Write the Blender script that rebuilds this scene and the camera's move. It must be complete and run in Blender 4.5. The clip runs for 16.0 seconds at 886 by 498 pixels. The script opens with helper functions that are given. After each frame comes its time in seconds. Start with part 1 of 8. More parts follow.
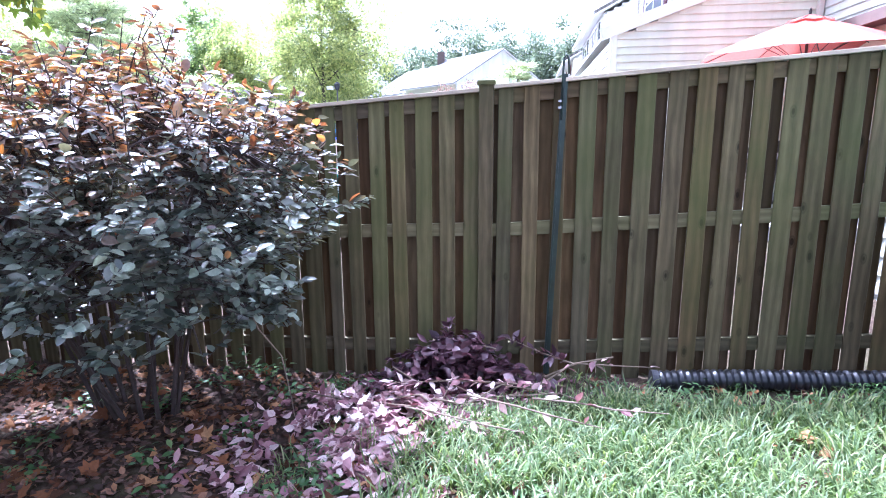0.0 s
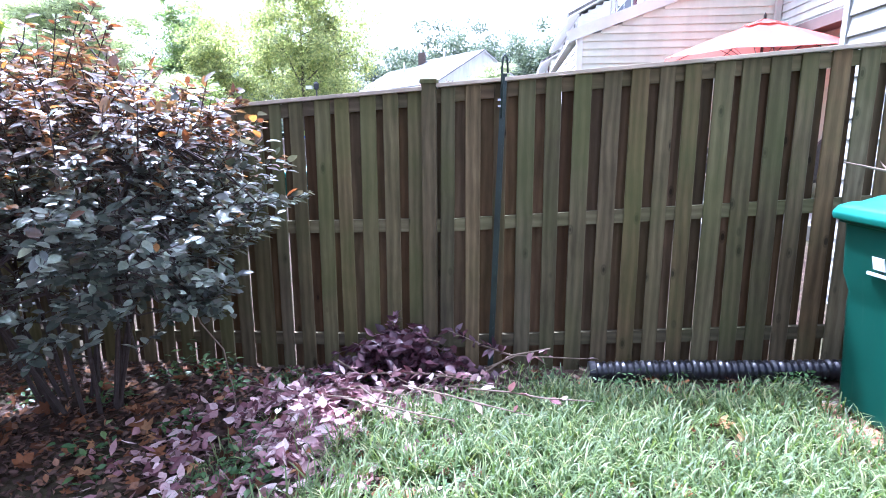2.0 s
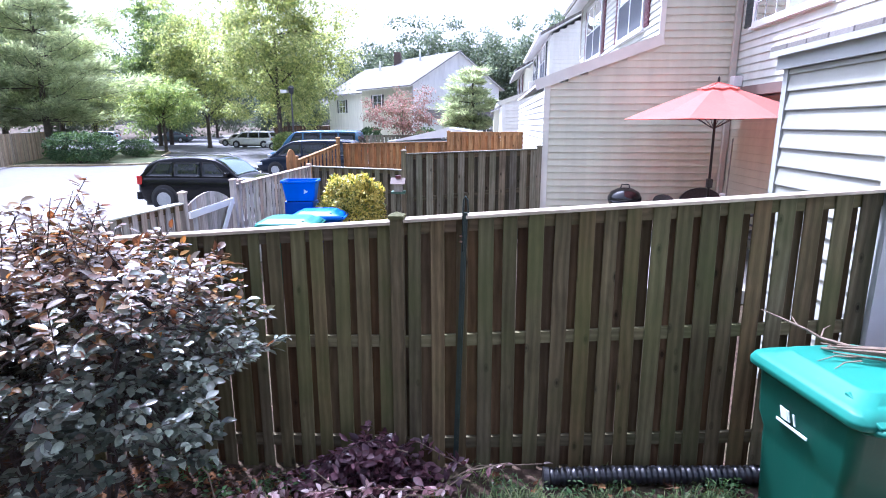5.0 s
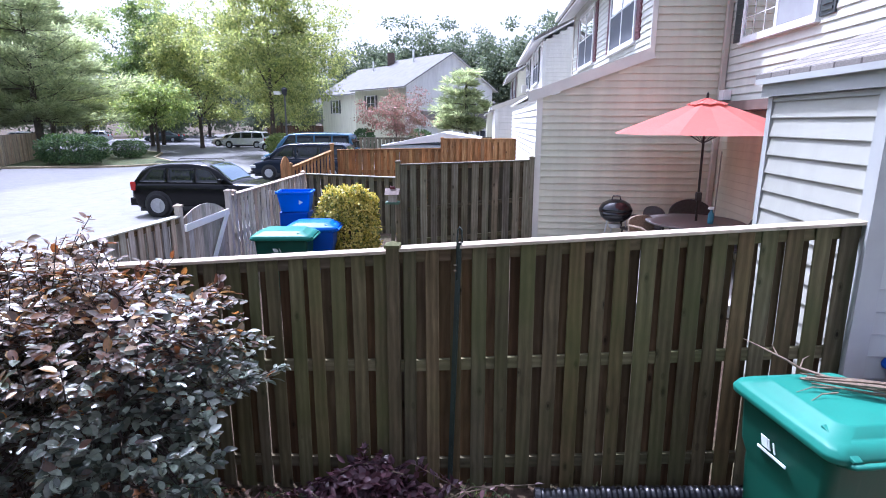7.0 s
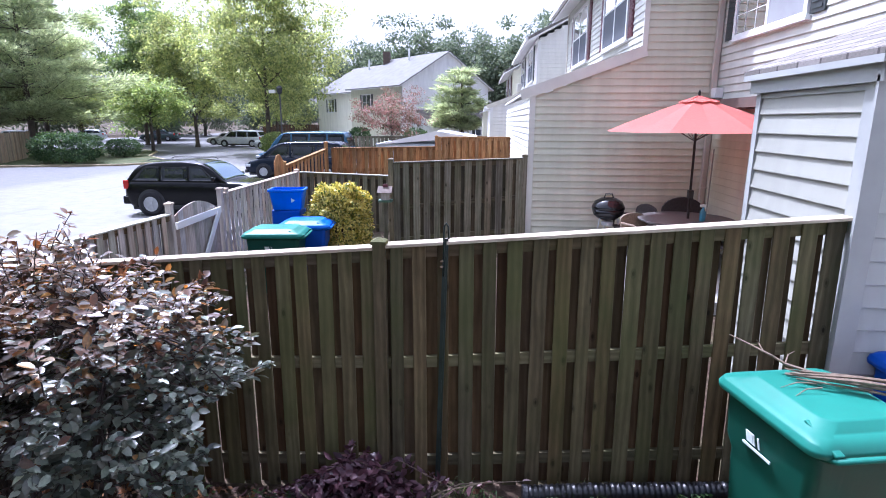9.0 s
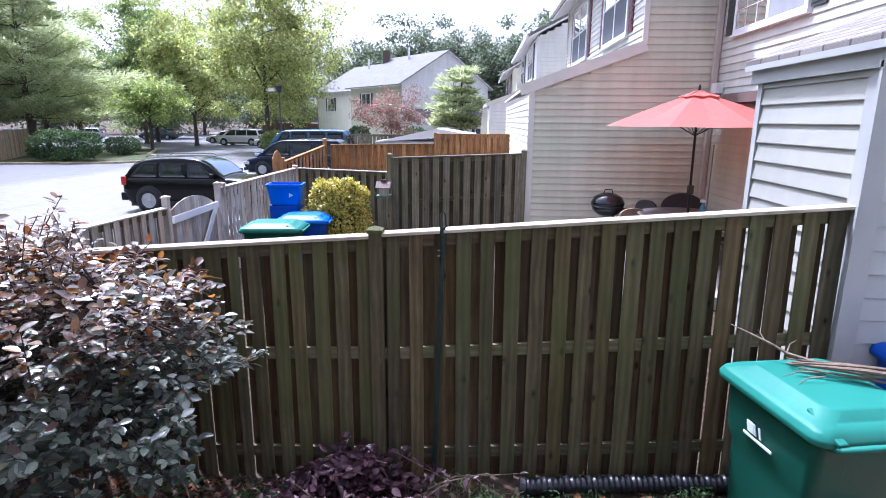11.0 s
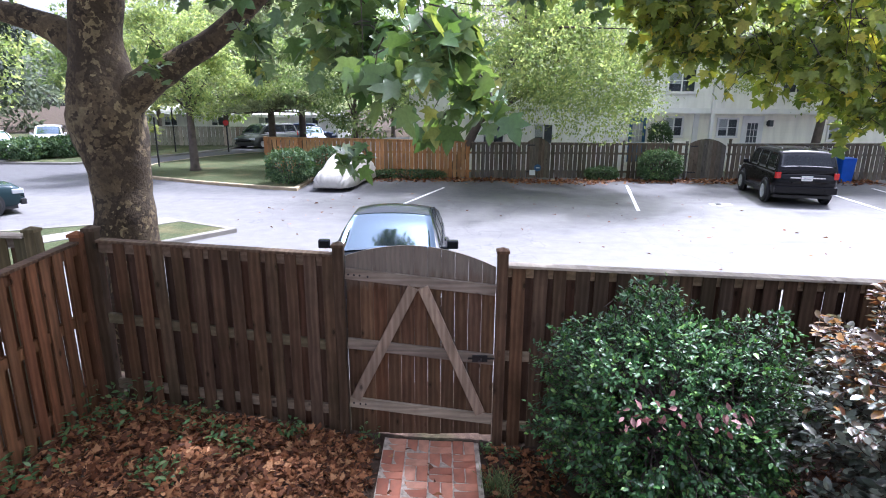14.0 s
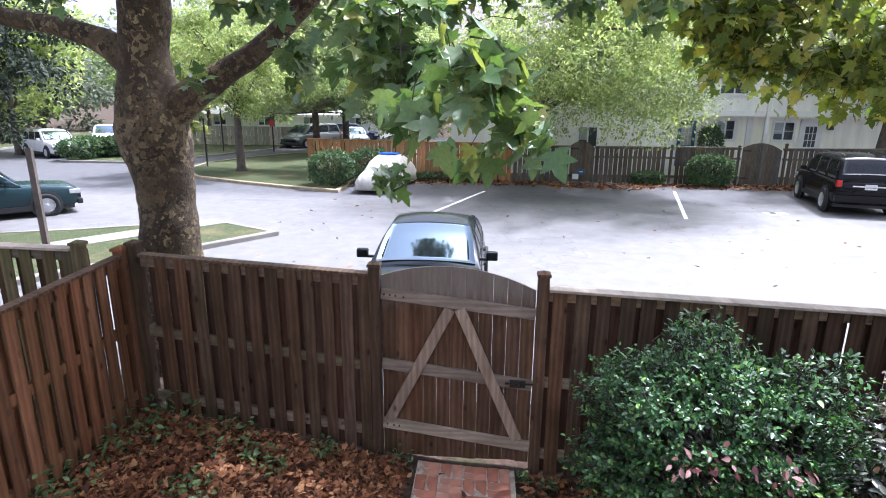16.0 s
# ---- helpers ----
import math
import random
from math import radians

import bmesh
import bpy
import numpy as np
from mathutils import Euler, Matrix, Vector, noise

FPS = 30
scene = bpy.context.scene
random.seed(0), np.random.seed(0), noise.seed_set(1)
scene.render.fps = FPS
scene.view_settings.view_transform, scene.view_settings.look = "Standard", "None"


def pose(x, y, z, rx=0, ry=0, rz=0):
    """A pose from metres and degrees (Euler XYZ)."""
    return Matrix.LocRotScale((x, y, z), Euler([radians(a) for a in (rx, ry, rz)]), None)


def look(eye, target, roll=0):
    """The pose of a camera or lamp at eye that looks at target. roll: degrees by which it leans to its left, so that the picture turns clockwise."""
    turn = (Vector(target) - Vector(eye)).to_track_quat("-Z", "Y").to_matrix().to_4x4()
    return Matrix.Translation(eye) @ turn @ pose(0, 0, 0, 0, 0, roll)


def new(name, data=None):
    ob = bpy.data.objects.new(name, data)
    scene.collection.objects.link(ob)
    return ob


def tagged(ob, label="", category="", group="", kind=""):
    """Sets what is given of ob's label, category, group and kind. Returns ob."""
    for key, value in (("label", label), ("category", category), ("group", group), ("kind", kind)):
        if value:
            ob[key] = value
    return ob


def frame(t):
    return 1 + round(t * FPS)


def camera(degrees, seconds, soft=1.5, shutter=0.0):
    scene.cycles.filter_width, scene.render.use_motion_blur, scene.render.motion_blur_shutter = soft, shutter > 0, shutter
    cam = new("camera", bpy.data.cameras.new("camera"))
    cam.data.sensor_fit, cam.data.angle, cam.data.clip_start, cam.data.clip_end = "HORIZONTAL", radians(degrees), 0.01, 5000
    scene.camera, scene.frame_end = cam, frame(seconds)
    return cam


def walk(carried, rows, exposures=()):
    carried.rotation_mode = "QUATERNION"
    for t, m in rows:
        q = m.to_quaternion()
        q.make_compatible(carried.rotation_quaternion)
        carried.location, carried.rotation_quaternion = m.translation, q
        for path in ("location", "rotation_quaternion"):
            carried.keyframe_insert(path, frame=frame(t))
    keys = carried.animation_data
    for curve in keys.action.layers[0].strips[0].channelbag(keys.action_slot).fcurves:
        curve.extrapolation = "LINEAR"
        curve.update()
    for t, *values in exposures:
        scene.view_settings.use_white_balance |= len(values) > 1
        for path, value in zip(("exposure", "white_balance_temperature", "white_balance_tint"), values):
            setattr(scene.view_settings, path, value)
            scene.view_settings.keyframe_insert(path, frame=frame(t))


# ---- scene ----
cam = camera(77.5, 16.0, soft=1.0)
PATH = [
    (0, (-0.118, -0.56, 1.65), (-0.418, 1.374, 1.236), -0.4),
    (0.5, (-0.043, -0.558, 1.695), (-0.327, 1.378, 1.282), -0.3),
    (1, (0.03, -0.569, 1.677), (-0.24, 1.37, 1.267), -0.3),
    (1.5, (0.09, -0.585, 1.642), (-0.163, 1.355, 1.229), -0.1),
    (2, (0.155, -0.606, 1.629), (-0.086, 1.337, 1.217), -0.1),
    (2.5, (0.193, -0.626, 1.585), (-0.036, 1.317, 1.17), 0.1),
    (3, (0.221, -0.637, 1.633), (0.008, 1.307, 1.214), 0.2),
    (3.5, (0.244, -0.653, 1.795), (0.045, 1.292, 1.371), 0.2),
    (4, (0.254, -0.678, 2.038), (0.069, 1.266, 1.607), 0.2),
    (4.5, (0.253, -0.706, 2.384), (0.082, 1.237, 1.945), 0.1),
    (7, (0.247, -0.791, 2.845), (0.111, 1.154, 2.397), 0.2),
    (7.5, (0.257, -0.802, 2.848), (0.126, 1.143, 2.4), 0.2),
    (8, (0.28, -0.786, 2.848), (0.153, 1.159, 2.399), 0.2),
    (8.5, (0.304, -0.783, 2.842), (0.179, 1.162, 2.391), 0.2),
    (11, (0.334, -0.742, 2.731), (0.212, 1.203, 2.28), 0.4),
    (11.5, (0.306, -0.739, 2.76), (-0.179, 1.146, 2.302), 0.5),
    (12, (0.264, -0.726, 2.771), (-0.688, 0.971, 2.306), 0.3),
    (12.5, (0.231, -0.749, 2.809), (-1.125, 0.643, 2.336), 0.4),
    (13, (0.211, -0.787, 2.886), (-1.457, 0.206, 2.404), 0.5),
    (13.5, (0.197, -0.821, 2.971), (-1.673, -0.306, 2.483), 0.6),
    (14, (0.192, -0.851, 3.084), (-1.745, -0.849, 2.585), 0.4),
    (14.5, (0.168, -0.851, 3.143), (-1.766, -0.945, 2.642), 0.4),
    (15, (0.123, -0.852, 3.193), (-1.81, -0.962, 2.692), 0.4),
    (15.5, (0.065, -0.847, 3.229), (-1.866, -0.974, 2.726), 0.4),
    (16, (0.005, -0.846, 3.233), (-1.925, -0.987, 2.729), 0.5),
]
walk(cam, [(t, look(eye, target, roll)) for t, eye, target, roll in PATH], [(0, 2.56, 4850, 24), (3.5, 2.14, 4930, 24), (5, 1.75, 5050, 25), (7, 1.27, 5150, 24), (11, 1.3, 5200, 25), (13, 1.48, 5350, 24), (16, 1.56, 5500, 22)])

# ---- world, sun ----
SUN = Vector((-0.33, 0.36, 0.87)).normalized()
world = bpy.data.worlds.new("sky")
scene.world = world
world.use_nodes = True
wn, wl = world.node_tree.nodes, world.node_tree.links
sky = wn.new("ShaderNodeTexSky")
sky.sky_type = "NISHITA"
sky.sun_disc = False
sky.sun_elevation = math.asin(SUN.z)
sky.sun_rotation = math.atan2(SUN.x, SUN.y)
sky.air_density, sky.dust_density, sky.ozone_density = 1.0, 6.0, 1.0
haze = wn.new("ShaderNodeHueSaturation")
haze.inputs["Saturation"].default_value = 0.25
wl.new(sky.outputs["Color"], haze.inputs["Color"])
wl.new(haze.outputs["Color"], wn["Background"].inputs["Color"])
wn["Background"].inputs["Strength"].default_value = 0.15
sun = new("sun", bpy.data.lights.new("sun", "SUN"))
sun.data.energy, sun.data.angle, sun.data.color = 3.6, radians(3.0), (1.0, 0.97, 0.92)
sun.matrix_world = look(SUN * 60, (0, 0, 0))

# ---- tools ----
rng = np.random.default_rng(7)


class Geo:
    """Collects vertices and faces for one mesh."""

    def __init__(self):
        self.v, self.f = [], []

    def add(self, verts, faces):
        n = len(self.v)
        self.v.extend([tuple(p) for p in verts])
        self.f.extend([tuple(i + n for i in f) for f in faces])
        return self

    def box(self, a, b, m=None):
        (x0, y0, z0), (x1, y1, z1) = a, b
        p = [(x0, y0, z0), (x1, y0, z0), (x1, y1, z0), (x0, y1, z0), (x0, y0, z1), (x1, y0, z1), (x1, y1, z1), (x0, y1, z1)]
        if m is not None:
            p = [tuple(m @ Vector(q)) for q in p]
        return self.add(p, [(3, 2, 1, 0), (4, 5, 6, 7), (0, 1, 5, 4), (1, 2, 6, 5), (2, 3, 7, 6), (3, 0, 4, 7)])

    def bar(self, a, b, w, h, up=(0, 0, 1)):
        """A beam from a to b of width w and height h."""
        a, b = Vector(a), Vector(b)
        d = (b - a).normalized()
        s = d.cross(Vector(up))
        s = s.normalized() if s.length > 1e-4 else Vector((1, 0, 0))
        u = s.cross(d)
        p = [q + s * i * w / 2 + u * j * h / 2 for q in (a, b) for i, j in ((-1, -1), (1, -1), (1, 1), (-1, 1))]
        return self.add(p, [(0, 1, 2, 3), (7, 6, 5, 4), (0, 4, 5, 1), (1, 5, 6, 2), (2, 6, 7, 3), (3, 7, 4, 0)])

    def prism(self, loop, z0, z1, m=None):
        """An upright prism over a counter-clockwise loop of (x, y); z1 may be a list."""
        n = len(loop)
        tops = z1 if isinstance(z1, (list, tuple)) else [z1] * n
        p = [(x, y, z0) for x, y in loop] + [(x, y, z) for (x, y), z in zip(loop, tops)]
        if m is not None:
            p = [tuple(m @ Vector(q)) for q in p]
        return self.add(p, [tuple(range(n - 1, -1, -1)), tuple(range(n, 2 * n))] + [(i, (i + 1) % n, n + (i + 1) % n, n + i) for i in range(n)])

    def tube(self, points, radii, n=8, caps=True):
        pts = [Vector(p) for p in points]
        rad = radii if isinstance(radii, (list, tuple)) else [radii] * len(pts)
        base, ref = len(self.v), None
        for i, p in enumerate(pts):
            d = (pts[min(i + 1, len(pts) - 1)] - pts[max(i - 1, 0)]).normalized()
            if ref is None:
                ref = d.orthogonal().normalized()
            ref = (ref - d * ref.dot(d)).normalized()
            s = d.cross(ref)
            for k in range(n):
                a = 2 * math.pi * k / n
                self.v.append(tuple(p + (ref * math.cos(a) + s * math.sin(a)) * rad[i]))
        for i in range(len(pts) - 1):
            for k in range(n):
                a, b = base + i * n + k, base + i * n + (k + 1) % n
                self.f.append((a, b, b + n, a + n))
        if caps:
            self.f.append(tuple(range(base + n - 1, base - 1, -1)))
            self.f.append(tuple(range(base + (len(pts) - 1) * n, base + len(pts) * n)))
        return self

    def lathe(self, profile, n=24, m=None, caps=True):
        """Turns (radius, z) pairs about the z axis."""
        base = len(self.v)
        for r, z in profile:
            for k in range(n):
                a = 2 * math.pi * k / n
                p = Vector((r * math.cos(a), r * math.sin(a), z))
                self.v.append(tuple(m @ p if m is not None else p))
        for i in range(len(profile) - 1):
            for k in range(n):
                a, b = base + i * n + k, base + i * n + (k + 1) % n
                self.f.append((a, b, b + n, a + n))
        if caps:
            self.f.append(tuple(range(base + n - 1, base - 1, -1)))
            self.f.append(tuple(range(base + (len(profile) - 1) * n, base + len(profile) * n)))
        return self

    def loft(self, rings, caps=True):
        """Joins rings of equally many points."""
        base, n = len(self.v), len(rings[0])
        for r in rings:
            self.v.extend([tuple(p) for p in r])
        for i in range(len(rings) - 1):
            for k in range(n):
                a, b = base + i * n + k, base + i * n + (k + 1) % n
                self.f.append((a, b, b + n, a + n))
        if caps:
            self.f.append(tuple(range(base + n - 1, base - 1, -1)))
            self.f.append(tuple(range(base + (len(rings) - 1) * n, base + len(rings) * n)))
        return self

    def mesh(self, name, mat=None, smooth=False):
        me = bpy.data.meshes.new(name)
        me.from_pydata(self.v, [], self.f)
        if mat:
            me.materials.append(mat)
        if smooth:
            me.shade_smooth()
        return me


def part(name, geo, mat, parent, label="", smooth=False, bevel=0.0, m=None):
    """One mesh object under a thing or a part."""
    me = geo if isinstance(geo, bpy.types.Mesh) else geo.mesh(name, mat, smooth)
    ob = new(name, me)
    ob.parent = parent
    if m is not None:
        ob.matrix_basis = m
    if bevel:
        mod = ob.modifiers.new("edge", "BEVEL")
        mod.width, mod.segments, mod.limit_method = bevel, 2, "ANGLE"
    if label:
        tagged(ob, label)
    return ob


def thing(name, label, category, group="", kind="", m=None):
    ob = tagged(new(name), label, category, group, kind)
    ob.empty_display_size = 0.1
    if m is not None:
        ob.matrix_basis = m
    return ob


def solo(name, geo, mat, label, category, group="", kind="", smooth=False, m=None, bevel=0.0):
    ob = part(name, geo, mat, None, "", smooth, bevel, m)
    return tagged(ob, label, category, group, kind)


def swarm(name, verts, faces, places, turns, sizes, mat, smooth=False):
    """One mesh of many small pieces: a template set at many places (n,3) with turns (n,3,3) and sizes (n,) or (n,3)."""
    verts = np.asarray(verts, float)
    places, sizes = np.asarray(places, float), np.asarray(sizes, float)
    if sizes.ndim == 1:
        sizes = sizes[:, None] * np.ones(3)
    p = np.einsum("nij,nvj->nvi", turns, verts[None] * sizes[:, None, :]) + places[:, None, :]
    k, n = len(verts), len(places)
    loops = np.concatenate([np.asarray(f) for f in faces])
    tot = np.array([len(f) for f in faces])
    all_loops = (loops[None] + (np.arange(n) * k)[:, None]).ravel()
    totals = np.tile(tot, n)
    me = bpy.data.meshes.new(name)
    me.vertices.add(n * k)
    me.vertices.foreach_set("co", p.astype(np.float32).ravel())
    me.loops.add(len(all_loops))
    me.loops.foreach_set("vertex_index", all_loops.astype(np.int32))
    me.polygons.add(len(totals))
    me.polygons.foreach_set("loop_start", np.r_[0, np.cumsum(totals)[:-1]].astype(np.int32))
    me.update(calc_edges=True)
    me.validate()
    me.materials.append(mat)
    if smooth:
        me.shade_smooth()
    return me


def frames_of(ahead, normal):
    """Turns whose y axis lies along ahead and whose z axis is near normal."""
    ahead = ahead / np.linalg.norm(ahead, axis=1, keepdims=True)
    x = np.cross(ahead, normal)
    x /= np.linalg.norm(x, axis=1, keepdims=True) + 1e-9
    z = np.cross(x, ahead)
    return np.stack([x, ahead, z], axis=2)


# ---- materials ----
def material(name, rough=0.6, metal=0.0, spec=0.5):
    mat = bpy.data.materials.new(name)
    mat.use_nodes = True
    t = mat.node_tree
    b = t.nodes["Principled BSDF"]
    b.inputs["Roughness"].default_value, b.inputs["Metallic"].default_value = rough, metal
    b.inputs["Specular IOR Level"].default_value = spec
    return mat, t, b


def node(t, kind, ins=None, **props):
    n = t.nodes.new(kind)
    for k, v in props.items():
        if k == "op":
            n.operation = v
        elif k == "blend":
            n.blend_type = v
        elif k == "dtype":
            n.data_type = v
        elif k == "feature":
            n.feature = v
        elif k == "dims":
            n.noise_dimensions = v
        elif k == "wave":
            n.wave_type = v
        elif k == "band":
            n.bands_direction = v
    for k, v in (ins or {}).items():
        if isinstance(v, bpy.types.NodeSocket):
            t.links.new(v, n.inputs[k])
        else:
            n.inputs[k].default_value = v
    return n


def ramp(t, fac, stops):
    r = t.nodes.new("ShaderNodeValToRGB")
    els = r.color_ramp.elements
    while len(els) < len(stops):
        els.new(0.5)
    for e, (p, c) in zip(els, stops):
        e.position, e.color = p, (*c, 1) if len(c) == 3 else c
    t.links.new(fac, r.inputs["Fac"])
    return r.outputs["Color"]


def mixc(t, fac, a, b, blend="MIX"):
    n = t.nodes.new("ShaderNodeMix")
    n.data_type, n.blend_type = "RGBA", blend
    for sock, v in ((n.inputs[0], fac), (n.inputs[6], a), (n.inputs[7], b)):
        if isinstance(v, bpy.types.NodeSocket):
            t.links.new(v, sock)
        else:
            sock.default_value = (*v, 1) if isinstance(v, tuple) and len(v) == 3 else v
    return n.outputs[2]


def coords(t, kind="Object", scale=(1, 1, 1), shift=None):
    c = t.nodes.new("ShaderNodeTexCoord").outputs[kind]
    if shift is not None:
        c = node(t, "ShaderNodeVectorMath", {0: c, 1: shift}, op="ADD").outputs[0]
    return node(t, "ShaderNodeMapping", {"Vector": c, "Scale": scale}).outputs[0]


def noise_tex(t, vec, scale, detail=4.0, rough=0.6):
    return node(t, "ShaderNodeTexNoise", {"Vector": vec, "Scale": scale, "Detail": detail, "Roughness": rough}).outputs["Fac"]


def bump(t, b, height, strength=0.3, dist=0.01):
    n = node(t, "ShaderNodeBump", {"Height": height, "Strength": strength, "Distance": dist})
    t.links.new(n.outputs["Normal"], b.inputs["Normal"])


def plain(name, color, rough=0.5, metal=0.0, vary=0.12, scale=6.0, bumps=0.05, spec=0.5):
    """A painted, plastic or metal surface with slight soiling."""
    mat, t, b = material(name, rough, metal, spec)
    vec = coords(t)
    big, small = noise_tex(t, vec, scale, 5), noise_tex(t, vec, scale * 14, 3)
    dark = tuple(c * (1 - 2 * vary) for c in color)
    light = tuple(min(1, c * (1 + vary)) for c in color)
    c = ramp(t, big, [(0.25, dark), (0.55, color), (0.8, light)])
    t.links.new(c, b.inputs["Base Color"])
    r = node(t, "ShaderNodeMapRange", {"Value": big, "To Min": max(0.02, rough - 0.1), "To Max": min(1, rough + 0.12)})
    t.links.new(r.outputs[0], b.inputs["Roughness"])
    if bumps:
        bump(t, b, small, bumps, 0.004)
    return mat


def wood(name, dark, medium, light, green=0.0, rough=0.85, along="Z", wear=0.35):
    """Weathered boards: grain along one axis, knots, stains and algae, each board a little different."""
    mat, t, b = material(name, rough, 0, 0.25)
    info = t.nodes.new("ShaderNodeObjectInfo")
    rnd = info.outputs["Random"]
    off = node(t, "ShaderNodeVectorMath", {0: (13.0, 17.0, 29.0), "Scale": rnd}, op="SCALE").outputs[0]
    sc = {"Z": (1, 1, 0.06), "X": (0.06, 1, 1), "Y": (1, 0.06, 1)}[along]
    vec = coords(t, "Object", sc, off)
    flat = coords(t, "Object", (1, 1, 1), off)
    warp0 = noise_tex(t, coords(t, "Object", {"Z": (6, 6, 1.6), "X": (1.6, 6, 6), "Y": (6, 1.6, 6)}[along], off), 1.0, 2)
    warp = node(t, "ShaderNodeMath", {0: warp0, 1: 0.06}, op="MULTIPLY").outputs[0]
    w = node(t, "ShaderNodeVectorMath", {0: vec, 1: node(t, "ShaderNodeCombineXYZ", {"X": warp, "Y": warp, "Z": warp}).outputs[0]}, op="ADD").outputs[0]
    rings = node(t, "ShaderNodeTexWave", {"Vector": w, "Scale": 6.0, "Distortion": 3.5, "Detail": 3.0, "Detail Scale": 1.4}, wave="BANDS", band={"Z": "X", "X": "Z", "Y": "Z"}[along]).outputs["Fac"]
    fine = noise_tex(t, vec, 160.0, 4, 0.7)
    mid = noise_tex(t, w, 38.0, 3, 0.6)
    grain = node(t, "ShaderNodeMix", {0: 0.66, 2: rings, 3: mid}).outputs[0]
    grain = node(t, "ShaderNodeMix", {0: 0.3, 2: grain, 3: fine}).outputs[0]
    base = ramp(t, grain, [(0.02, dark), (0.5, medium), (0.98, light)])
    kn = node(t, "ShaderNodeTexVoronoi", {"Vector": coords(t, "Object", {"Z": (7, 7, 3.4), "X": (3.4, 7, 7), "Y": (7, 3.4, 7)}[along], off), "Scale": 1.0}).outputs["Distance"]
    kmask = ramp(t, kn, [(0.07, (1, 1, 1)), (0.1, (0.25, 0.25, 0.25)), (0.12, (0.5, 0.5, 0.5)), (0.16, (0, 0, 0))])
    base = mixc(t, kmask, base, tuple(c * 0.7 for c in dark))
    own = node(t, "ShaderNodeMath", {0: node(t, "ShaderNodeMath", {0: rnd, 1: 13.7}, op="MULTIPLY").outputs[0]}, op="FRACT").outputs[0]
    hue = ramp(t, own, [(0.0, (1.12, 0.97, 0.82)), (0.4, (1.0, 1.0, 1.0)), (0.75, (0.98, 1.04, 0.92)), (1.0, (1.0, 1.06, 1.16))])
    base = mixc(t, 1.0, base, hue, "MULTIPLY")
    blotch = noise_tex(t, coords(t, "Object", {"Z": (5, 5, 1.1), "X": (1.1, 5, 5), "Y": (5, 1.1, 5)}[along], off), 2.0, 5)
    base = mixc(t, 0.8, base, ramp(t, blotch, [(0.3, (0.62, 0.6, 0.58)), (0.55, (1.0, 1.0, 1.0)), (0.78, (1.28, 1.25, 1.2))]), "MULTIPLY")
    tone = node(t, "ShaderNodeMapRange", {"Value": rnd, "To Min": 0.72, "To Max": 1.28}).outputs[0]
    base = mixc(t, 1.0, base, node(t, "ShaderNodeCombineColor", {0: tone, 1: tone, 2: tone}).outputs[0], "MULTIPLY")
    stain = noise_tex(t, flat, 2.2, 4)
    base = mixc(t, ramp(t, stain, [(0.42, (0, 0, 0)), (0.75, (wear, wear, wear))]), base, tuple(c * 0.45 for c in dark))
    if green:
        al = noise_tex(t, flat, 1.1, 3)
        some = node(t, "ShaderNodeMath", {0: node(t, "ShaderNodeMath", {0: rnd, 1: 7.3}, op="MULTIPLY").outputs[0]}, op="FRACT").outputs[0]
        al = node(t, "ShaderNodeMath", {0: al, 1: node(t, "ShaderNodeMapRange", {"Value": some, "To Min": -0.16, "To Max": 0.14}).outputs[0]}, op="ADD").outputs[0]
        base = mixc(t, ramp(t, al, [(0.4, (0, 0, 0)), (0.7, (green, green, green))]), base, (0.10, 0.12, 0.035))
    t.links.new(base, b.inputs["Base Color"])
    bump(t, b, grain, 0.25, 0.003)
    return mat


def leaf_mat(name, stops, rough=0.4, through_amt=0.35, spec=0.5, through_col=None, coat=0.0):
    """Leaves, each of its own tone; light passes through in part."""
    mat, t, b = material(name, rough, 0, spec)
    rnd = t.nodes.new("ShaderNodeNewGeometry").outputs["Random Per Island"]
    vein = noise_tex(t, coords(t), 60.0, 2)
    col = ramp(t, rnd, stops)
    col = mixc(t, 0.35, col, ramp(t, vein, [(0.3, (0.45, 0.45, 0.45)), (0.7, (1.3, 1.3, 1.3))]), "MULTIPLY")
    t.links.new(col, b.inputs["Base Color"])
    if coat:
        b.inputs["Coat Weight"].default_value, b.inputs["Coat Roughness"].default_value = coat, 0.2
    if through_amt:
        tr = node(t, "ShaderNodeBsdfTranslucent")
        tint = mixc(t, 1.0, col, through_col or (1.5, 1.6, 0.7), "MULTIPLY")
        t.links.new(tint, tr.inputs["Color"])
        mx = node(t, "ShaderNodeMixShader", {0: through_amt, 1: b.outputs[0], 2: tr.outputs[0]})
        t.links.new(mx.outputs[0], t.nodes["Material Output"].inputs["Surface"])
    return mat


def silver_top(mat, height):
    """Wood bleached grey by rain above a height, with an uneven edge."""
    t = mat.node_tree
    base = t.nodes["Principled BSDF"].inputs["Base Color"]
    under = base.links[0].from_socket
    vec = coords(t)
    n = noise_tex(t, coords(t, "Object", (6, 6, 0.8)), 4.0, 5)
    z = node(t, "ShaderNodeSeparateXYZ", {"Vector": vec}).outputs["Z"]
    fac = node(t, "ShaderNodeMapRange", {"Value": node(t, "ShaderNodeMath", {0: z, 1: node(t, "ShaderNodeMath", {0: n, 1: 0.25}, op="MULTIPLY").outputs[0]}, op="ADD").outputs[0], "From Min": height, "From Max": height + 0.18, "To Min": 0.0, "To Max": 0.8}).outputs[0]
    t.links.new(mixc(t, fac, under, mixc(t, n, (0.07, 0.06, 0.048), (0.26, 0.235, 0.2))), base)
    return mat


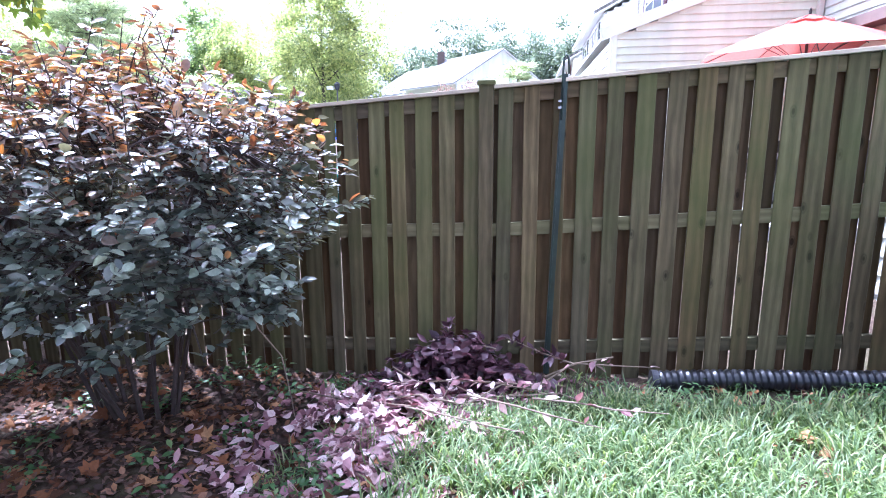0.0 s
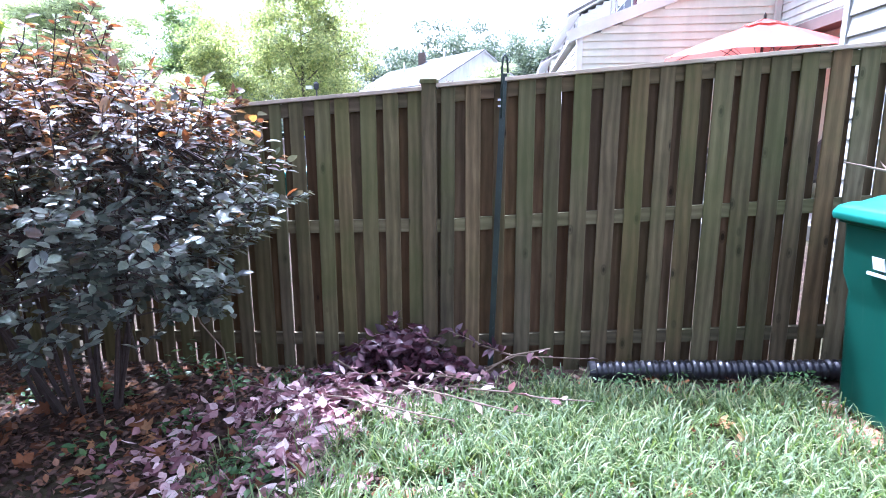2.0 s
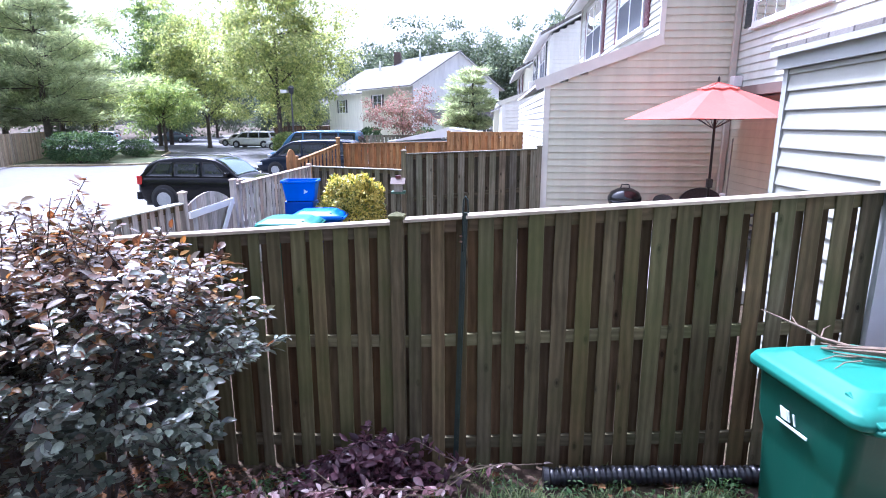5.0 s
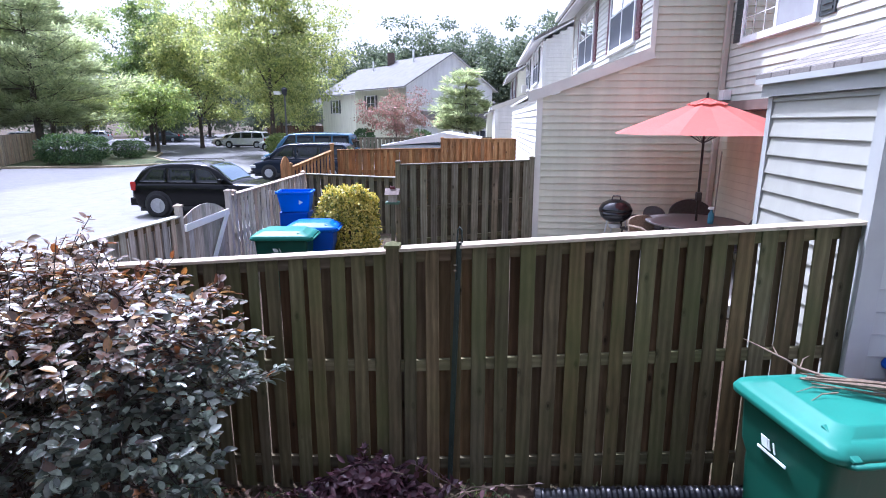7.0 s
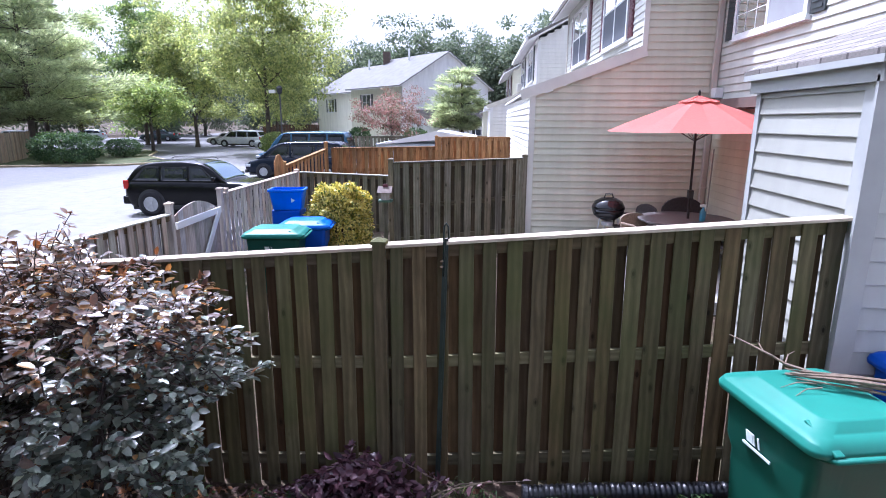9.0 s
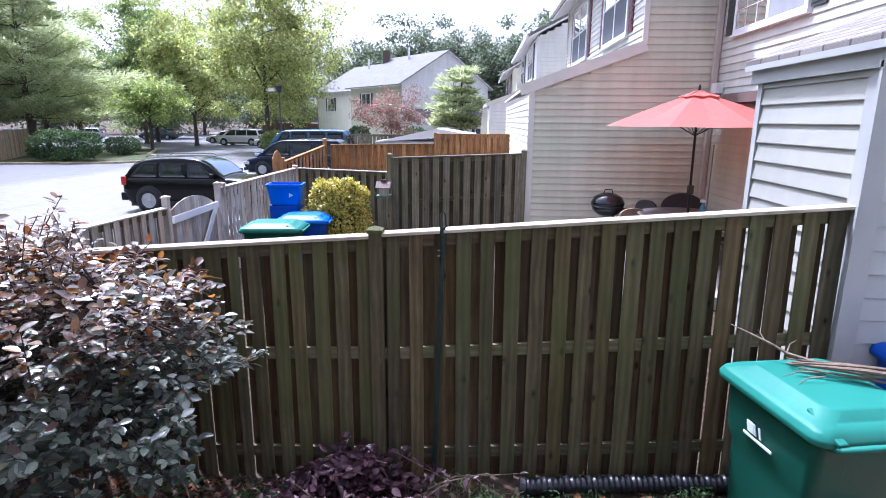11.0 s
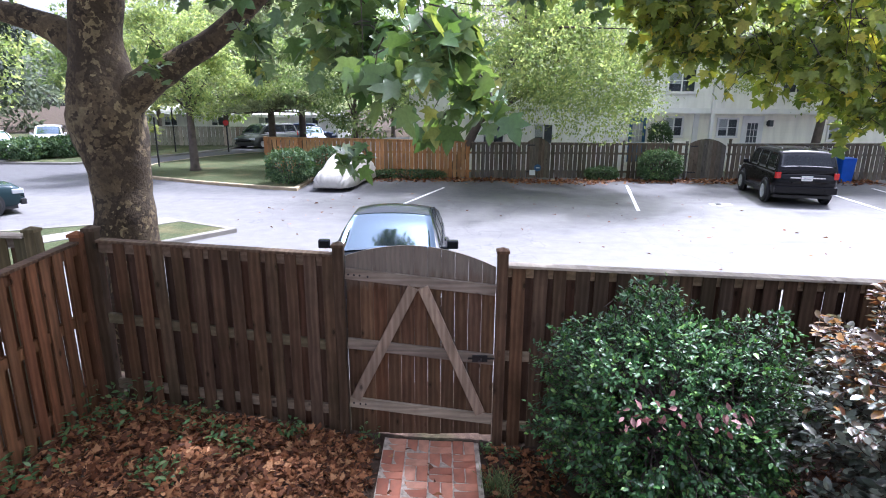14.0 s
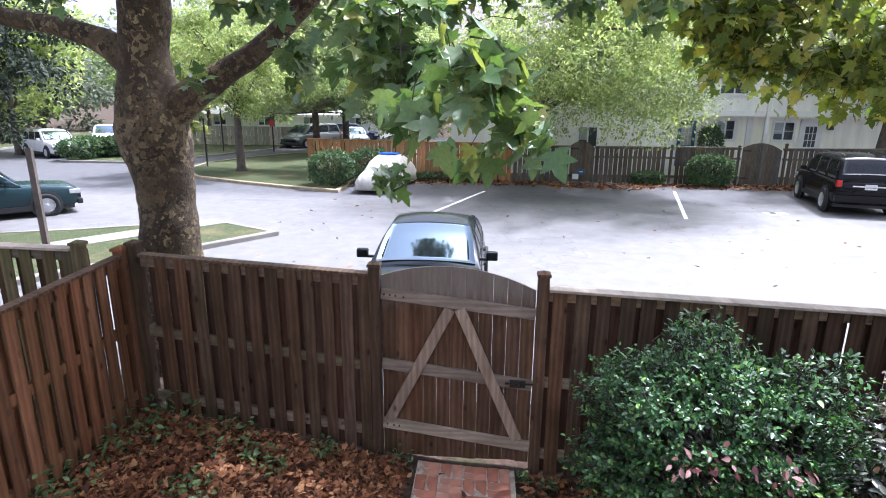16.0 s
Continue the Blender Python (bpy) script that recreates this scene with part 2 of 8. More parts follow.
M = {}
M["fence"] = wood("weathered fence wood", (0.036, 0.028, 0.015), (0.102, 0.081, 0.043), (0.19, 0.155, 0.09), green=0.4)
# The _in woods are browner, and darkened for the shade between boards.
M["fence_in"] = wood("brown recess-shade fence wood", (0.028, 0.017, 0.009), (0.074, 0.046, 0.024), (0.125, 0.083, 0.048), green=0.08)
M["back_in"] = wood("dark recess-shade fence wood", (0.026, 0.014, 0.009), (0.06, 0.034, 0.023), (0.11, 0.068, 0.048), green=0.0)
M["fence_x"] = wood("weathered rail wood", (0.05, 0.038, 0.024), (0.12, 0.094, 0.06), (0.2, 0.165, 0.11), green=0.4, along="X")
M["fence_y"] = wood("weathered rail wood along the lane", (0.08, 0.06, 0.045), (0.17, 0.13, 0.095), (0.26, 0.21, 0.16), green=0.2, along="Y")
M["cap"] = wood("silvered cap board", (0.3, 0.28, 0.24), (0.5, 0.47, 0.42), (0.66, 0.63, 0.58), along="X", green=0.15)
M["cap_y"] = wood("grey cap board", (0.2, 0.18, 0.15), (0.33, 0.3, 0.26), (0.46, 0.43, 0.38), along="Y", green=0.15)
M["back"] = wood("brown stained fence wood", (0.03, 0.018, 0.01), (0.08, 0.049, 0.029), (0.155, 0.104, 0.067), green=0.05, wear=0.5)
M["red"] = wood("reddish fence wood", (0.055, 0.023, 0.01), (0.15, 0.064, 0.029), (0.25, 0.12, 0.062), green=0.06)
M["far_fence"] = wood("grey brown far fence wood", (0.05, 0.041, 0.033), (0.115, 0.097, 0.08), (0.2, 0.175, 0.148), green=0.05)
M["gate"] = wood("grey brown gate wood", (0.034, 0.019, 0.011), (0.1, 0.059, 0.035), (0.19, 0.125, 0.08), green=0.0)
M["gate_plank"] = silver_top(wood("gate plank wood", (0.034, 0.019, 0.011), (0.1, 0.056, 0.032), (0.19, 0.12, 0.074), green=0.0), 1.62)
M["grey"] = wood("grey neighbour fence wood", (0.09, 0.078, 0.056), (0.2, 0.175, 0.13), (0.34, 0.305, 0.245), green=0.3)
M["grey_in"] = wood("grey recess-shade fence wood", (0.035, 0.03, 0.022), (0.085, 0.072, 0.052), (0.15, 0.13, 0.1), green=0.1)
M["pale"] = wood("pale weathered wood", (0.28, 0.24, 0.21), (0.42, 0.38, 0.35), (0.58, 0.54, 0.5), green=0.0)
M["tan_fence"] = wood("pale brown plank wood", (0.2, 0.15, 0.1), (0.34, 0.265, 0.19), (0.47, 0.39, 0.3), green=0.0)
M["cedar"] = wood("orange cedar wood", (0.18, 0.09, 0.035), (0.36, 0.19, 0.08), (0.5, 0.3, 0.15), green=0.0)


# ---- ground ----
def smooth(a, b, x):
    k = min(1.0, max(0.0, (x - a) / (b - a)))
    return k * k * (3 - 2 * k)


def yard_z(x, y):
    """Height of the soil: it climbs to the houses and to the corner by the tree, and runs out level in the car park."""
    xx = min(max(x, -4.6), 6.0)
    yy = min(max(y, -5.0), 3.2)
    z = 0.11 + 0.046 * xx - 0.048 * yy + 0.05 * smooth(-1.0, -3.0, xx)
    z += 0.29 * smooth(-1.0, -4.0, yy) * smooth(0.5, -2.5, xx)
    if y > 3.2:
        k = smooth(3.2, 7.0, y)
        z = z * (1 - k) + k * (-0.18 + 0.62 * smooth(-4.4, 2.0, xx))
    return z * (1 - smooth(-4.7, -6.0, x)) + -0.03 * smooth(-4.7, -6.0, x)


def ground_z(x, y):
    lump = noise.noise((x * 1.7, y * 1.7, 0.3)) * 0.018 + noise.noise((x * 6, y * 6, 4.1)) * 0.007
    return yard_z(x, y) + (lump if x > -4.6 else 0)


def spread(lo, hi, fine_lo, fine_hi, step):
    a = list(np.arange(fine_lo, fine_hi + 1e-6, step))
    out, x, s = [], fine_lo, step
    while x > lo:
        s *= 1.45
        x -= s
        out.append(max(x, lo))
    up, x, s = [], fine_hi, step
    while x < hi:
        s *= 1.45
        x += s
        up.append(min(x, hi))
    return out[::-1] + a + up


gx, gy = spread(-900, 900, -4.8, 3.4, 0.1), spread(-900, 900, -4.6, 3.4, 0.1)
g = Geo()
g.v = [(x, y, ground_z(x, y)) for y in gy for x in gx]
w = len(gx)
g.f = [(j * w + i, j * w + i + 1, (j + 1) * w + i + 1, (j + 1) * w + i) for j in range(len(gy) - 1) for i in range(w - 1)]
mat, t, b = material("soil with moss and dead leaves", 0.95, 0, 0.2)
vec = coords(t)
n1, n2, n3 = noise_tex(t, vec, 1.3, 5), noise_tex(t, vec, 14, 5), noise_tex(t, vec, 90, 3)
soil = ramp(t, n2, [(0.3, (0.025, 0.017, 0.012)), (0.52, (0.06, 0.039, 0.027)), (0.75, (0.12, 0.082, 0.06))])
soil = mixc(t, ramp(t, n1, [(0.45, (0, 0, 0)), (0.7, (0.7, 0.7, 0.7))]), soil, (0.05, 0.06, 0.022))
t.links.new(soil, b.inputs["Base Color"])
bump(t, b, node(t, "ShaderNodeMath", {0: n2, 1: n3}, op="ADD").outputs[0], 0.6, 0.02)
solo("ground", g, mat, "dark damp garden soil with moss and bits of dead leaf", "ground", kind="structure", smooth=True)

# Asphalt of the car park: pale, worn, with darker stains and cracks.
mat, t, b = material("worn pale asphalt", 0.7, 0, 0.35)
vec = coords(t)
n1, n2, n3 = noise_tex(t, vec, 0.22, 6), noise_tex(t, vec, 2.4, 5), noise_tex(t, vec, 60, 3)
col = ramp(t, n2, [(0.3, (0.125, 0.123, 0.12)), (0.55, (0.15, 0.148, 0.143)), (0.8, (0.18, 0.177, 0.171))])
streak = noise_tex(t, coords(t, "Object", (0.9, 0.16, 1)), 1.3, 6)
col = mixc(t, ramp(t, streak, [(0.58, (0, 0, 0)), (0.7, (0.55, 0.55, 0.55))]), col, (0.085, 0.085, 0.087))
sep = node(t, "ShaderNodeSeparateXYZ", {"Vector": vec}).outputs
edge = node(t, "ShaderNodeMath", {0: sep["X"], 1: node(t, "ShaderNodeMath", {0: n1, 1: 3.0}, op="MULTIPLY").outputs[0]}, op="ADD").outputs[0]
fresh = node(t, "ShaderNodeMapRange", {"Value": edge, "From Min": -18.6, "From Max": -17.2, "To Min": 0.75, "To Max": 0.0}).outputs[0]
col = mixc(t, fresh, col, mixc(t, n2, (0.035, 0.035, 0.04), (0.11, 0.11, 0.115)))
cr = node(t, "ShaderNodeTexVoronoi", {"Vector": node(t, "ShaderNodeVectorMath", {0: vec, 1: node(t, "ShaderNodeTexNoise", {"Vector": vec, "Scale": 1.5}).outputs["Color"]}, op="ADD").outputs[0], "Scale": 0.22}, feature="DISTANCE_TO_EDGE").outputs["Distance"]
col = mixc(t, ramp(t, cr, [(0.0, (0.3, 0.3, 0.3)), (0.005, (0, 0, 0))]), col, (0.03, 0.03, 0.03))
t.links.new(col, b.inputs["Base Color"])
bump(t, b, n3, 0.35, 0.006)
g = Geo()
rx, ry = list(np.linspace(-58, -5.6, 12)), list(np.linspace(-70, 130, 20))
g.v = [(x, y, 0.0) for y in ry for x in rx]
g.f = [(j * 12 + i, j * 12 + i + 1, (j + 1) * 12 + i + 1, (j + 1) * 12 + i) for j in range(19) for i in range(11)]
solo("road", g, mat, "pale worn asphalt car park with stains and fine cracks", "road", kind="structure")

# Lawns, beds and kerbs.
mat, t, b = material("mown lawn", 0.9, 0, 0.2)
vec = coords(t)
n1, n2 = noise_tex(t, vec, 0.8, 4), noise_tex(t, vec, 22, 5)
col = ramp(t, n2, [(0.3, (0.03, 0.038, 0.016)), (0.55, (0.065, 0.082, 0.034)), (0.8, (0.125, 0.13, 0.065))])
col = mixc(t, ramp(t, n1, [(0.5, (0, 0, 0)), (0.72, (0.7, 0.7, 0.7))]), col, (0.16, 0.13, 0.065))
t.links.new(col, b.inputs["Base Color"])
bump(t, b, n2, 0.9, 0.05)
M["lawn"] = mat
M["kerb"] = plain("concrete kerb", (0.22, 0.208, 0.18), 0.85, vary=0.2, scale=1.5, bumps=0.2)
M["walk"] = plain("concrete pavement", (0.27, 0.26, 0.235), 0.85, vary=0.12, scale=1.2, bumps=0.2)
M["yellow_kerb"] = plain("faded yellow kerb paint", (0.4, 0.32, 0.2), 0.8, vary=0.25, scale=2.0, bumps=0.2)


def island(loop, label, surface="lawn", kerb="kerb", h=0.12, wide=0.16):
    """A raised bed in the car park with a kerb of its own round it."""
    th = thing("kerbed_island", label, "island", kind="structure")
    area = sum(a[0] * b[1] - b[0] * a[1] for a, b in zip(loop, loop[1:] + loop[:1]))
    if area < 0:
        loop = loop[::-1]
    n = len(loop)
    inner = []
    for i in range(n):
        p, q, r = Vector(loop[i - 1]), Vector(loop[i]), Vector(loop[(i + 1) % n])
        d1, d2 = (q - p).normalized(), (r - q).normalized()
        n1, n2 = Vector((-d1.y, d1.x)), Vector((-d2.y, d2.x))
        k = (n1 + n2)
        k = k / max(0.4, k.dot(n1))
        inner.append(tuple(q + k * wide))
    k = Geo()
    k.v = [(x, y, z) for z in (-0.02, h - 0.02) for x, y in loop] + [(x * 0.9 + u * 0.1, y * 0.9 + v * 0.1, h) for (x, y), (u, v) in zip(loop, inner)] + [(x, y, h) for x, y in inner]
    k.f = [(r * n + i, r * n + (i + 1) % n, (r + 1) * n + (i + 1) % n, (r + 1) * n + i) for r in range(3) for i in range(n)]
    part("kerb", k, M[kerb], th)
    s = Geo()
    s.prism(inner, -0.01, h - 0.012)
    part("lawn" if surface == "lawn" else "bed", s, M[surface], th)
    return th


island([(-13.3, -6.0), (-9.5, -8.8), (-5.8, -11.6), (-5.8, -26), (-10.4, -26), (-11.3, -16), (-13.0, -11.2), (-14.5, -8.2)], "kerbed grass island by the tree beside the car park")
island([(-20.3, -6.3), (-21.0, -8.3), (-22.2, -11.0), (-23.6, -13.6), (-26.0, -15.5), (-29.4, -16.0), (-33.2, -15.0), (-35.9, -13.6), (-38.0, -11.0), (-31.0, -8.6), (-25.0, -6.4)], "kerbed lawn with a small tree beside the parking bays", kerb="yellow_kerb")
island([(-20.4, 36.0), (-22.2, 32.8), (-25.0, 31.9), (-29.5, 30.6), (-33.0, 33.0), (-37, 44), (-33, 52), (-28.5, 47.8), (-25.5, 41.6)], "kerbed planting island with a clipped hedge", kerb="yellow_kerb")
island([(-33, -33.5), (-46, -36), (-58, -40), (-58, -60), (-36, -60), (-29.5, -38)], "far kerbed verge across the lane")
island([(-29.0, -24.2), (-29.0, -20.4), (-30.2, -18.9), (-32.6, -18.3), (-36.5, -17.0), (-39.2, -16.2), (-58, -16), (-58, -27), (-40, -26.2), (-31, -25)], "far lawn in front of a plank fence")
s = Geo()
s.prism([(-14.1, -7.75), (-14.55, -8.35), (-9.6, -12.2), (-9.1, -11.6)], 0.09, 0.128)
s.prism([(-9.6, -12.2), (-9.1, -11.6), (-5.9, -14.2), (-5.9, -15.2)], 0.09, 0.128)
solo("pavement", s, M["walk"], "pale concrete footpath across the grass", "pavement", kind="structure")

# Parking lines.
mat, t, b = material("worn white road paint", 0.7)
vec = coords(t)
nn = noise_tex(t, vec, 9, 6)
t.links.new(ramp(t, nn, [(0.35, (0.35, 0.35, 0.35)), (0.5, (0.82, 0.82, 0.8))]), b.inputs["Base Color"])
M["paint"] = mat
for a, c in (((-22.4, 6.7), (-16.7, 5.22)), ((-21.5, -0.8), (-16.9, -2.4)), ((-20.2, 13.7), (-15.8, 12.9)), ((-22, 16.5), (-16.5, 15.3))):
    g = Geo()
    g.bar((*a, 0.001), (*c, 0.001), 0.11, 0.008)
    solo("parking_line", g, M["paint"], "worn white painted parking bay line", "road marking", group="parking lines", kind="structure")
g = Geo()
g.box((-18.1, 8.05, 0.0), (-17.85, 8.75, 0.006))
g.box((-18.1, 8.2, 0.0), (-17.7, 8.45, 0.006))
solo("painted_mark", g, M["paint"], "short white painted mark on the asphalt", "road marking", kind="structure")


# ---- fences ----
def board_mesh(name, width, thick, height, mat, top=None):
    """A plank with eased long edges, standing on its origin, broad along x."""
    c, g = 0.004, Geo()
    w, d = width / 2, thick / 2
    loop = [(-w + c, -d), (w - c, -d), (w, -d + c), (w, d - c), (w - c, d), (-w + c, d), (-w, d - c), (-w, -d + c)]
    g.prism(loop, 0, height)
    return g.mesh(name, mat)


def fence_run(a, b, tops, label, mats, period=0.186, width=0.113, floor=None, posts=(), post_tops=(), both=True, cap=True,
              cap_wide=0.13, rails=(0.26, 1.08), group="", seed=1, proud=0.0, lift=0.03, cap_mat="cap", rail_mat="fence_x", fronts=None, deep=0.04, lap=(0.012, 0.03), fan=0.0):
    """A fence from a to b in plan; its face is to the right of that way when seen from above (the first rows of boards are on that side).
    tops: heights of the cap at a and b. rails: heights over the soil, or pairs of heights at a and b. fronts: centre and width of each face board, where they are uneven. fan: degrees by which the boards lean out for each metre along."""
    r = random.Random(seed)
    a, b = Vector((*a, 0)), Vector((*b, 0))
    d = (b - a).normalized()
    length = (b - a).length
    ang = math.degrees(math.atan2(d.y, d.x))
    side = Vector((d.y, -d.x, 0))
    th = thing("fence", label, "fence", group=group, m=pose(a.x, a.y, 0, 0, 0, ang))

    def top(s):
        return tops[0] + (tops[1] - tops[0]) * s / length

    def low(s, back=0):
        p = a + d * s - side * back
        return (floor(s) if floor else yard_z(p.x, p.y)) + lift

    meshes = {}
    if fronts is None:
        fronts, s = [], period * 0.5 + 0.01
        while s < length - width * 0.3:
            fronts.append((s + r.uniform(-0.009, 0.009), width * r.choice((0.92, 0.97, 1.0))))
            s += period
    backs = [((p + q) / 2 + r.uniform(-0.004, 0.004), max(0.09, (q - v / 2) - (p + w / 2) + r.uniform(*lap))) for (p, w), (q, v) in zip(fronts[:-1], fronts[1:])]
    if fronts[0][0] - fronts[0][1] / 2 > 0.02:
        backs.insert(0, (fronts[0][0] - fronts[0][1] / 2 - 0.02, 0.1))
    if fronts[-1][0] + 0.1 < length:
        backs.append((fronts[-1][0] + period / 2, width * 0.8))
    for row, rank in enumerate((fronts, backs) if both else (fronts,)):
        for s2, wd in rank:
            if all(abs(s2 - q) > wd * 0.5 + 0.03 for q in posts) or row:
                z0, z1 = low(s2) + r.uniform(-0.02, 0.015), top(s2) - 0.022
                key = round((z1 - z0) / 0.03), round(wd / 0.005), row
                if key not in meshes:
                    # Back boards use the _in copy, with recess shade in its colour.
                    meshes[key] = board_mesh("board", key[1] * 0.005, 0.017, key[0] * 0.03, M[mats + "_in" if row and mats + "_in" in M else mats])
                yy = 0.009 if not row else 0.009 + 0.018 + deep + 0.001
                part("board", meshes[key], None, th, m=pose(s2 + math.sin(radians(fan * s2)), yy + r.uniform(-0.002, 0.002), z1 - key[0] * 0.03, r.uniform(-0.25, 0.25), r.uniform(-0.3, 0.3) - fan * s2, r.uniform(-0.6, 0.6)))
    for hgt in (*rails, None):
        g = Geo()
        if isinstance(hgt, tuple):
            za, zb = hgt
        else:
            za = (low(0) + hgt) if hgt is not None else top(0) - 0.075
            zb = (low(length) + hgt) if hgt is not None else top(length) - 0.075
        g.bar((0.0, 0.018 + deep / 2, za), (length, 0.018 + deep / 2, zb), deep - 0.001, 0.088)
        part("rail", g, M[rail_mat], th)
    if cap:
        g = Geo()
        cuts = [0.0] + sorted(posts) + [length]
        for s0, s1 in zip(cuts[:-1], cuts[1:]):
            if s1 - s0 < 0.1:
                continue
            k0, k1 = s0 + (0.05 if s0 in posts else -0.01), s1 - (0.05 if s1 in posts else -0.01)
            g.bar((k0, 0.03, top(k0) - 0.011), (k1, 0.03, top(k1) - 0.011), cap_wide, 0.024)
        part("cap", g, M[cap_mat], th, bevel=0.003)
    for s, zt in zip(posts, post_tops):
        g = Geo()
        z0 = low(s) - 0.12
        c = 0.007
        w = 0.047
        loop = [(-w + c, -w), (w - c, -w), (w, -w + c), (w, w - c), (w - c, w), (-w + c, w), (-w, w - c), (-w, -w + c)]
        g.prism(loop, z0, zt - 0.045)
        post = part("post", g, M[mats], th, m=pose(s, 0.03 - proud, 0))
        g = Geo()
        k = w + 0.009
        g.prism([(-k, -k), (k, -k), (k, k), (-k, k)], zt - 0.045, zt - 0.02)
        g.add([(-k, -k, zt - 0.02), (k, -k, zt - 0.02), (k, k, zt - 0.02), (-k, k, zt - 0.02), (0, 0, zt + 0.006)], [(0, 1, 4), (1, 2, 4), (2, 3, 4), (3, 0, 4)])
        part("post_cap", g, M[mats], post)
    return th


SIDE_Y, BACK_X = 3.127, -4.45
fence_run((-4.45, SIDE_Y), (-0.447, SIDE_Y), (1.625, 1.925), "tall weathered board-on-board fence behind the purple shrub", "fence", period=0.168, width=0.108, posts=(0.0,), post_tops=(1.675,), rails=((0.03, 0.15), (0.86, 1.0)), seed=3, lap=(0.04, 0.06), lift=-0.03, fronts=[(0.045, 0.106), (0.208, 0.106), (0.371, 0.106), (0.534, 0.106), (0.697, 0.106), (0.860, 0.106), (1.023, 0.106), (1.186, 0.106), (1.349, 0.106), (1.512, 0.106), (1.675, 0.106), (1.838, 0.106), (2.001, 0.106), (2.164, 0.106), (2.327, 0.106), (2.490, 0.106), (2.653, 0.106), (2.816, 0.118), (2.976, 0.085), (3.137, 0.101), (3.305, 0.108), (3.459, 0.098), (3.625, 0.108), (3.791, 0.107), (3.948, 0.098)])
fence_run((-0.447, SIDE_Y), (2.87, SIDE_Y), (1.935, 2.195), "tall weathered board-on-board fence with mossy boards and a pale cap", "fence", period=0.186, posts=(0.048,), post_tops=(1.99,), rails=((0.135, 0.38), (0.99, 1.229)), seed=5, fan=0.3, lap=(0.006, 0.024), deep=0.038, proud=0.022, lift=-0.03, fronts=[(0.164, 0.096), (0.347, 0.1), (0.517, 0.084), (0.695, 0.112), (0.87, 0.1), (1.047, 0.11), (1.222, 0.11), (1.4, 0.108), (1.56, 0.095), (1.722, 0.1), (1.895, 0.115), (2.068, 0.11), (2.238, 0.12), (2.39, 0.1), (2.56, 0.11), (2.722, 0.11), (2.9, 0.115), (3.072, 0.11), (3.25, 0.125)])
fence_run((BACK_X, -0.27), (BACK_X, 3.1), (1.75, 1.61), "brown board-on-board fence along the car park behind the holly", "back", period=0.185, width=0.124, rails=(0.2, 0.92), lift=-0.02, seed=8, cap_mat="cap_y", rail_mat="fence_y", lap=(0.06, 0.08), posts=(-0.05,), post_tops=(1.895,))
fence_run((BACK_X, -3.92), (BACK_X, -1.72), (1.955, 1.83), "dark brown board-on-board fence beside the gate", "back", period=0.165, width=0.11, lift=-0.02, rails=(0.2, 0.85), seed=9, cap_wide=0.1, cap_mat="back", rail_mat="fence_y", lap=(0.065, 0.085), posts=(0.02, 2.157), post_tops=(2.07, 1.94), floor=lambda s: 0.4 - 0.13 * s)
fence_run((1.6, -3.99), (-4.47, -3.96), (1.75, 1.955), "reddish brown board fence at the side of the yard", "red", period=0.152, width=0.1, rails=(0.2, 0.85), seed=10, cap_mat="back", cap_wide=0.09, rail_mat="red", lap=(0.06, 0.085), posts=(6.02,), post_tops=(2.03,), floor=lambda s: 0.37 + 0.004 * s)
fence_run((BACK_X + 0.02, -11), (BACK_X + 0.02, -4.38), (2.1, 1.99), "greenish weathered fence of the next yard", "fence", period=0.2, width=0.12, rails=(0.2, 0.9), seed=11, cap_mat="cap_y", rail_mat="fence_y", posts=(6.6,), post_tops=(2.06,), floor=lambda s: 0.1)


# ---- buildings ----
def siding_mat(name, color, rough=0.55):
    mat, t, b = material(name, rough, 0, 0.4)
    vec = coords(t)
    streak = noise_tex(t, coords(t, "Object", (3, 3, 0.5)), 1.0, 5)
    fine = noise_tex(t, coords(t, "Object", (1, 1, 14)), 9.0, 4)
    rnd = t.nodes.new("ShaderNodeObjectInfo").outputs["Random"]
    c = ramp(t, streak, [(0.25, tuple(v * 0.82 for v in color)), (0.6, color), (0.9, tuple(min(1, v * 1.05) for v in color))])
    k = node(t, "ShaderNodeMapRange", {"Value": rnd, "To Min": 0.94, "To Max": 1.03}).outputs[0]
    c = mixc(t, 1.0, c, node(t, "ShaderNodeCombineColor", {0: k, 1: k, 2: k}).outputs[0], "MULTIPLY")
    t.links.new(c, b.inputs["Base Color"])
    bump(t, b, fine, 0.12, 0.004)
    return mat


M["white_siding"] = siding_mat("white vinyl siding", (0.82, 0.81, 0.79))
M["bright_siding"] = siding_mat("bright white vinyl siding", (0.92, 0.91, 0.89))
M["beige_siding"] = siding_mat("warm beige vinyl siding", (0.65, 0.64, 0.5))
M["cream_siding"] = siding_mat("cream vinyl siding", (0.93, 0.91, 0.8))
M["grey_siding"] = siding_mat("vinyl siding greyed for shade", (0.41, 0.42, 0.4))
M["shed_siding"] = siding_mat("white siding dulled for sun", (0.335, 0.335, 0.29))
M["lilac_siding"] = siding_mat("faded off white vinyl siding", (0.59, 0.595, 0.53))
M["shed_trim"] = plain("pale grey trim paint", (0.35, 0.36, 0.345), 0.5, vary=0.08, scale=2)
M["trim"] = plain("off white trim paint", (0.7, 0.685, 0.61), 0.5, vary=0.08, scale=2)
M["white_trim"] = plain("white trim paint", (0.8, 0.8, 0.79), 0.45, vary=0.06, scale=2)
M["pipe_beige"] = plain("beige downpipe paint", (0.5, 0.45, 0.38), 0.5, vary=0.08, scale=2)
M["screen_grey"] = plain("grey insect screen", (0.3, 0.31, 0.32), 0.75, vary=0.08, scale=4)
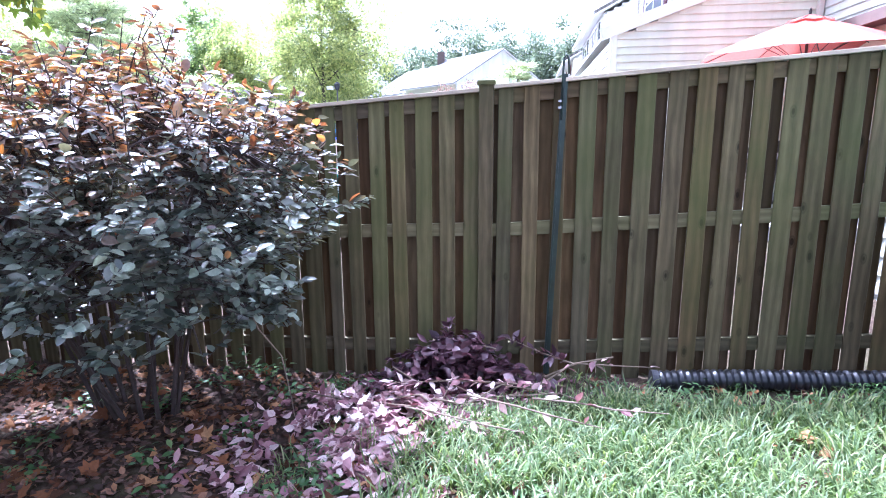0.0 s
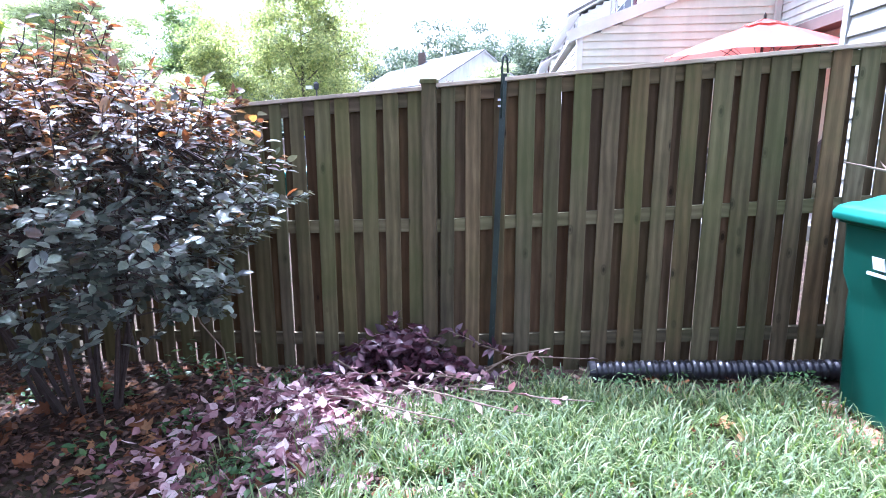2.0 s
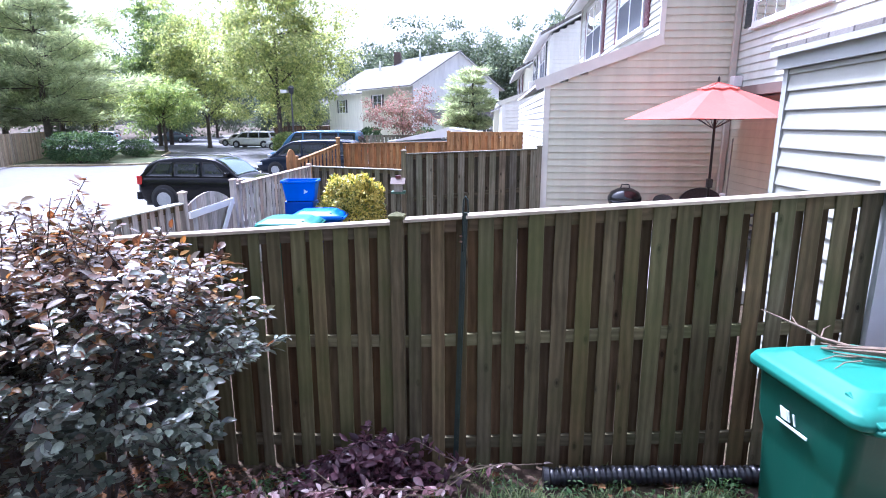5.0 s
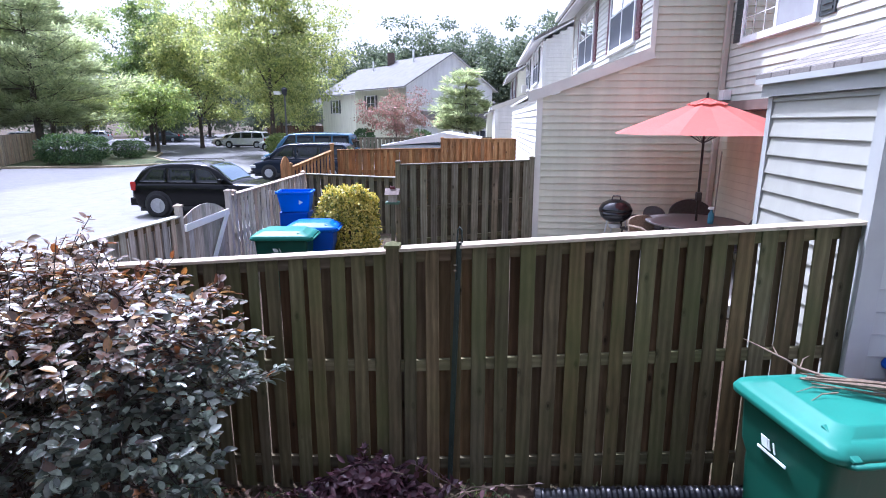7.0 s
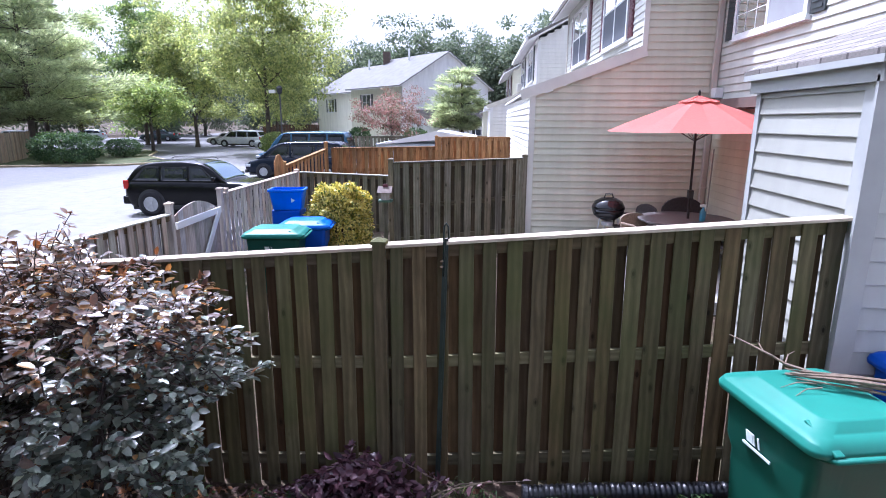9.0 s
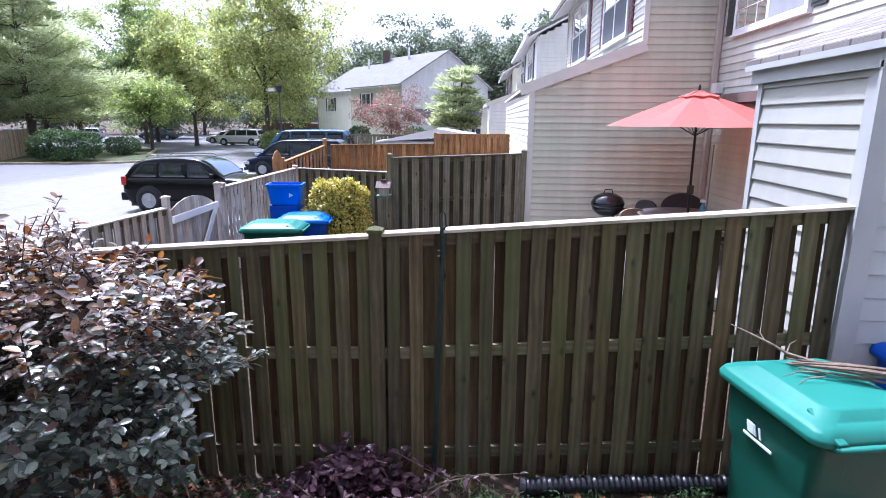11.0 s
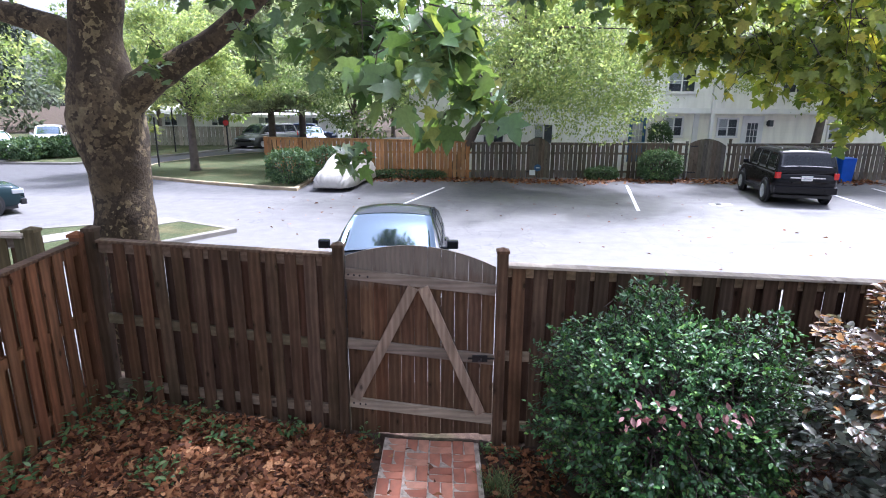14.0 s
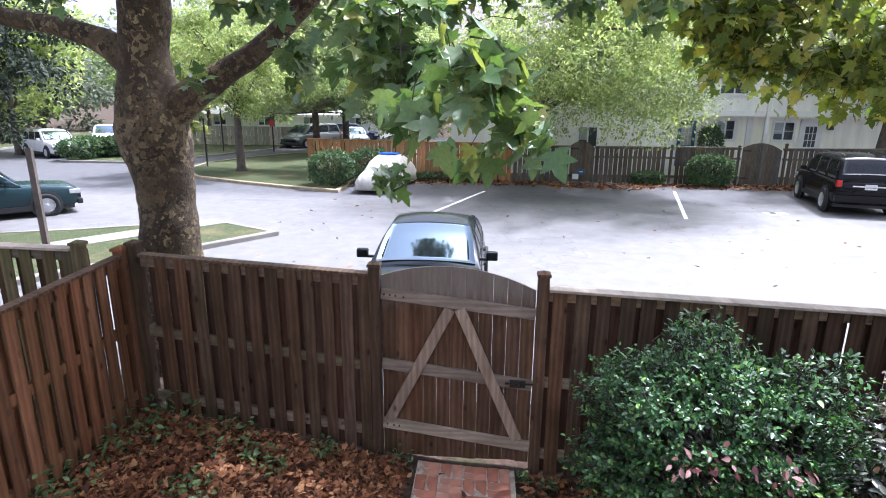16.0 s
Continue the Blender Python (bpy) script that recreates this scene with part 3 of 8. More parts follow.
M["screen"] = plain("dark insect screen", (0.07, 0.08, 0.095), 0.75, vary=0.1, scale=4)
M["brown_trim"] = plain("dark brown soffit", (0.12, 0.085, 0.07), 0.7, vary=0.15)
M["dark"] = plain("painted room shade", (0.1, 0.11, 0.12), 0.9, vary=0.1)
M["curtain"] = plain("pale blind", (0.5, 0.5, 0.5), 0.8, vary=0.1)
M["burgundy"] = plain("burgundy shutter paint", (0.11, 0.025, 0.035), 0.5, vary=0.12)
M["black_paint"] = plain("dark grey green shutter paint", (0.05, 0.06, 0.06), 0.5, vary=0.12)
M["blue_door"] = plain("blue door paint", (0.02, 0.09, 0.2), 0.45, vary=0.1)
mat, t, b = material("window glass", 0.03, 0, 0.6)
b.inputs["Transmission Weight"].default_value = 1.0
b.inputs["IOR"].default_value = 1.12
b.inputs["Base Color"].default_value = (0.85, 0.9, 0.92, 1)
M["glass"] = mat
mat, t, b = material("weathered roof shingles", 0.9, 0, 0.3)
vec = coords(t)
br = node(t, "ShaderNodeTexBrick", {"Vector": node(t, "ShaderNodeMapping", {"Vector": vec, "Rotation": (0, 0, math.pi / 2)}).outputs[0], "Scale": 1.0, "Mortar Size": 0.012, "Brick Width": 0.3, "Row Height": 0.14, "Color1": (0.15, 0.135, 0.12, 1), "Color2": (0.24, 0.22, 0.2, 1), "Mortar": (0.08, 0.07, 0.065, 1)})
grit = noise_tex(t, vec, 80, 3)
t.links.new(mixc(t, 0.3, br.outputs["Color"], ramp(t, grit, [(0.3, (0.3, 0.3, 0.3)), (0.7, (1.4, 1.4, 1.4))]), "MULTIPLY"), b.inputs["Base Color"])
bump(t, b, grit, 0.3, 0.006)
M["shingle"] = mat


def siding(parent, a, b, z0, top, mat, reveal=0.13, joined=False, skip=()):
    """Courses of lap siding on the wall from a to b (plan), outside to the right of that way. top: height, or a function of the distance along."""
    a, b = Vector((*a, 0)), Vector((*b, 0))
    d = (b - a).normalized()
    L = (b - a).length
    out = Vector((d.y, -d.x, 0))
    fn = top if callable(top) else (lambda s: top)
    zmax = max(fn(L * i / 40) for i in range(41))
    all_g, z = Geo(), z0
    while z < zmax - 0.02:
        zt = z + reveal
        ok = [L * i / 160 for i in range(161) if fn(L * i / 160) >= min(zt, zmax) - 0.03]
        if ok:
            spans = [(ok[0], ok[-1])]
            for s0, s1, q0, q1 in skip:
                if z + reveal * 0.5 > q0 and z + reveal * 0.5 < q1:
                    spans = [p for u, v in spans for p in ((u, min(v, s0)), (max(u, s1), v)) if p[1] - p[0] > 0.03]
            for u, v in spans:
                g = all_g if joined else Geo()
                p, q = a + d * u, a + d * v
                ring = [[k + out * o + Vector((0, 0, h)) for o, h in ((0, z), (0.022, z), (0.024, z + 0.007), (0.003, zt + 0.001), (0, zt + 0.001))] for k in (p, q)]
                g.loft([[tuple(w) for w in r] for r in ring])
                if not joined:
                    part("plank", g, M[mat], parent)
        z = zt
    if joined:
        part("siding", all_g, M[mat], parent)


def window(parent, at, across, w, h, shutters=None, trim="white_trim", bars=(2, 2), curtain=True, name="window", screen=""):
    """A window at its sill's left corner; across is the way along the wall, the outside to its right."""
    d = Vector((*across, 0)).normalized()
    out = Vector((d.y, -d.x, 0))
    m = Matrix((( d.x, out.x, 0, at[0]), (d.y, out.y, 0, at[1]), (0, 0, 1, at[2]), (0, 0, 0, 1)))

    def bx(x0, x1, y0, y1, z0, z1, g=None):
        g = g or Geo()
        return g.box((x0, y0, z0), (x1, y1, z1), m)

    # Dark sheet behind the glass: the room's shade put into its colour.
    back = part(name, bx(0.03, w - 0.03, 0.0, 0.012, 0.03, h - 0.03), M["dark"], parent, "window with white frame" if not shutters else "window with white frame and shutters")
    g = Geo()
    for x0, x1, z0, z1 in ((-0.06, 0.03, -0.05, h + 0.06), (w - 0.03, w + 0.06, -0.05, h + 0.06), (0.03, w - 0.03, -0.05, 0.03), (0.03, w - 0.03, h - 0.03, h + 0.06)):
        bx(x0, x1, -0.01, 0.06, z0, z1, g)
    part("window_frame", g, M[trim], back)
    if curtain and screen != "low":
        part("blind", bx(0.05, w * 0.48, 0.014, 0.02, h * 0.35, h - 0.04), M["curtain"], back)
    g = Geo()
    nx, nz = bars
    for i in range(1, nx):
        x = w * i / nx
        wide = 0.035 if i == nx / 2 else 0.012
        bx(x - wide, x + wide, 0.03, 0.05, 0.03, h - 0.03, g)
    for i in range(1, nz):
        z = h * i / nz
        bx(0.03, w - 0.03, 0.032, 0.046, z - 0.014, z + 0.014, g)
    if g.v:
        part("glazing_bar", g, M[trim], back)
    if screen == "low":
        # Each lower sash behind an insect screen, the upper one with its blind drawn.
        for i in range(nx):
            x0, x1 = w * i / nx + 0.05, w * (i + 1) / nx - 0.05
            part("insect_screen", bx(x0, x1, 0.043, 0.047, 0.04, h * 0.5), M["screen"], back)
            part("meeting_rail", bx(x0 - 0.02, x1 + 0.02, 0.036, 0.056, h * 0.5, h * 0.5 + 0.035), M[trim], back)
            part("blind", bx(x0, x1, 0.014, 0.02, h * 0.5, h - 0.04), M["curtain"], back)
    if screen == "half_right":
        part("insect_screen", bx(w * 0.5 + 0.04, w - 0.05, 0.043, 0.047, 0.04, h - 0.04), M["screen_grey"], back)
        q = Geo()
        for i in (1, 2):
            bx(w * i / 6 - 0.007, w * i / 6 + 0.007, 0.041, 0.046, 0.03, h - 0.03, q)
        for i in (1, 2, 3):
            bx(0.03, w * 0.5, 0.042, 0.047, h * i / 4 - 0.007, h * i / 4 + 0.007, q)
        part("muntin", q, M[trim], back)
    p = part("pane", bx(0.03, w - 0.03, 0.036, 0.04, 0.03, h - 0.03), M["glass"], back)
    p.visible_shadow = False
    g = Geo()
    bx(-0.1, w + 0.1, -0.01, 0.09, -0.085, -0.05, g)
    part("window_sill", g, M[trim], back)
    if shutters:
        for x0 in (-0.4, w + 0.08):
            g = bx(x0, x0 + 0.32, 0.0, 0.03, -0.02, h + 0.03)
            for i in range(int(h / 0.08)):
                bx(x0 + 0.04, x0 + 0.28, 0.03, 0.042, 0.03 + i * 0.08, 0.07 + i * 0.08, g)
            part("shutter", g, M[shutters], back)
    return back


def slab_roof(parent, a, b, c, d, thick=0.08, name="roof", mat="shingle", under="white_trim"):
    """A sloping roof sheet through four corners."""
    g = Geo()
    top = [Vector(p) for p in (a, b, c, d)]
    low = Geo()
    low.add([p - Vector((0, 0, thick)) for p in top] + [p - Vector((0, 0, thick + 0.05)) for p in top], [(0, 1, 2, 3), (7, 6, 5, 4), (0, 4, 5, 1), (1, 5, 6, 2), (2, 6, 7, 3), (3, 7, 4, 0)])
    part("soffit", low, M[under], parent)
    g.add([p for p in top] + [p - Vector((0, 0, thick)) for p in top], [(0, 1, 2, 3), (7, 6, 5, 4), (0, 4, 5, 1), (1, 5, 6, 2), (2, 6, 7, 3), (3, 7, 4, 0)])
    return part(name, g, M[mat], parent)


PATIO = 0.56
# Garden shed that ends the side fence.
shed = thing("garden_shed", "lean-to garden shed with white lap siding and grey trim", "shed")
g = Geo()
g.prism([(2.9, 3.06), (4.6, 3.06), (4.6, 4.66), (2.9, 4.66)], 0.0, [3.2, 3.92, 3.92, 3.2])
part("wall", g, M["grey_siding"], shed)
# One siding on both faces, coloured apart for the sunlit and shaded side.
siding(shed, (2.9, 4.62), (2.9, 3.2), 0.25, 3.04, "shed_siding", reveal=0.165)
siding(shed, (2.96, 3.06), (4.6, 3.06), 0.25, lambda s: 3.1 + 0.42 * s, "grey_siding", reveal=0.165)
for nm, box, mt in (
    ("corner_trim", ((2.868, 3.045, 0.2), (2.9, 3.2, 3.08)), "shed_trim"), ("corner_trim", ((2.83, 3.02, 0.2), (2.97, 3.045, 3.12)), "shed_trim"),
    ("corner_trim", ((2.868, 4.6, 0.2), (2.9, 4.68, 3.08)), "shed_trim"), ("frieze", ((2.876, 3.2, 3.035), (2.9, 4.6, 3.075)), "shed_trim"),
    ("fascia", ((2.83, 2.99, 3.08), (2.868, 4.74, 3.235)), "shed_trim")):
    part(nm, Geo().box(*box), M[mt], shed)
slab_roof(shed, (2.78, 2.94, 3.28), (4.62, 2.94, 4.02), (4.62, 4.78, 4.02), (2.78, 4.78, 3.28), 0.04, under="shed_trim")
part("rake_trim", Geo().bar((2.83, 2.985, 3.17), (4.6, 2.985, 3.88), 0.03, 0.14), M["shed_trim"], shed)

# The house of the yard beyond the fence: upper floor over a set-back ground floor.
house = thing("townhouse", "townhouse with white lap siding and an overhanging upper floor", "house")
# South of the shed the house is unseen, added to block the sky.
part("wall", Geo().box((4.62, -9, 0), (11, 10.04, 6.3)), M["grey_siding"], house)
siding(house, (4.62, 10.04), (4.62, 5.0), 3.2, 6.3, "lilac_siding", skip=((0.66, 2.77, 4.2, 5.5),))
siding(house, (4.62, 3.2), (4.62, -9), 0.2, 6.3, "white_siding", joined=True)
siding(house, (4.62, 10.04), (4.62, 5.05), PATIO, 3.0, "beige_siding")
part("soffit", Geo().box((4.35, 5.05, 3.05), (4.64, 10.04, 3.2)), M["brown_trim"], house)
window(house, (4.61, 9.36, 4.22), (0, -1), 2.07, 1.3, "black_paint", bars=(2, 1), screen="half_right")
slab_roof(house, (4.1, -9.4, 6.2), (7.8, -9.4, 8.3), (7.8, 10.3, 8.3), (4.1, 10.3, 6.2), 0.15)
part("gutter", Geo().box((4.0, -9.4, 6.1), (4.12, 10.3, 6.22)), M["white_trim"], house)
part("downpipe", Geo().box((4.5, 9.9, PATIO), (4.59, 10.0, 6.1)), M["pipe_beige"], house, bevel=0.012)
for z in (1.6, 3.3, 4.9):
    part("pipe_strap", Geo().box((4.495, 9.885, z), (4.6, 10.015, z + 0.03)), M["pipe_beige"], house)
part("wall_lamp", Geo().box((4.46, 9.62, 3.24), (4.6, 9.82, 3.42)), M["white_trim"], house, bevel=0.01)

# The next house: lean-to room below, windows with burgundy shutters above.
h1 = thing("townhouse", "townhouse with warm beige siding, sloping lean-to and burgundy shutters", "house")
part("wall", Geo().prism([(1.3, 10.06), (11, 10.06), (11, 19.3), (1.3, 19.3)], 0, [3.2, 3.2, 3.2, 3.2]), M["beige_siding"], h1)
part("gable", Geo().prism([(1.3, 10.06), (3.3, 10.06), (3.3, 10.3), (1.3, 10.3)], 3.2, [3.24, 4.02, 4.02, 3.24]), M["beige_siding"], h1)
part("upper_wall", Geo().box((3.3, 10.06, 3.2), (11, 19.3, 6.4)), M["beige_siding"], h1)


def lean_top(s):
    x = 1.28 + s
    return 3.3 + (x - 1.28) * 0.37 if x < 3.27 else 6.4


siding(h1, (1.28, 10.05), (4.62, 10.05), 0.3, lean_top, "beige_siding", reveal=0.127)
siding(h1, (1.28, 19.3), (1.28, 10.05), 0.3, 3.2, "white_siding", reveal=0.127, joined=True)
siding(h1, (3.28, 19.3), (3.28, 10.05), 4.15, 6.4, "lilac_siding", reveal=0.127)
part("corner_trim", Geo().box((3.24, 19.2, 4.15), (3.29, 19.34, 6.3)), M["pipe_beige"], h1)
part("corner_trim", Geo().box((1.25, 10.015, 0.3), (1.36, 10.05, 3.3)), M["trim"], h1)
part("corner_trim", Geo().box((1.25, 10.051, 0.3), (1.28, 10.14, 3.26)), M["trim"], h1)
part("corner_trim", Geo().box((3.24, 10.01, 4.05), (3.33, 10.05, 6.3)), M["trim"], h1)
part("rake_trim", Geo().bar((1.08, 10.01, 3.3), (3.32, 10.01, 4.09), 0.06, 0.19), M["trim"], h1)
slab_roof(h1, (1.2, 10.02, 3.44), (3.3, 10.02, 4.19), (3.3, 19.3, 4.19), (1.2, 19.3, 3.44), 0.03)
window(h1, (3.27, 13.45, 4.48), (0, -1), 2.2, 1.5, "burgundy", bars=(2, 1), screen="low")
window(h1, (3.27, 17.9, 4.5), (0, -1), 2.3, 1.5, "burgundy", bars=(2, 1), screen="low")
slab_roof(h1, (2.75, 9.8, 6.3), (7.5, 9.8, 8.6), (7.5, 19.7, 8.6), (2.75, 19.7, 6.3), 0.15)
part("gutter", Geo().box((2.65, 9.8, 6.2), (2.77, 19.7, 6.32)), M["white_trim"], h1)

# Farther houses of the same row.
h2 = thing("townhouse", "white townhouse with a lean-to farther along the row", "house")
part("wall", Geo().box((2.57, 22.02, 0), (11, 31, 5.9)), M["white_siding"], h2)
g = Geo()
g.add([(2.57, 22.02, 5.9), (11, 22.02, 5.9), (6.8, 22.02, 8.1), (2.57, 31, 5.9), (11, 31, 5.9), (6.8, 31, 8.1)], [(0, 1, 2), (4, 3, 5), (0, 2, 5, 3), (1, 4, 5, 2)])
part("gable", g, M["white_siding"], h2)
siding(h2, (2.55, 22.0), (6.8, 22.0), 3.9, lambda s: 5.95 + 0.52 * s, "white_siding", reveal=0.14, joined=True)
siding(h2, (2.55, 31), (2.55, 22.0), 4.2, 5.9, "white_siding", reveal=0.14, joined=True)
slab_roof(h2, (2.1, 21.7, 5.98), (6.8, 21.7, 8.4), (6.8, 31.3, 8.4), (2.1, 31.3, 5.98), 0.12)
part("gutter", Geo().box((2.02, 21.7, 5.84), (2.13, 31.3, 5.96)), M["white_trim"], h2)
window(h2, (2.54, 25.9, 4.5), (0, -1), 2.2, 1.35, "black_paint", bars=(2, 1), screen="low")
window(h2, (2.54, 30.2, 4.5), (0, -1), 2.0, 1.35, "black_paint", bars=(2, 1), screen="low")
part("lean_to", Geo().prism([(0.77, 22.02), (2.57, 22.02), (2.57, 31), (0.77, 31)], 0, [3.4, 4.05, 4.05, 3.4]), M["white_siding"], h2)
siding(h2, (0.75, 22.0), (2.57, 22.0), 0.6, lambda s: 3.4 + 0.36 * s, "white_siding", reveal=0.14, joined=True)
part("rake_trim", Geo().bar((0.6, 21.97, 3.38), (2.6, 21.97, 4.1), 0.05, 0.16), M["trim"], h2)
part("corner_trim", Geo().box((0.72, 21.96, 0.4), (0.84, 22.0, 3.42)), M["white_trim"], h2)
part("corner_trim", Geo().box((2.51, 21.96, 4.15), (2.62, 22.0, 5.9)), M["white_trim"], h2)
slab_roof(h2, (0.5, 21.95, 3.44), (2.6, 21.95, 4.2), (2.6, 31.2, 4.2), (0.5, 31.2, 3.44), 0.03)
part("window_unit", Geo().box((2.25, 29.4, 4.35), (2.55, 29.9, 4.75)), M["trim"], h2, bevel=0.02)
h3 = thing("townhouse", "distant beige townhouse of the same row", "house")
part("wall", Geo().box((2.3, 34, 0), (10, 43, 5.8)), M["beige_siding"], h3)
siding(h3, (2.28, 33.98), (6.0, 33.98), 3.9, lambda s: 5.8 + 0.5 * s, "beige_siding", reveal=0.15, joined=True)
slab_roof(h3, (1.7, 33.6, 5.75), (6.2, 33.6, 8.2), (6.2, 43.4, 8.2), (1.7, 43.4, 5.75), 0.14)
window(h3, (2.28, 37.6, 4.2), (0, -1), 1.7, 1.4, "burgundy", bars=(2, 1), screen="low")
window(h3, (2.28, 41.6, 4.2), (0, -1), 1.7, 1.4, "burgundy", bars=(2, 1), screen="low")
part("lean_to", Geo().prism([(0.5, 34.2), (2.3, 34.2), (2.3, 43), (0.5, 43)], 0, [3.4, 4.0, 4.0, 3.4]), M["beige_siding"], h3)
slab_roof(h3, (0.3, 34.0, 3.4), (2.4, 34.0, 4.15), (2.4, 43.2, 4.15), (0.3, 43.2, 3.4), 0.06)

# Two pale gabled houses, set askew beyond the shrubs: the nearer turns its white gable to the yards.
M["far_roof"] = plain("sun bleached grey shingles", (0.15, 0.147, 0.14), 0.9, vary=0.15, scale=1.5, bumps=0.3)


def gable_house(label, corner, turn, wide, long, eave, ridge, front_mat, gable_mat, lean_to):
    """Gable along local x (0 to wide), ridge along local y, standing with the near corner at the origin."""
    th = thing("house", label, "house", "far houses", m=pose(*corner, 0, 0, 0, turn))
    part("wall", Geo().box((0, 0, 0), (wide, long, eave)), M[front_mat], th)
    g = Geo()
    g.add([(0, -0.03, 0), (wide, -0.03, 0), (wide, -0.03, eave), (wide / 2, -0.03, ridge), (0, -0.03, eave), (0, 0.2, 0), (wide, 0.2, 0), (wide, 0.2, eave), (wide / 2, 0.2, ridge), (0, 0.2, eave)],
          [(0, 1, 2, 3, 4), (9, 8, 7, 6, 5), (0, 5, 6, 1), (1, 6, 7, 2), (2, 7, 8, 3), (3, 8, 9, 4), (4, 9, 5, 0)])
    part("gable", g, M[gable_mat], th)
    siding(th, (0, -0.03), (wide, -0.03), 0.3, lambda s: eave + (ridge - eave) * (1 - abs(2 * s / wide - 1)) - 0.05, gable_mat, reveal=0.2, joined=True)
    k = (ridge - eave) / (wide / 2)
    slab_roof(th, (-0.5, long + 0.3, eave - 0.5 * k + 0.12), (-0.5, -0.35, eave - 0.5 * k + 0.12), (wide / 2, -0.35, ridge + 0.12), (wide / 2, long + 0.3, ridge + 0.12), 0.1, mat="far_roof")
    slab_roof(th, (wide / 2, long + 0.3, ridge + 0.12), (wide / 2, -0.35, ridge + 0.12), (wide + 0.5, -0.35, eave - 0.5 * k + 0.12), (wide + 0.5, long + 0.3, eave - 0.5 * k + 0.12), 0.1, mat="far_roof")
    part("vent_pipe", Geo().tube([(wide * 0.42, long * 0.55, ridge - 1.0), (wide * 0.42, long * 0.55, ridge + 0.7)], 0.1, 8), M["white_trim"], th)
    window(th, (-0.02, long * 0.75, eave - 2.2), (0, -1), 1.6, 1.4, "black_paint", bars=(2, 2), curtain=False)
    if lean_to:
        window(th, (wide * 0.62, -0.06, eave - 2.0), (1, 0), 1.1, 1.3, "black_paint", bars=(2, 2), curtain=False)
        part("lean_to", Geo().prism([(wide * 0.18, -2.2), (wide, -2.2), (wide, 0), (wide * 0.18, 0)], 0, [2.7, 2.7, 3.7, 3.7]), M[gable_mat], th)
        slab_roof(th, (wide * 0.14, -2.5, 2.7), (wide + 0.2, -2.5, 2.7), (wide + 0.2, 0.0, 3.85), (wide * 0.14, 0.0, 3.85), 0.08, name="porch_roof")
        window(th, (wide * 0.66, -2.22, 0.9), (1, 0), 1.4, 1.2, "black_paint", bars=(2, 2), curtain=False)
    return th


gable_house("pale two-storey house with a white gable and grey roof", (-6.65, 50.0), 42, 10.4, 9.2, 6.1, 9.1, "beige_siding", "bright_siding", True)
gable_house("pale house with a grey roof joined on behind another", (-12.0, 58.7), 42, 10.4, 10.5, 6.0, 9.0, "cream_siding", "cream_siding", False)
solo("chimney", Geo().box((-9.9, 59.6, 5.0), (-9.2, 60.3, 9.9)), M["brown_trim"], "dark chimney rising between two far roofs", "chimney")

# Row of houses across the car park.
row = thing("townhouse_row", "cream townhouses with an overhanging white upper floor behind a fence", "house")
part("wall", Geo().box((-38, 7.9, 0), (-28.05, 22.5, 2.9)), M["cream_siding"], row)
part("upper_wall", Geo().box((-38, -2.5, 2.9), (-27.4, 22.5, 6.0)), M["bright_siding"], row)
part("lower_wall", Geo().box((-38, -2.5, 0), (-27.42, 7.9, 2.9)), M["bright_siding"], row)
siding(row, (-27.4, -2.5), (-27.4, 22.5), 3.05, 6.0, "bright_siding", reveal=0.15, joined=True)
siding(row, (-27.42, -2.5), (-27.42, 7.85), 0.3, 2.85, "bright_siding", reveal=0.15, joined=True)
siding(row, (-28.05, 7.9), (-28.05, 22.5), 0.3, 2.85, "cream_siding", reveal=0.15, joined=True)
part("band", Geo().box((-27.42, -2.5, 2.85), (-27.34, 22.5, 3.1)), M["white_trim"], row)
part("corner_trim", Geo().box((-27.44, 7.8, 0.3), (-27.36, 7.95, 2.85)), M["white_trim"], row)
part("party_trim", Geo().box((-28.05, 11.6, 0.3), (-27.95, 11.85, 2.85)), M["white_trim"], row)
slab_roof(row, (-26.8, 23, 5.9), (-26.8, -3, 5.9), (-33, -3, 8.6), (-33, 23, 8.6), 0.15)
part("downpipe", Geo().box((-27.4, 12.1, 0.3), (-27.25, 12.25, 6.0)), M["white_trim"], row)
for y in (9.9, 2.4, 15.4, 19.0):
    window(row, (-27.38, y, 3.85), (0, 1), 1.3, 1.05, None, bars=(2, 2))
for y, w, z, h in ((10.2, 0.85, 1.75, 0.9), (12.85, 0.95, 1.75, 0.85), (18.4, 1.0, 1.6, 0.9)):
    window(row, (-28.03, y, z), (0, 1), w, h, bars=(2, 2))
for y, w in ((1.1, 1.0), (3.6, 0.9)):
    window(row, (-27.4, y, 1.35), (0, 1), w, 0.95, bars=(2, 1))
part("window_shutter", Geo().box((-28.03, 11.15, 1.7), (-27.98, 11.5, 2.7)), M["cream_siding"], row)
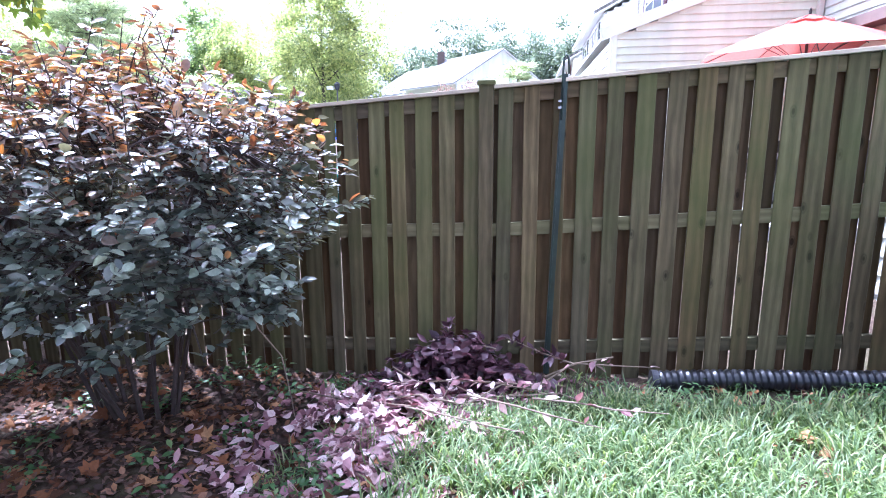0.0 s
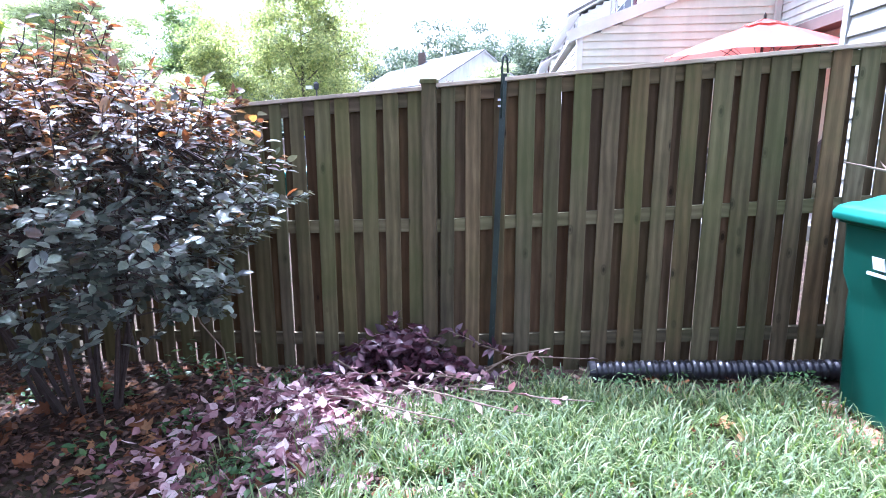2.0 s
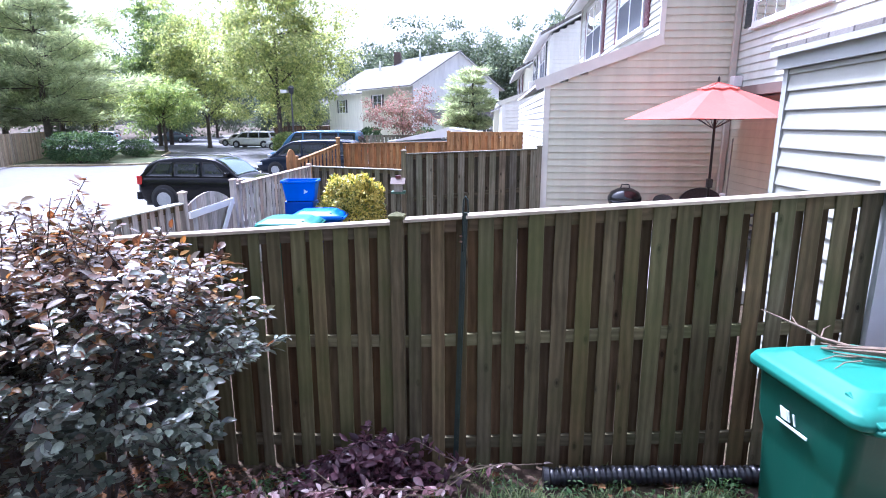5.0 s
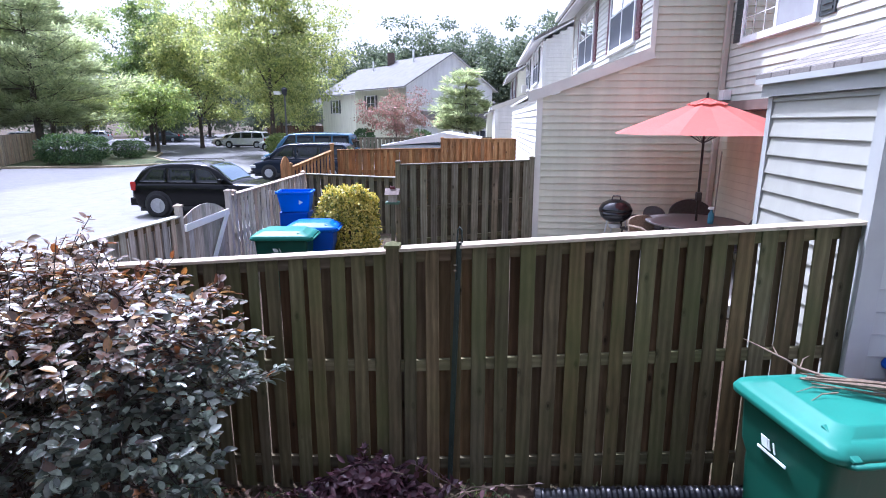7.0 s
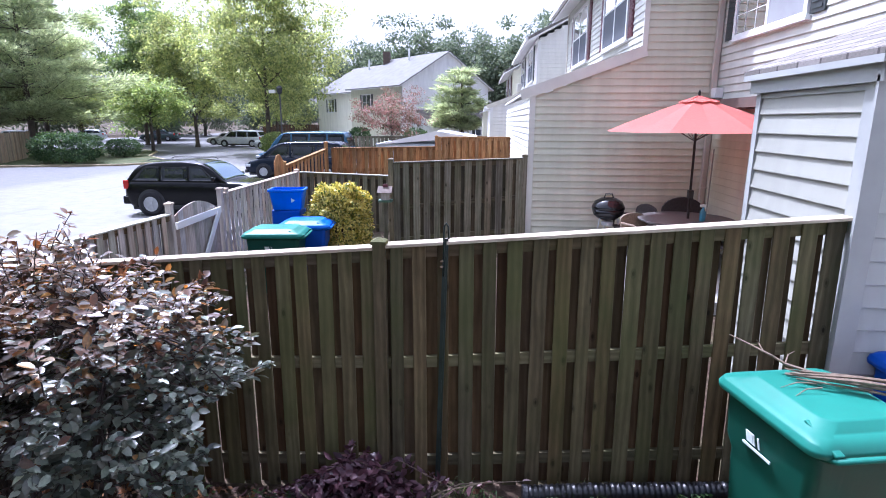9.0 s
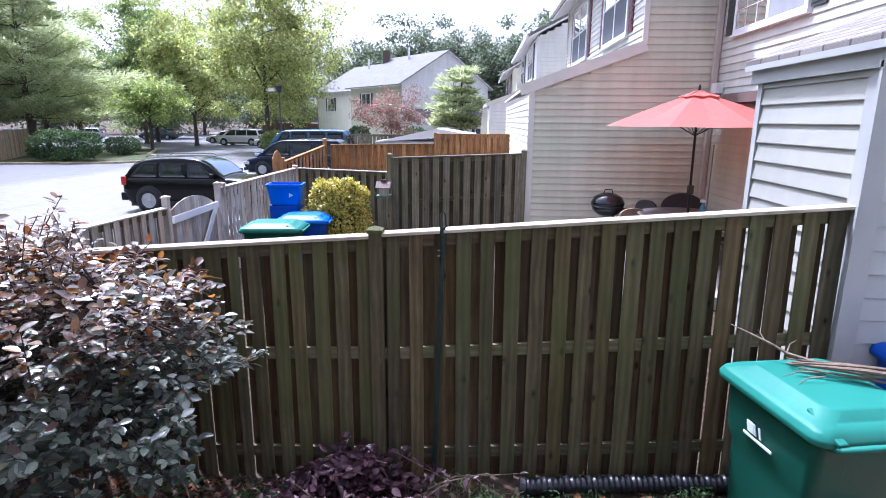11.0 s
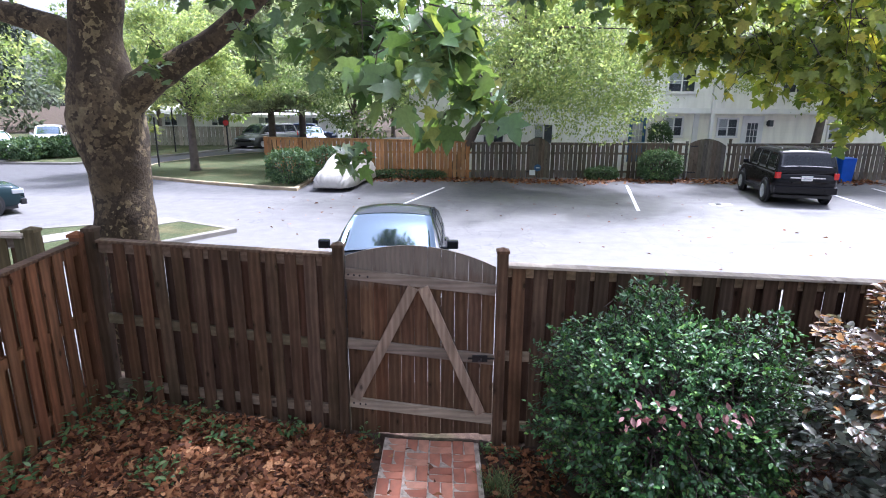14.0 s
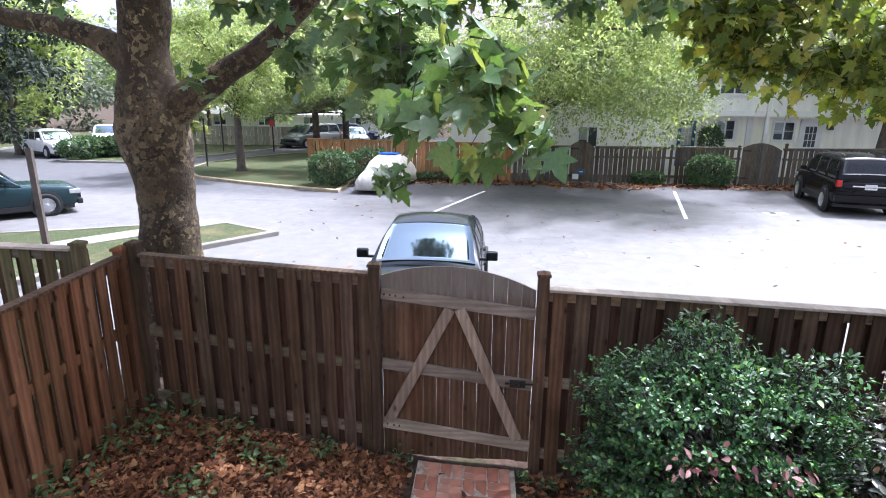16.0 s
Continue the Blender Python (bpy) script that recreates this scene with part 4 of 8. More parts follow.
for y, mt in ((8.42, "blue_door"), (14.15, "white_trim")):
    d = part("door", Geo().box((-28.05, y, 0.45), (-28.0, y + 0.85, 2.62)), M[mt], row, "panel door with a glazed upper half")
    g = Geo().box((-28.06, y - 0.1, 0.4), (-27.98, y, 2.7)).box((-28.06, y + 0.85, 0.4), (-27.98, y + 0.95, 2.7)).box((-28.06, y - 0.1, 2.62), (-27.98, y + 0.95, 2.74))
    part("door_frame", g, M["white_trim"], d)
    part("light", Geo().box((-28.0, y + 0.17, 1.45), (-27.99, y + 0.68, 2.4)), M["curtain"] if mt == "blue_door" else M["screen"], d)
    g = Geo()
    for i in range(1, 3):
        g.box((-27.99, y + 0.17 + i * 0.17 - 0.012, 1.45), (-27.975, y + 0.17 + i * 0.17 + 0.012, 2.4))
        g.box((-27.99, y + 0.17, 1.45 + i * 0.31 - 0.012), (-27.975, y + 0.68, 1.45 + i * 0.31 + 0.012))
    part("glazing_bar", g, M["white_trim"], d)
lamp = part("wall_lamp", Geo().box((-28.02, 15.25, 2.3), (-27.96, 15.4, 2.5)).bar((-27.98, 15.32, 2.5), (-27.8, 15.32, 2.55), 0.03, 0.03), M["black_paint"], row)
part("lantern", Geo().box((-27.88, 15.22, 2.25), (-27.68, 15.42, 2.55)), M["black_paint"], lamp, bevel=0.02)

# Long low building beyond the far lane, and the pale walls that close the view to the houses' backs.
M["pale_roof"] = plain("sun bleached pale roof", (0.6, 0.58, 0.55), 0.7, vary=0.15, scale=2)
far = thing("far_building", "long low pale building far behind a plank fence", "house")
part("wall", Geo().box((-62, -34, 0), (-54, -11, 2.3)), M["white_siding"], far)
for y in (-27.5, -23.0, -18.5, -14.0):
    window(far, (-53.97, y, 1.2), (0, 1), 1.2, 0.8, bars=(2, 1))
slab_roof(far, (-53.4, -10.5, 2.25), (-53.4, -34.5, 2.25), (-58, -34.5, 3.2), (-58, -10.5, 3.2), 0.15, mat="pale_roof")


# ---- fences beyond the yard ----
fence_run((-4.4, 3.4), (-4.4, 7.36), (1.5, 1.42), "grey board fence of the next yard beside the car park", "pale", period=0.2, width=0.12, rails=(0.2, 0.95), seed=21, lap=(0.09, 0.11), cap_mat="cap", rail_mat="fence_x", posts=(3.96,), post_tops=(1.6,), floor=lambda s: -0.25)
fence_run((-4.4, 9.05), (-4.4, 13.5), (1.52, 1.53), "pale grey board fence with its cap bleached by the sun", "pale", period=0.16, width=0.12, rails=(0.2, 0.95), seed=22, cap_mat="pale", rail_mat="pale", posts=(0.02, 0.22, 4.4), post_tops=(1.63, 1.6, 1.6), floor=lambda s: -0.25, both=False)
fence_run((-4.3, 13.3), (-1.45, 13.3), (1.54, 1.45), "low grey green board fence between two yards", "grey", period=0.2, width=0.12, rails=(0.2, 0.95), seed=23, cap_mat="cap", rail_mat="fence_x", floor=lambda s: -0.1)
fence_run((-1.4, 10.0), (1.25, 10.0), (2.04, 2.15), "grey weathered board-on-board fence joined to the house", "grey", period=0.2, width=0.13, rails=(0.35, 1.0), seed=24, cap_mat="grey", rail_mat="fence_x", posts=(0.0, 2.6), post_tops=(2.12, 2.22), floor=lambda s: 0.1 + 0.1 * s)
fence_run((-4.3, 16.5), (-1.0, 16.5), (2.0, 2.07), "new orange cedar fence two yards away", "cedar", period=0.2, width=0.12, rails=(0.4, 1.2), seed=25, cap_mat="cedar", rail_mat="cedar", floor=lambda s: 0.1)
fence_run((-1.0, 16.5), (1.7, 16.5), (2.36, 2.37), "taller new orange cedar fence two yards away", "cedar", period=0.19, width=0.12, rails=(0.4, 1.2), seed=26, cap_mat="cedar", rail_mat="cedar", floor=lambda s: 0.3, posts=(0.0,), post_tops=(2.4,))
fence_run((-5.0, 14.2), (-4.4, 16.5), (1.62, 2.0), "new cedar fence with a stepped cap by the vans", "cedar", period=0.19, width=0.12, rails=(0.4, 1.0), seed=27, cap_mat="cedar", rail_mat="cedar", floor=lambda s: -0.1, posts=(0.0, 2.3), post_tops=(1.75, 2.2))
fence_run((-7.5, 34), (6, 34), (1.9, 2.0), "far grey garden fence below the flowering shrub", "grey", period=0.24, width=0.2, rails=(0.4, 1.0), seed=28, cap_mat="grey", rail_mat="fence_x", floor=lambda s: 0.2, both=False)
fence_run((-24.5, 0.4), (-24.5, 2.85), (1.6, 1.6), "dark weathered board fence in front of the far houses", "far_fence", period=0.2, width=0.175, rails=(0.3, 1.1), seed=31, cap_mat="cap_y", rail_mat="fence_y", floor=lambda s: 0.0, both=False)
fence_run((-24.5, 3.9), (-24.5, 10.0), (1.6, 1.62), "dark weathered board fence in front of the far houses", "far_fence", period=0.2, width=0.175, rails=(0.3, 1.1), seed=32, cap_mat="cap_y", rail_mat="fence_y", floor=lambda s: 0.0, both=False, posts=(3.22, 6.0), post_tops=(1.7, 1.7))
fence_run((-24.5, 11.7), (-24.5, 22.5), (1.6, 1.7), "dark weathered board fence in front of the far houses", "far_fence", period=0.2, width=0.175, rails=(0.3, 1.1), seed=33, cap_mat="cap_y", rail_mat="fence_y", floor=lambda s: 0.0, both=False, posts=(0.1,), post_tops=(1.8,))
fence_run((-24.6, -8.8), (-24.5, 0.4), (1.75, 1.65), "orange brown board fence behind the covered car", "cedar", period=0.19, width=0.172, rails=(0.3, 1.1), seed=34, cap_mat="cedar", rail_mat="cedar", floor=lambda s: 0.0, both=False)
fence_run((-25.2, 23.6), (-33.0, 39.0), (2.0, 2.0), "tall brown plank fence beside the pine", "tan_fence", period=0.16, width=0.155, rails=(0.3, 1.2), seed=35, cap=False, rail_mat="gate", floor=lambda s: 0.05, both=False)
fence_run((-42.0, -25.6), (-42.6, -15.6), (1.55, 1.55), "long grey plank fence beyond the far lane", "pale", period=0.3, width=0.28, rails=(0.3, 1.2), seed=36, cap=False, rail_mat="pale", floor=lambda s: 0.1, both=False)
fence_run((-36, 92), (-18, 96), (2.2, 2.2), "far brown plank fence at the end of the car park", "gate", period=0.3, width=0.29, rails=(0.3, 1.2), seed=37, cap=False, rail_mat="gate", floor=lambda s: 0.1, both=False)


def plank_gate(a, b, z0, peak, label, mat, n=8, rise=0.16, dip=0.0):
    """A gate of upright planks with a bowed top, on two or three ledges and braces; front to the right of the way a to b."""
    a, b = Vector((*a, 0)), Vector((*b, 0))
    d, L = (b - a).normalized(), (b - a).length
    th = thing("gate", label, "gate", m=pose(a.x, a.y, 0, 0, 0, math.degrees(math.atan2(d.y, d.x))))
    w = L / n
    r = random.Random(n)

    def top(s):
        return peak - rise * ((s / L - 0.45) * 2) ** 2 - dip * (s / L - 0.45)

    for i in range(n):
        g = Geo()
        s0, s1 = i * w + 0.0012, (i + 1) * w - 0.0012
        g.prism([(s0, 0.04), (s1, 0.04), (s1, 0.058), (s0, 0.058)], z0 + r.uniform(-0.01, 0.01), [top(s0), top(s1), top(s1), top(s0)])
        part("plank", g, M[mat], th)
    return th, L


M["brace"] = wood("silvered brace wood", (0.12, 0.095, 0.075), (0.25, 0.21, 0.17), (0.4, 0.345, 0.29))
M["ledge"] = wood("silvered ledge wood", (0.12, 0.095, 0.075), (0.27, 0.225, 0.18), (0.42, 0.36, 0.3), along="X")
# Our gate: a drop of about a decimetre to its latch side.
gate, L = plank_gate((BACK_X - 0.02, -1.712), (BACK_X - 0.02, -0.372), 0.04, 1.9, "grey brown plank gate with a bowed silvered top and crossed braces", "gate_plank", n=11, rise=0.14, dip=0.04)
for z0, z1 in ((1.65, 1.5), (0.985, 0.825), (0.39, 0.21)):
    part("ledge", Geo().bar((0.0, 0.022, z0), (L, 0.022, z1), 0.034, 0.1), M["ledge"], gate, bevel=0.004)
part("brace", Geo().bar((0.06, 0.0, 0.43), (L * 0.45, 0.0, 1.53), 0.03, 0.095, up=(1, 0, 0.4)), M["brace"], gate, bevel=0.004)
part("brace", Geo().bar((L * 0.515, 0.0, 1.53), (L * 0.915, 0.0, 0.28), 0.03, 0.095, up=(1, 0, -0.4)), M["brace"], gate, bevel=0.004)
M["iron"] = plain("black iron", (0.025, 0.025, 0.027), 0.5, 0.6, vary=0.2)
part("latch", Geo().box((L - 0.2, -0.02, 0.82), (L - 0.06, 0.006, 0.88)).box((L - 0.24, -0.012, 0.842), (L + 0.06, -0.004, 0.858)).tube([(L - 0.12, -0.02, 0.85), (L - 0.12, -0.06, 0.85), (L - 0.15, -0.07, 0.85)], 0.007, 6), M["iron"], gate, "black iron latch")
for s, z in ((0.03, 1.645), (0.08, 1.64), (0.13, 1.635), (0.2, 1.625), (0.04, 0.385), (0.1, 0.375), (0.15, 0.37)):
    part("nail", Geo().lathe([(0.0, -0.003), (0.009, -0.002), (0.009, 0.004), (0.001, 0.005)], 8, pose(s, 0.0, z, 90, 0, 0)), M["iron"], gate)
gt, L2 = plank_gate((-4.4, 7.46), (-4.4, 8.98), -0.15, 1.49, "bleached plank gate with a bowed top and a white brace", "pale", n=10, rise=0.2)
part("ledge", Geo().bar((0.0, 0.0, 1.2), (L2, 0.0, 1.23), 0.034, 0.11), M["white_trim"], gt)
part("brace", Geo().bar((L2 * 0.3, -0.02, 0.1), (L2 - 0.12, -0.02, 1.2), 0.03, 0.1, up=(1, 0, 0)), M["white_trim"], gt)
for y0, y1, pk in ((2.86, 3.89, 1.8), (10.05, 11.65, 1.8)):
    gg, _ = plank_gate((-24.5, y0), (-24.5, y1), 0.05, pk, "dark weathered plank gate with a rounded top", "far_fence", n=8, rise=0.25)
    part("hinge", Geo().box((0.0, 0.02, 1.45), (0.35, 0.04, 1.5)), M["iron"], gg)
    part("hinge", Geo().box((0.0, 0.02, 0.3), (0.35, 0.04, 0.35)), M["iron"], gg)
plank_gate((-4.95, 13.4), (-4.95, 14.15), 0.0, 1.95, "cedar gate with a rounded top", "cedar", n=6, rise=0.25)
tool = thing("tool_shed", "low pale blue garden shed with a white edged roof", "shed")
part("wall", Geo().prism([(-3.9, 22), (-0.1, 22), (-0.1, 25.5), (-3.9, 25.5)], 0.2, 1.92), plain("pale blue paint", (0.45, 0.53, 0.58), 0.6), tool)
g = Geo()
g.add([(-3.95, 21.9, 1.88), (-1.4, 21.9, 2.44), (0.2, 21.9, 2.2), (-3.95, 25.6, 1.88), (-1.4, 25.6, 2.44), (0.2, 25.6, 2.2)], [(0, 1, 4, 3), (1, 2, 5, 4), (2, 1, 0), (3, 4, 5)])
part("roof", g, M["white_trim"], tool)


# ---- vehicles ----
def paint_mat(name, color, rough=0.16, metal=0.0):
    mat, t, b = material(name, rough, metal, 0.2)
    b.inputs["Coat Weight"].default_value = 0.05
    b.inputs["Coat Roughness"].default_value = 0.06
    n = noise_tex(t, coords(t), 3.0, 5)
    t.links.new(ramp(t, n, [(0.3, tuple(c * 0.85 for c in color)), (0.7, color)]), b.inputs["Base Color"])
    r = node(t, "ShaderNodeMapRange", {"Value": n, "To Min": rough - 0.06, "To Max": rough + 0.12})
    t.links.new(r.outputs[0], b.inputs["Roughness"])
    return mat


M["car_glass"] = plain("tinted car glass", (0.012, 0.015, 0.017), 0.03, vary=0.05, bumps=0, spec=0.5)
M["screen_glass"] = plain("windscreen tinted sky blue", (0.012, 0.015, 0.017), 0.01, vary=0.05, bumps=0, spec=0.9)
# IOR is raised and the sky's blue put into the reflection tint.
M["screen_glass"].node_tree.nodes["Principled BSDF"].inputs["IOR"].default_value = 2.3
M["screen_glass"].node_tree.nodes["Principled BSDF"].inputs["Specular Tint"].default_value = (0.62, 0.82, 1.0, 1.0)
M["tyre"] = plain("black tyre rubber", (0.02, 0.02, 0.021), 0.85, vary=0.15)
M["alloy"] = plain("silver alloy", (0.5, 0.51, 0.52), 0.35, 0.1, vary=0.08)
M["tail"] = plain("red lamp lens", (0.45, 0.02, 0.015), 0.15, vary=0.05, bumps=0)
M["head"] = plain("clear lamp lens", (0.6, 0.63, 0.66), 0.1, 0.3, vary=0.05, bumps=0)
M["black_plastic"] = plain("black plastic trim", (0.022, 0.022, 0.024), 0.55, vary=0.15)
M["chrome"] = plain("chrome", (0.7, 0.7, 0.72), 0.12, 1.0, vary=0.05, bumps=0)
M["plate"] = plain("number plate white", (0.7, 0.7, 0.68), 0.4, vary=0.05)
M["navy"] = plain("dark lettering", (0.03, 0.05, 0.12), 0.5)

wheel_meshes = {}


def wheel(parent, x, y, r, side):
    """A tyre with its rim and spokes; side: +1 left, -1 right."""
    key = round(r, 3)
    if key not in wheel_meshes:
        ty = Geo().lathe([(r * 0.62, -0.1), (r * 0.9, -0.105), (r * 0.985, -0.085), (r, -0.05), (r, 0.05), (r * 0.985, 0.085), (r * 0.9, 0.105), (r * 0.62, 0.1), (r * 0.62, -0.1)], 28, caps=False)
        rim = Geo().lathe([(r * 0.62, 0.06), (r * 0.66, 0.1), (r * 0.6, 0.1), (r * 0.56, 0.05), (r * 0.16, 0.06), (0.001, 0.06)], 28)
        for k in range(5):
            a = 2 * math.pi * k / 5
            c, s = math.cos(a), math.sin(a)
            rim.bar((c * r * 0.1, s * r * 0.1, 0.085), (c * r * 0.58, s * r * 0.58, 0.082), r * 0.16, 0.02)
        rim.lathe([(r * 0.16, 0.04), (r * 0.16, 0.1), (r * 0.08, 0.112), (0.001, 0.112)], 16)
        wheel_meshes[key] = (ty.mesh("tyre", M["tyre"], True), rim.mesh("rim", M["alloy"]))
    ob = part("wheel", Geo().lathe([(r * 0.55, -0.06), (r * 0.55, 0.03)], 20), M["black_plastic"], parent, m=pose(x, y, r, 0, 0, 0) @ pose(0, 0, 0, -90 * side, 0, 0))
    part("tyre", wheel_meshes[key][0], None, ob)
    part("rim", wheel_meshes[key][1], None, ob)


def car(name, label, place, yaw, color, L=4.5, W=1.8, H=1.65, belt=0.98, hood=0.95, nose=0.75, cabin=(0.22, 0.36, 0.86, 0.98), base=None, wheels=(0.19, 0.81), r=0.34,
        tail_z=(0.8, 1.05), clear=0.22, roof_in=0.18, bars=3, trunk=None, rails=False, rough=0.16, group="", drop=0.0, crown=1.0):
    """A car with its nose along +x. cabin: fractions of the length from the nose: screen foot, roof front, roof back, rear screen foot."""
    th = thing(name, label, "car", group, m=pose(*place, 0, 0, yaw))
    X = lambda f: L / 2 - f * L
    w = W / 2
    pm = color if not isinstance(color, tuple) else paint_mat(name + " paint", color, rough)
    trunk = trunk or belt
    def eased(fs, rows, width=4):
        """Values along the car, rounded at the bends."""
        v = np.interp(fs, *zip(*rows))
        pad = np.concatenate([np.full(width, v[0]), v, np.full(width, v[-1])])
        return np.convolve(pad, np.ones(2 * width + 1) / (2 * width + 1), "valid")

    stations = [(0.0, nose - 0.14, 0.78), (0.012, nose - 0.02, 0.88), (0.05, nose + (hood - nose) * 0.45, 0.965), (0.14, hood - 0.03, 1.0), (cabin[0], hood, 1.0), (cabin[0] + 0.06, belt, 1.0), (0.5, belt + 0.01, 1.0), (0.78, belt + 0.01, 1.0), (min(cabin[3], 0.95), trunk if cabin[3] < 0.93 else belt, 1.0), (0.985, trunk - 0.03, 0.95), (1.0, trunk - 0.12, 0.86)]
    fs = np.concatenate([np.linspace(0, 0.05, 6), np.linspace(0.07, 0.93, 34), np.linspace(0.95, 1, 6)])
    tops, wides = eased(fs, [q[:2] for q in stations], 1), eased(fs, [(q[0], q[2]) for q in stations], 1)
    rings = []
    for f, zt, k in zip(fs, tops, wides):
        ww, x = w * k, X(f)
        zb = clear + 0.12 * (1 - smooth(0.0, 0.06, f)) + 0.12 * smooth(0.93, 1.0, f)
        half = [(0.0, zb), (ww * 0.8, zb), (ww * 0.93, zb + 0.04), (ww * 0.985, zb + 0.14), (ww, zb + 0.3), (ww * 0.998, (zb + zt + 0.1) / 2), (ww * 0.99, zt - 0.2), (ww * 0.975, zt - 0.1), (ww * 0.945, zt - 0.035), (ww * 0.87, zt), (ww * 0.5, zt + 0.018), (0.0, zt + 0.024)]
        rings.append([(x, y, z) for y, z in half] + [(x, -y, z) for y, z in half[-2:0:-1]])
    body = part("body", Geo().loft(rings), pm, th, smooth=True)
    # Cabin: one curved shell with the panes lying on it.
    f0, f1, f2, f3 = cabin
    wb, wr = w * 0.94, w - roof_in
    low = belt - 0.02
    ends = (hood if f0 < 0.3 else belt) - 0.02, low if f3 > 0.93 else trunk - 0.02
    prof = [(f0, ends[0]), (f0 * 0.4 + f1 * 0.6, low + (H - low) * 0.68), (f1, H - 0.05), (f1 * 0.7 + f2 * 0.3, H), (f1 * 0.3 + f2 * 0.7, H - drop * 0.4), (f2, H - 0.04 - drop), (f2 * 0.45 + f3 * 0.55, low + (H - low) * 0.6), (f3, ends[1])]
    cf = np.linspace(f0, f3, 60)
    cz = eased(cf, prof, 2)
    cz[0], cz[-1] = ends

    def side_y(z):
        k = min(1.0, max(0.0, (z - low) / (H - low)))
        return wb + (wr - wb) * k + 0.022 * math.sin(math.pi * k)

    rings = []
    for f, z in zip(cf, cz):
        x, rnd = X(f), min(0.07 * crown, max(0.0, z - low) * 0.4)
        zs = z - rnd
        half = [(wb, low - 0.03)] + [(side_y(low + (zs - low) * q), low + (zs - low) * q) for q in (0.02, 0.3, 0.6, 0.85, 1.0)]
        e = side_y(zs)
        half += [(e - 0.012, z - rnd * 0.55), (e - 0.04, z - rnd * 0.2), (e * 0.86, z), (e * 0.45, z + 0.026 * crown), (0, z + 0.036 * crown)]
        rings.append([(x, y, q) for y, q in half] + [(x, -y, q) for y, q in half[-2::-1]])
    part("roof", Geo().loft(rings), pm, th, smooth=True)

    def sheet(name, at, inward, nu, nv, mat="car_glass"):
        """A curved pane 12 mm thick over a grid of points."""
        g = Geo()
        rows = [[Vector(at(i / nu, j / nv)) for j in range(nv + 1)] for i in range(nu + 1)]
        g.v = [tuple(q) for r_ in rows for q in r_] + [tuple(q + Vector(inward)) for r_ in rows for q in r_]
        m, k = nv + 1, (nu + 1) * (nv + 1)
        g.f = [(i * m + j, (i + 1) * m + j, (i + 1) * m + j + 1, i * m + j + 1) for i in range(nu) for j in range(nv)]
        rim = [i * m for i in range(nu)] + [nu * m + j for j in range(nv)] + [i * m + nv for i in range(nu, 0, -1)] + [j for j in range(nv, 0, -1)]
        g.f += [(rim[i], rim[(i + 1) % len(rim)], rim[(i + 1) % len(rim)] + k, rim[i] + k) for i in range(len(rim))]
        part(name, g, M[mat], th, smooth=True)

    zl, zh = belt + 0.03, H - 0.12
    fa = lambda z: f0 + (f1 - f0) * (z - ends[0]) / (H - 0.03 - ends[0])
    fb = lambda z: f3 + (f2 - f3) * (z - ends[1]) / (H - 0.04 - ends[1])
    mixed = lambda lo, hi, q: lo + (hi - lo) * q
    for s in (1, -1):
        for i in range(bars):
            lo0, lo1, hi0, hi1 = fa(zl) + 0.05, fb(zl) - 0.035, fa(zh) + 0.025, fb(zh) - 0.025
            q0, q1 = i / bars + (0.012 if i else 0), (i + 1) / bars - (0.012 if i < bars - 1 else 0)
            b0, b1 = mixed(lo0, lo1, q0), mixed(lo0, lo1, q1)
            t0, t1 = hi0 if i == 0 else b0, hi1 if i == bars - 1 else b1

            def at(u, v, b0=b0, b1=b1, t0=t0, t1=t1, s=s):
                z = mixed(zl, min(zh, H - 0.12 - drop * 0.6 * (0 if b1 < 0.6 else 1)), v)
                return (X(mixed(mixed(b0, b1, u), mixed(t0, t1, u), v)), s * (side_y(z) + 0.005), z)

            sheet("side_window", at, (0, -0.012 * s, 0), 6, 5)
        for f in (0.45, 0.66):
            part("door_handle", Geo().bar((X(f), s * (w + 0.004), belt - 0.13), (X(f + 0.035), s * (w + 0.004), belt - 0.13), 0.03, 0.03), pm, body)
        mx = X(fa(zl) + 0.05)
        mirror = Geo().box((mx - 0.06, s * (w + 0.02) if s > 0 else -(w + 0.2), belt + 0.02), (mx + 0.05, s * (w + 0.2) if s > 0 else -(w + 0.02), belt + 0.16))
        mirror.box((mx - 0.03, s * (w - 0.08) if s > 0 else -(w + 0.05), belt + 0.01), (mx + 0.02, s * (w + 0.05) if s > 0 else -(w - 0.08), belt + 0.06))
        part("side_mirror", mirror, pm, th, bevel=0.045)
        part("sill_trim", Geo().box((X(wheels[1]) + r + 0.03, s * (w - 0.03) if s > 0 else -(w + 0.008), clear), (X(wheels[0]) - r - 0.03, s * (w + 0.008) if s > 0 else -(w - 0.03), clear + 0.12)), M["black_plastic"], th)
        for f in wheels:
            arch = Geo()
            arch.lathe([(0.001, -0.02), (r + 0.07, -0.02), (r + 0.07, 0.004), (r + 0.03, 0.008), (0.001, 0.008)], 28, pose(X(f), s * w, r + 0.01, -90 * s, 0, 0))
            part("wheel_arch", arch, M["black_plastic"], th)
            wheel(th, X(f), s * (w - 0.035), r, s)
        # Lamps at the corners.
        part("head_lamp", Geo().box((L / 2 - 0.3, s * w * 0.62 if s > 0 else -w * 0.98, nose - 0.16), (L / 2 - 0.02, s * w * 0.98 if s > 0 else -w * 0.62, nose - 0.03)), M["head"], th, bevel=0.02)
        part("tail_lamp", Geo().box((-L / 2 - 0.004, s * w * 0.81 if s > 0 else -w * 0.965, tail_z[0]), (-L / 2 + 0.16, s * w * 0.965 if s > 0 else -w * 0.81, tail_z[1])), M["tail"], th, bevel=0.015)

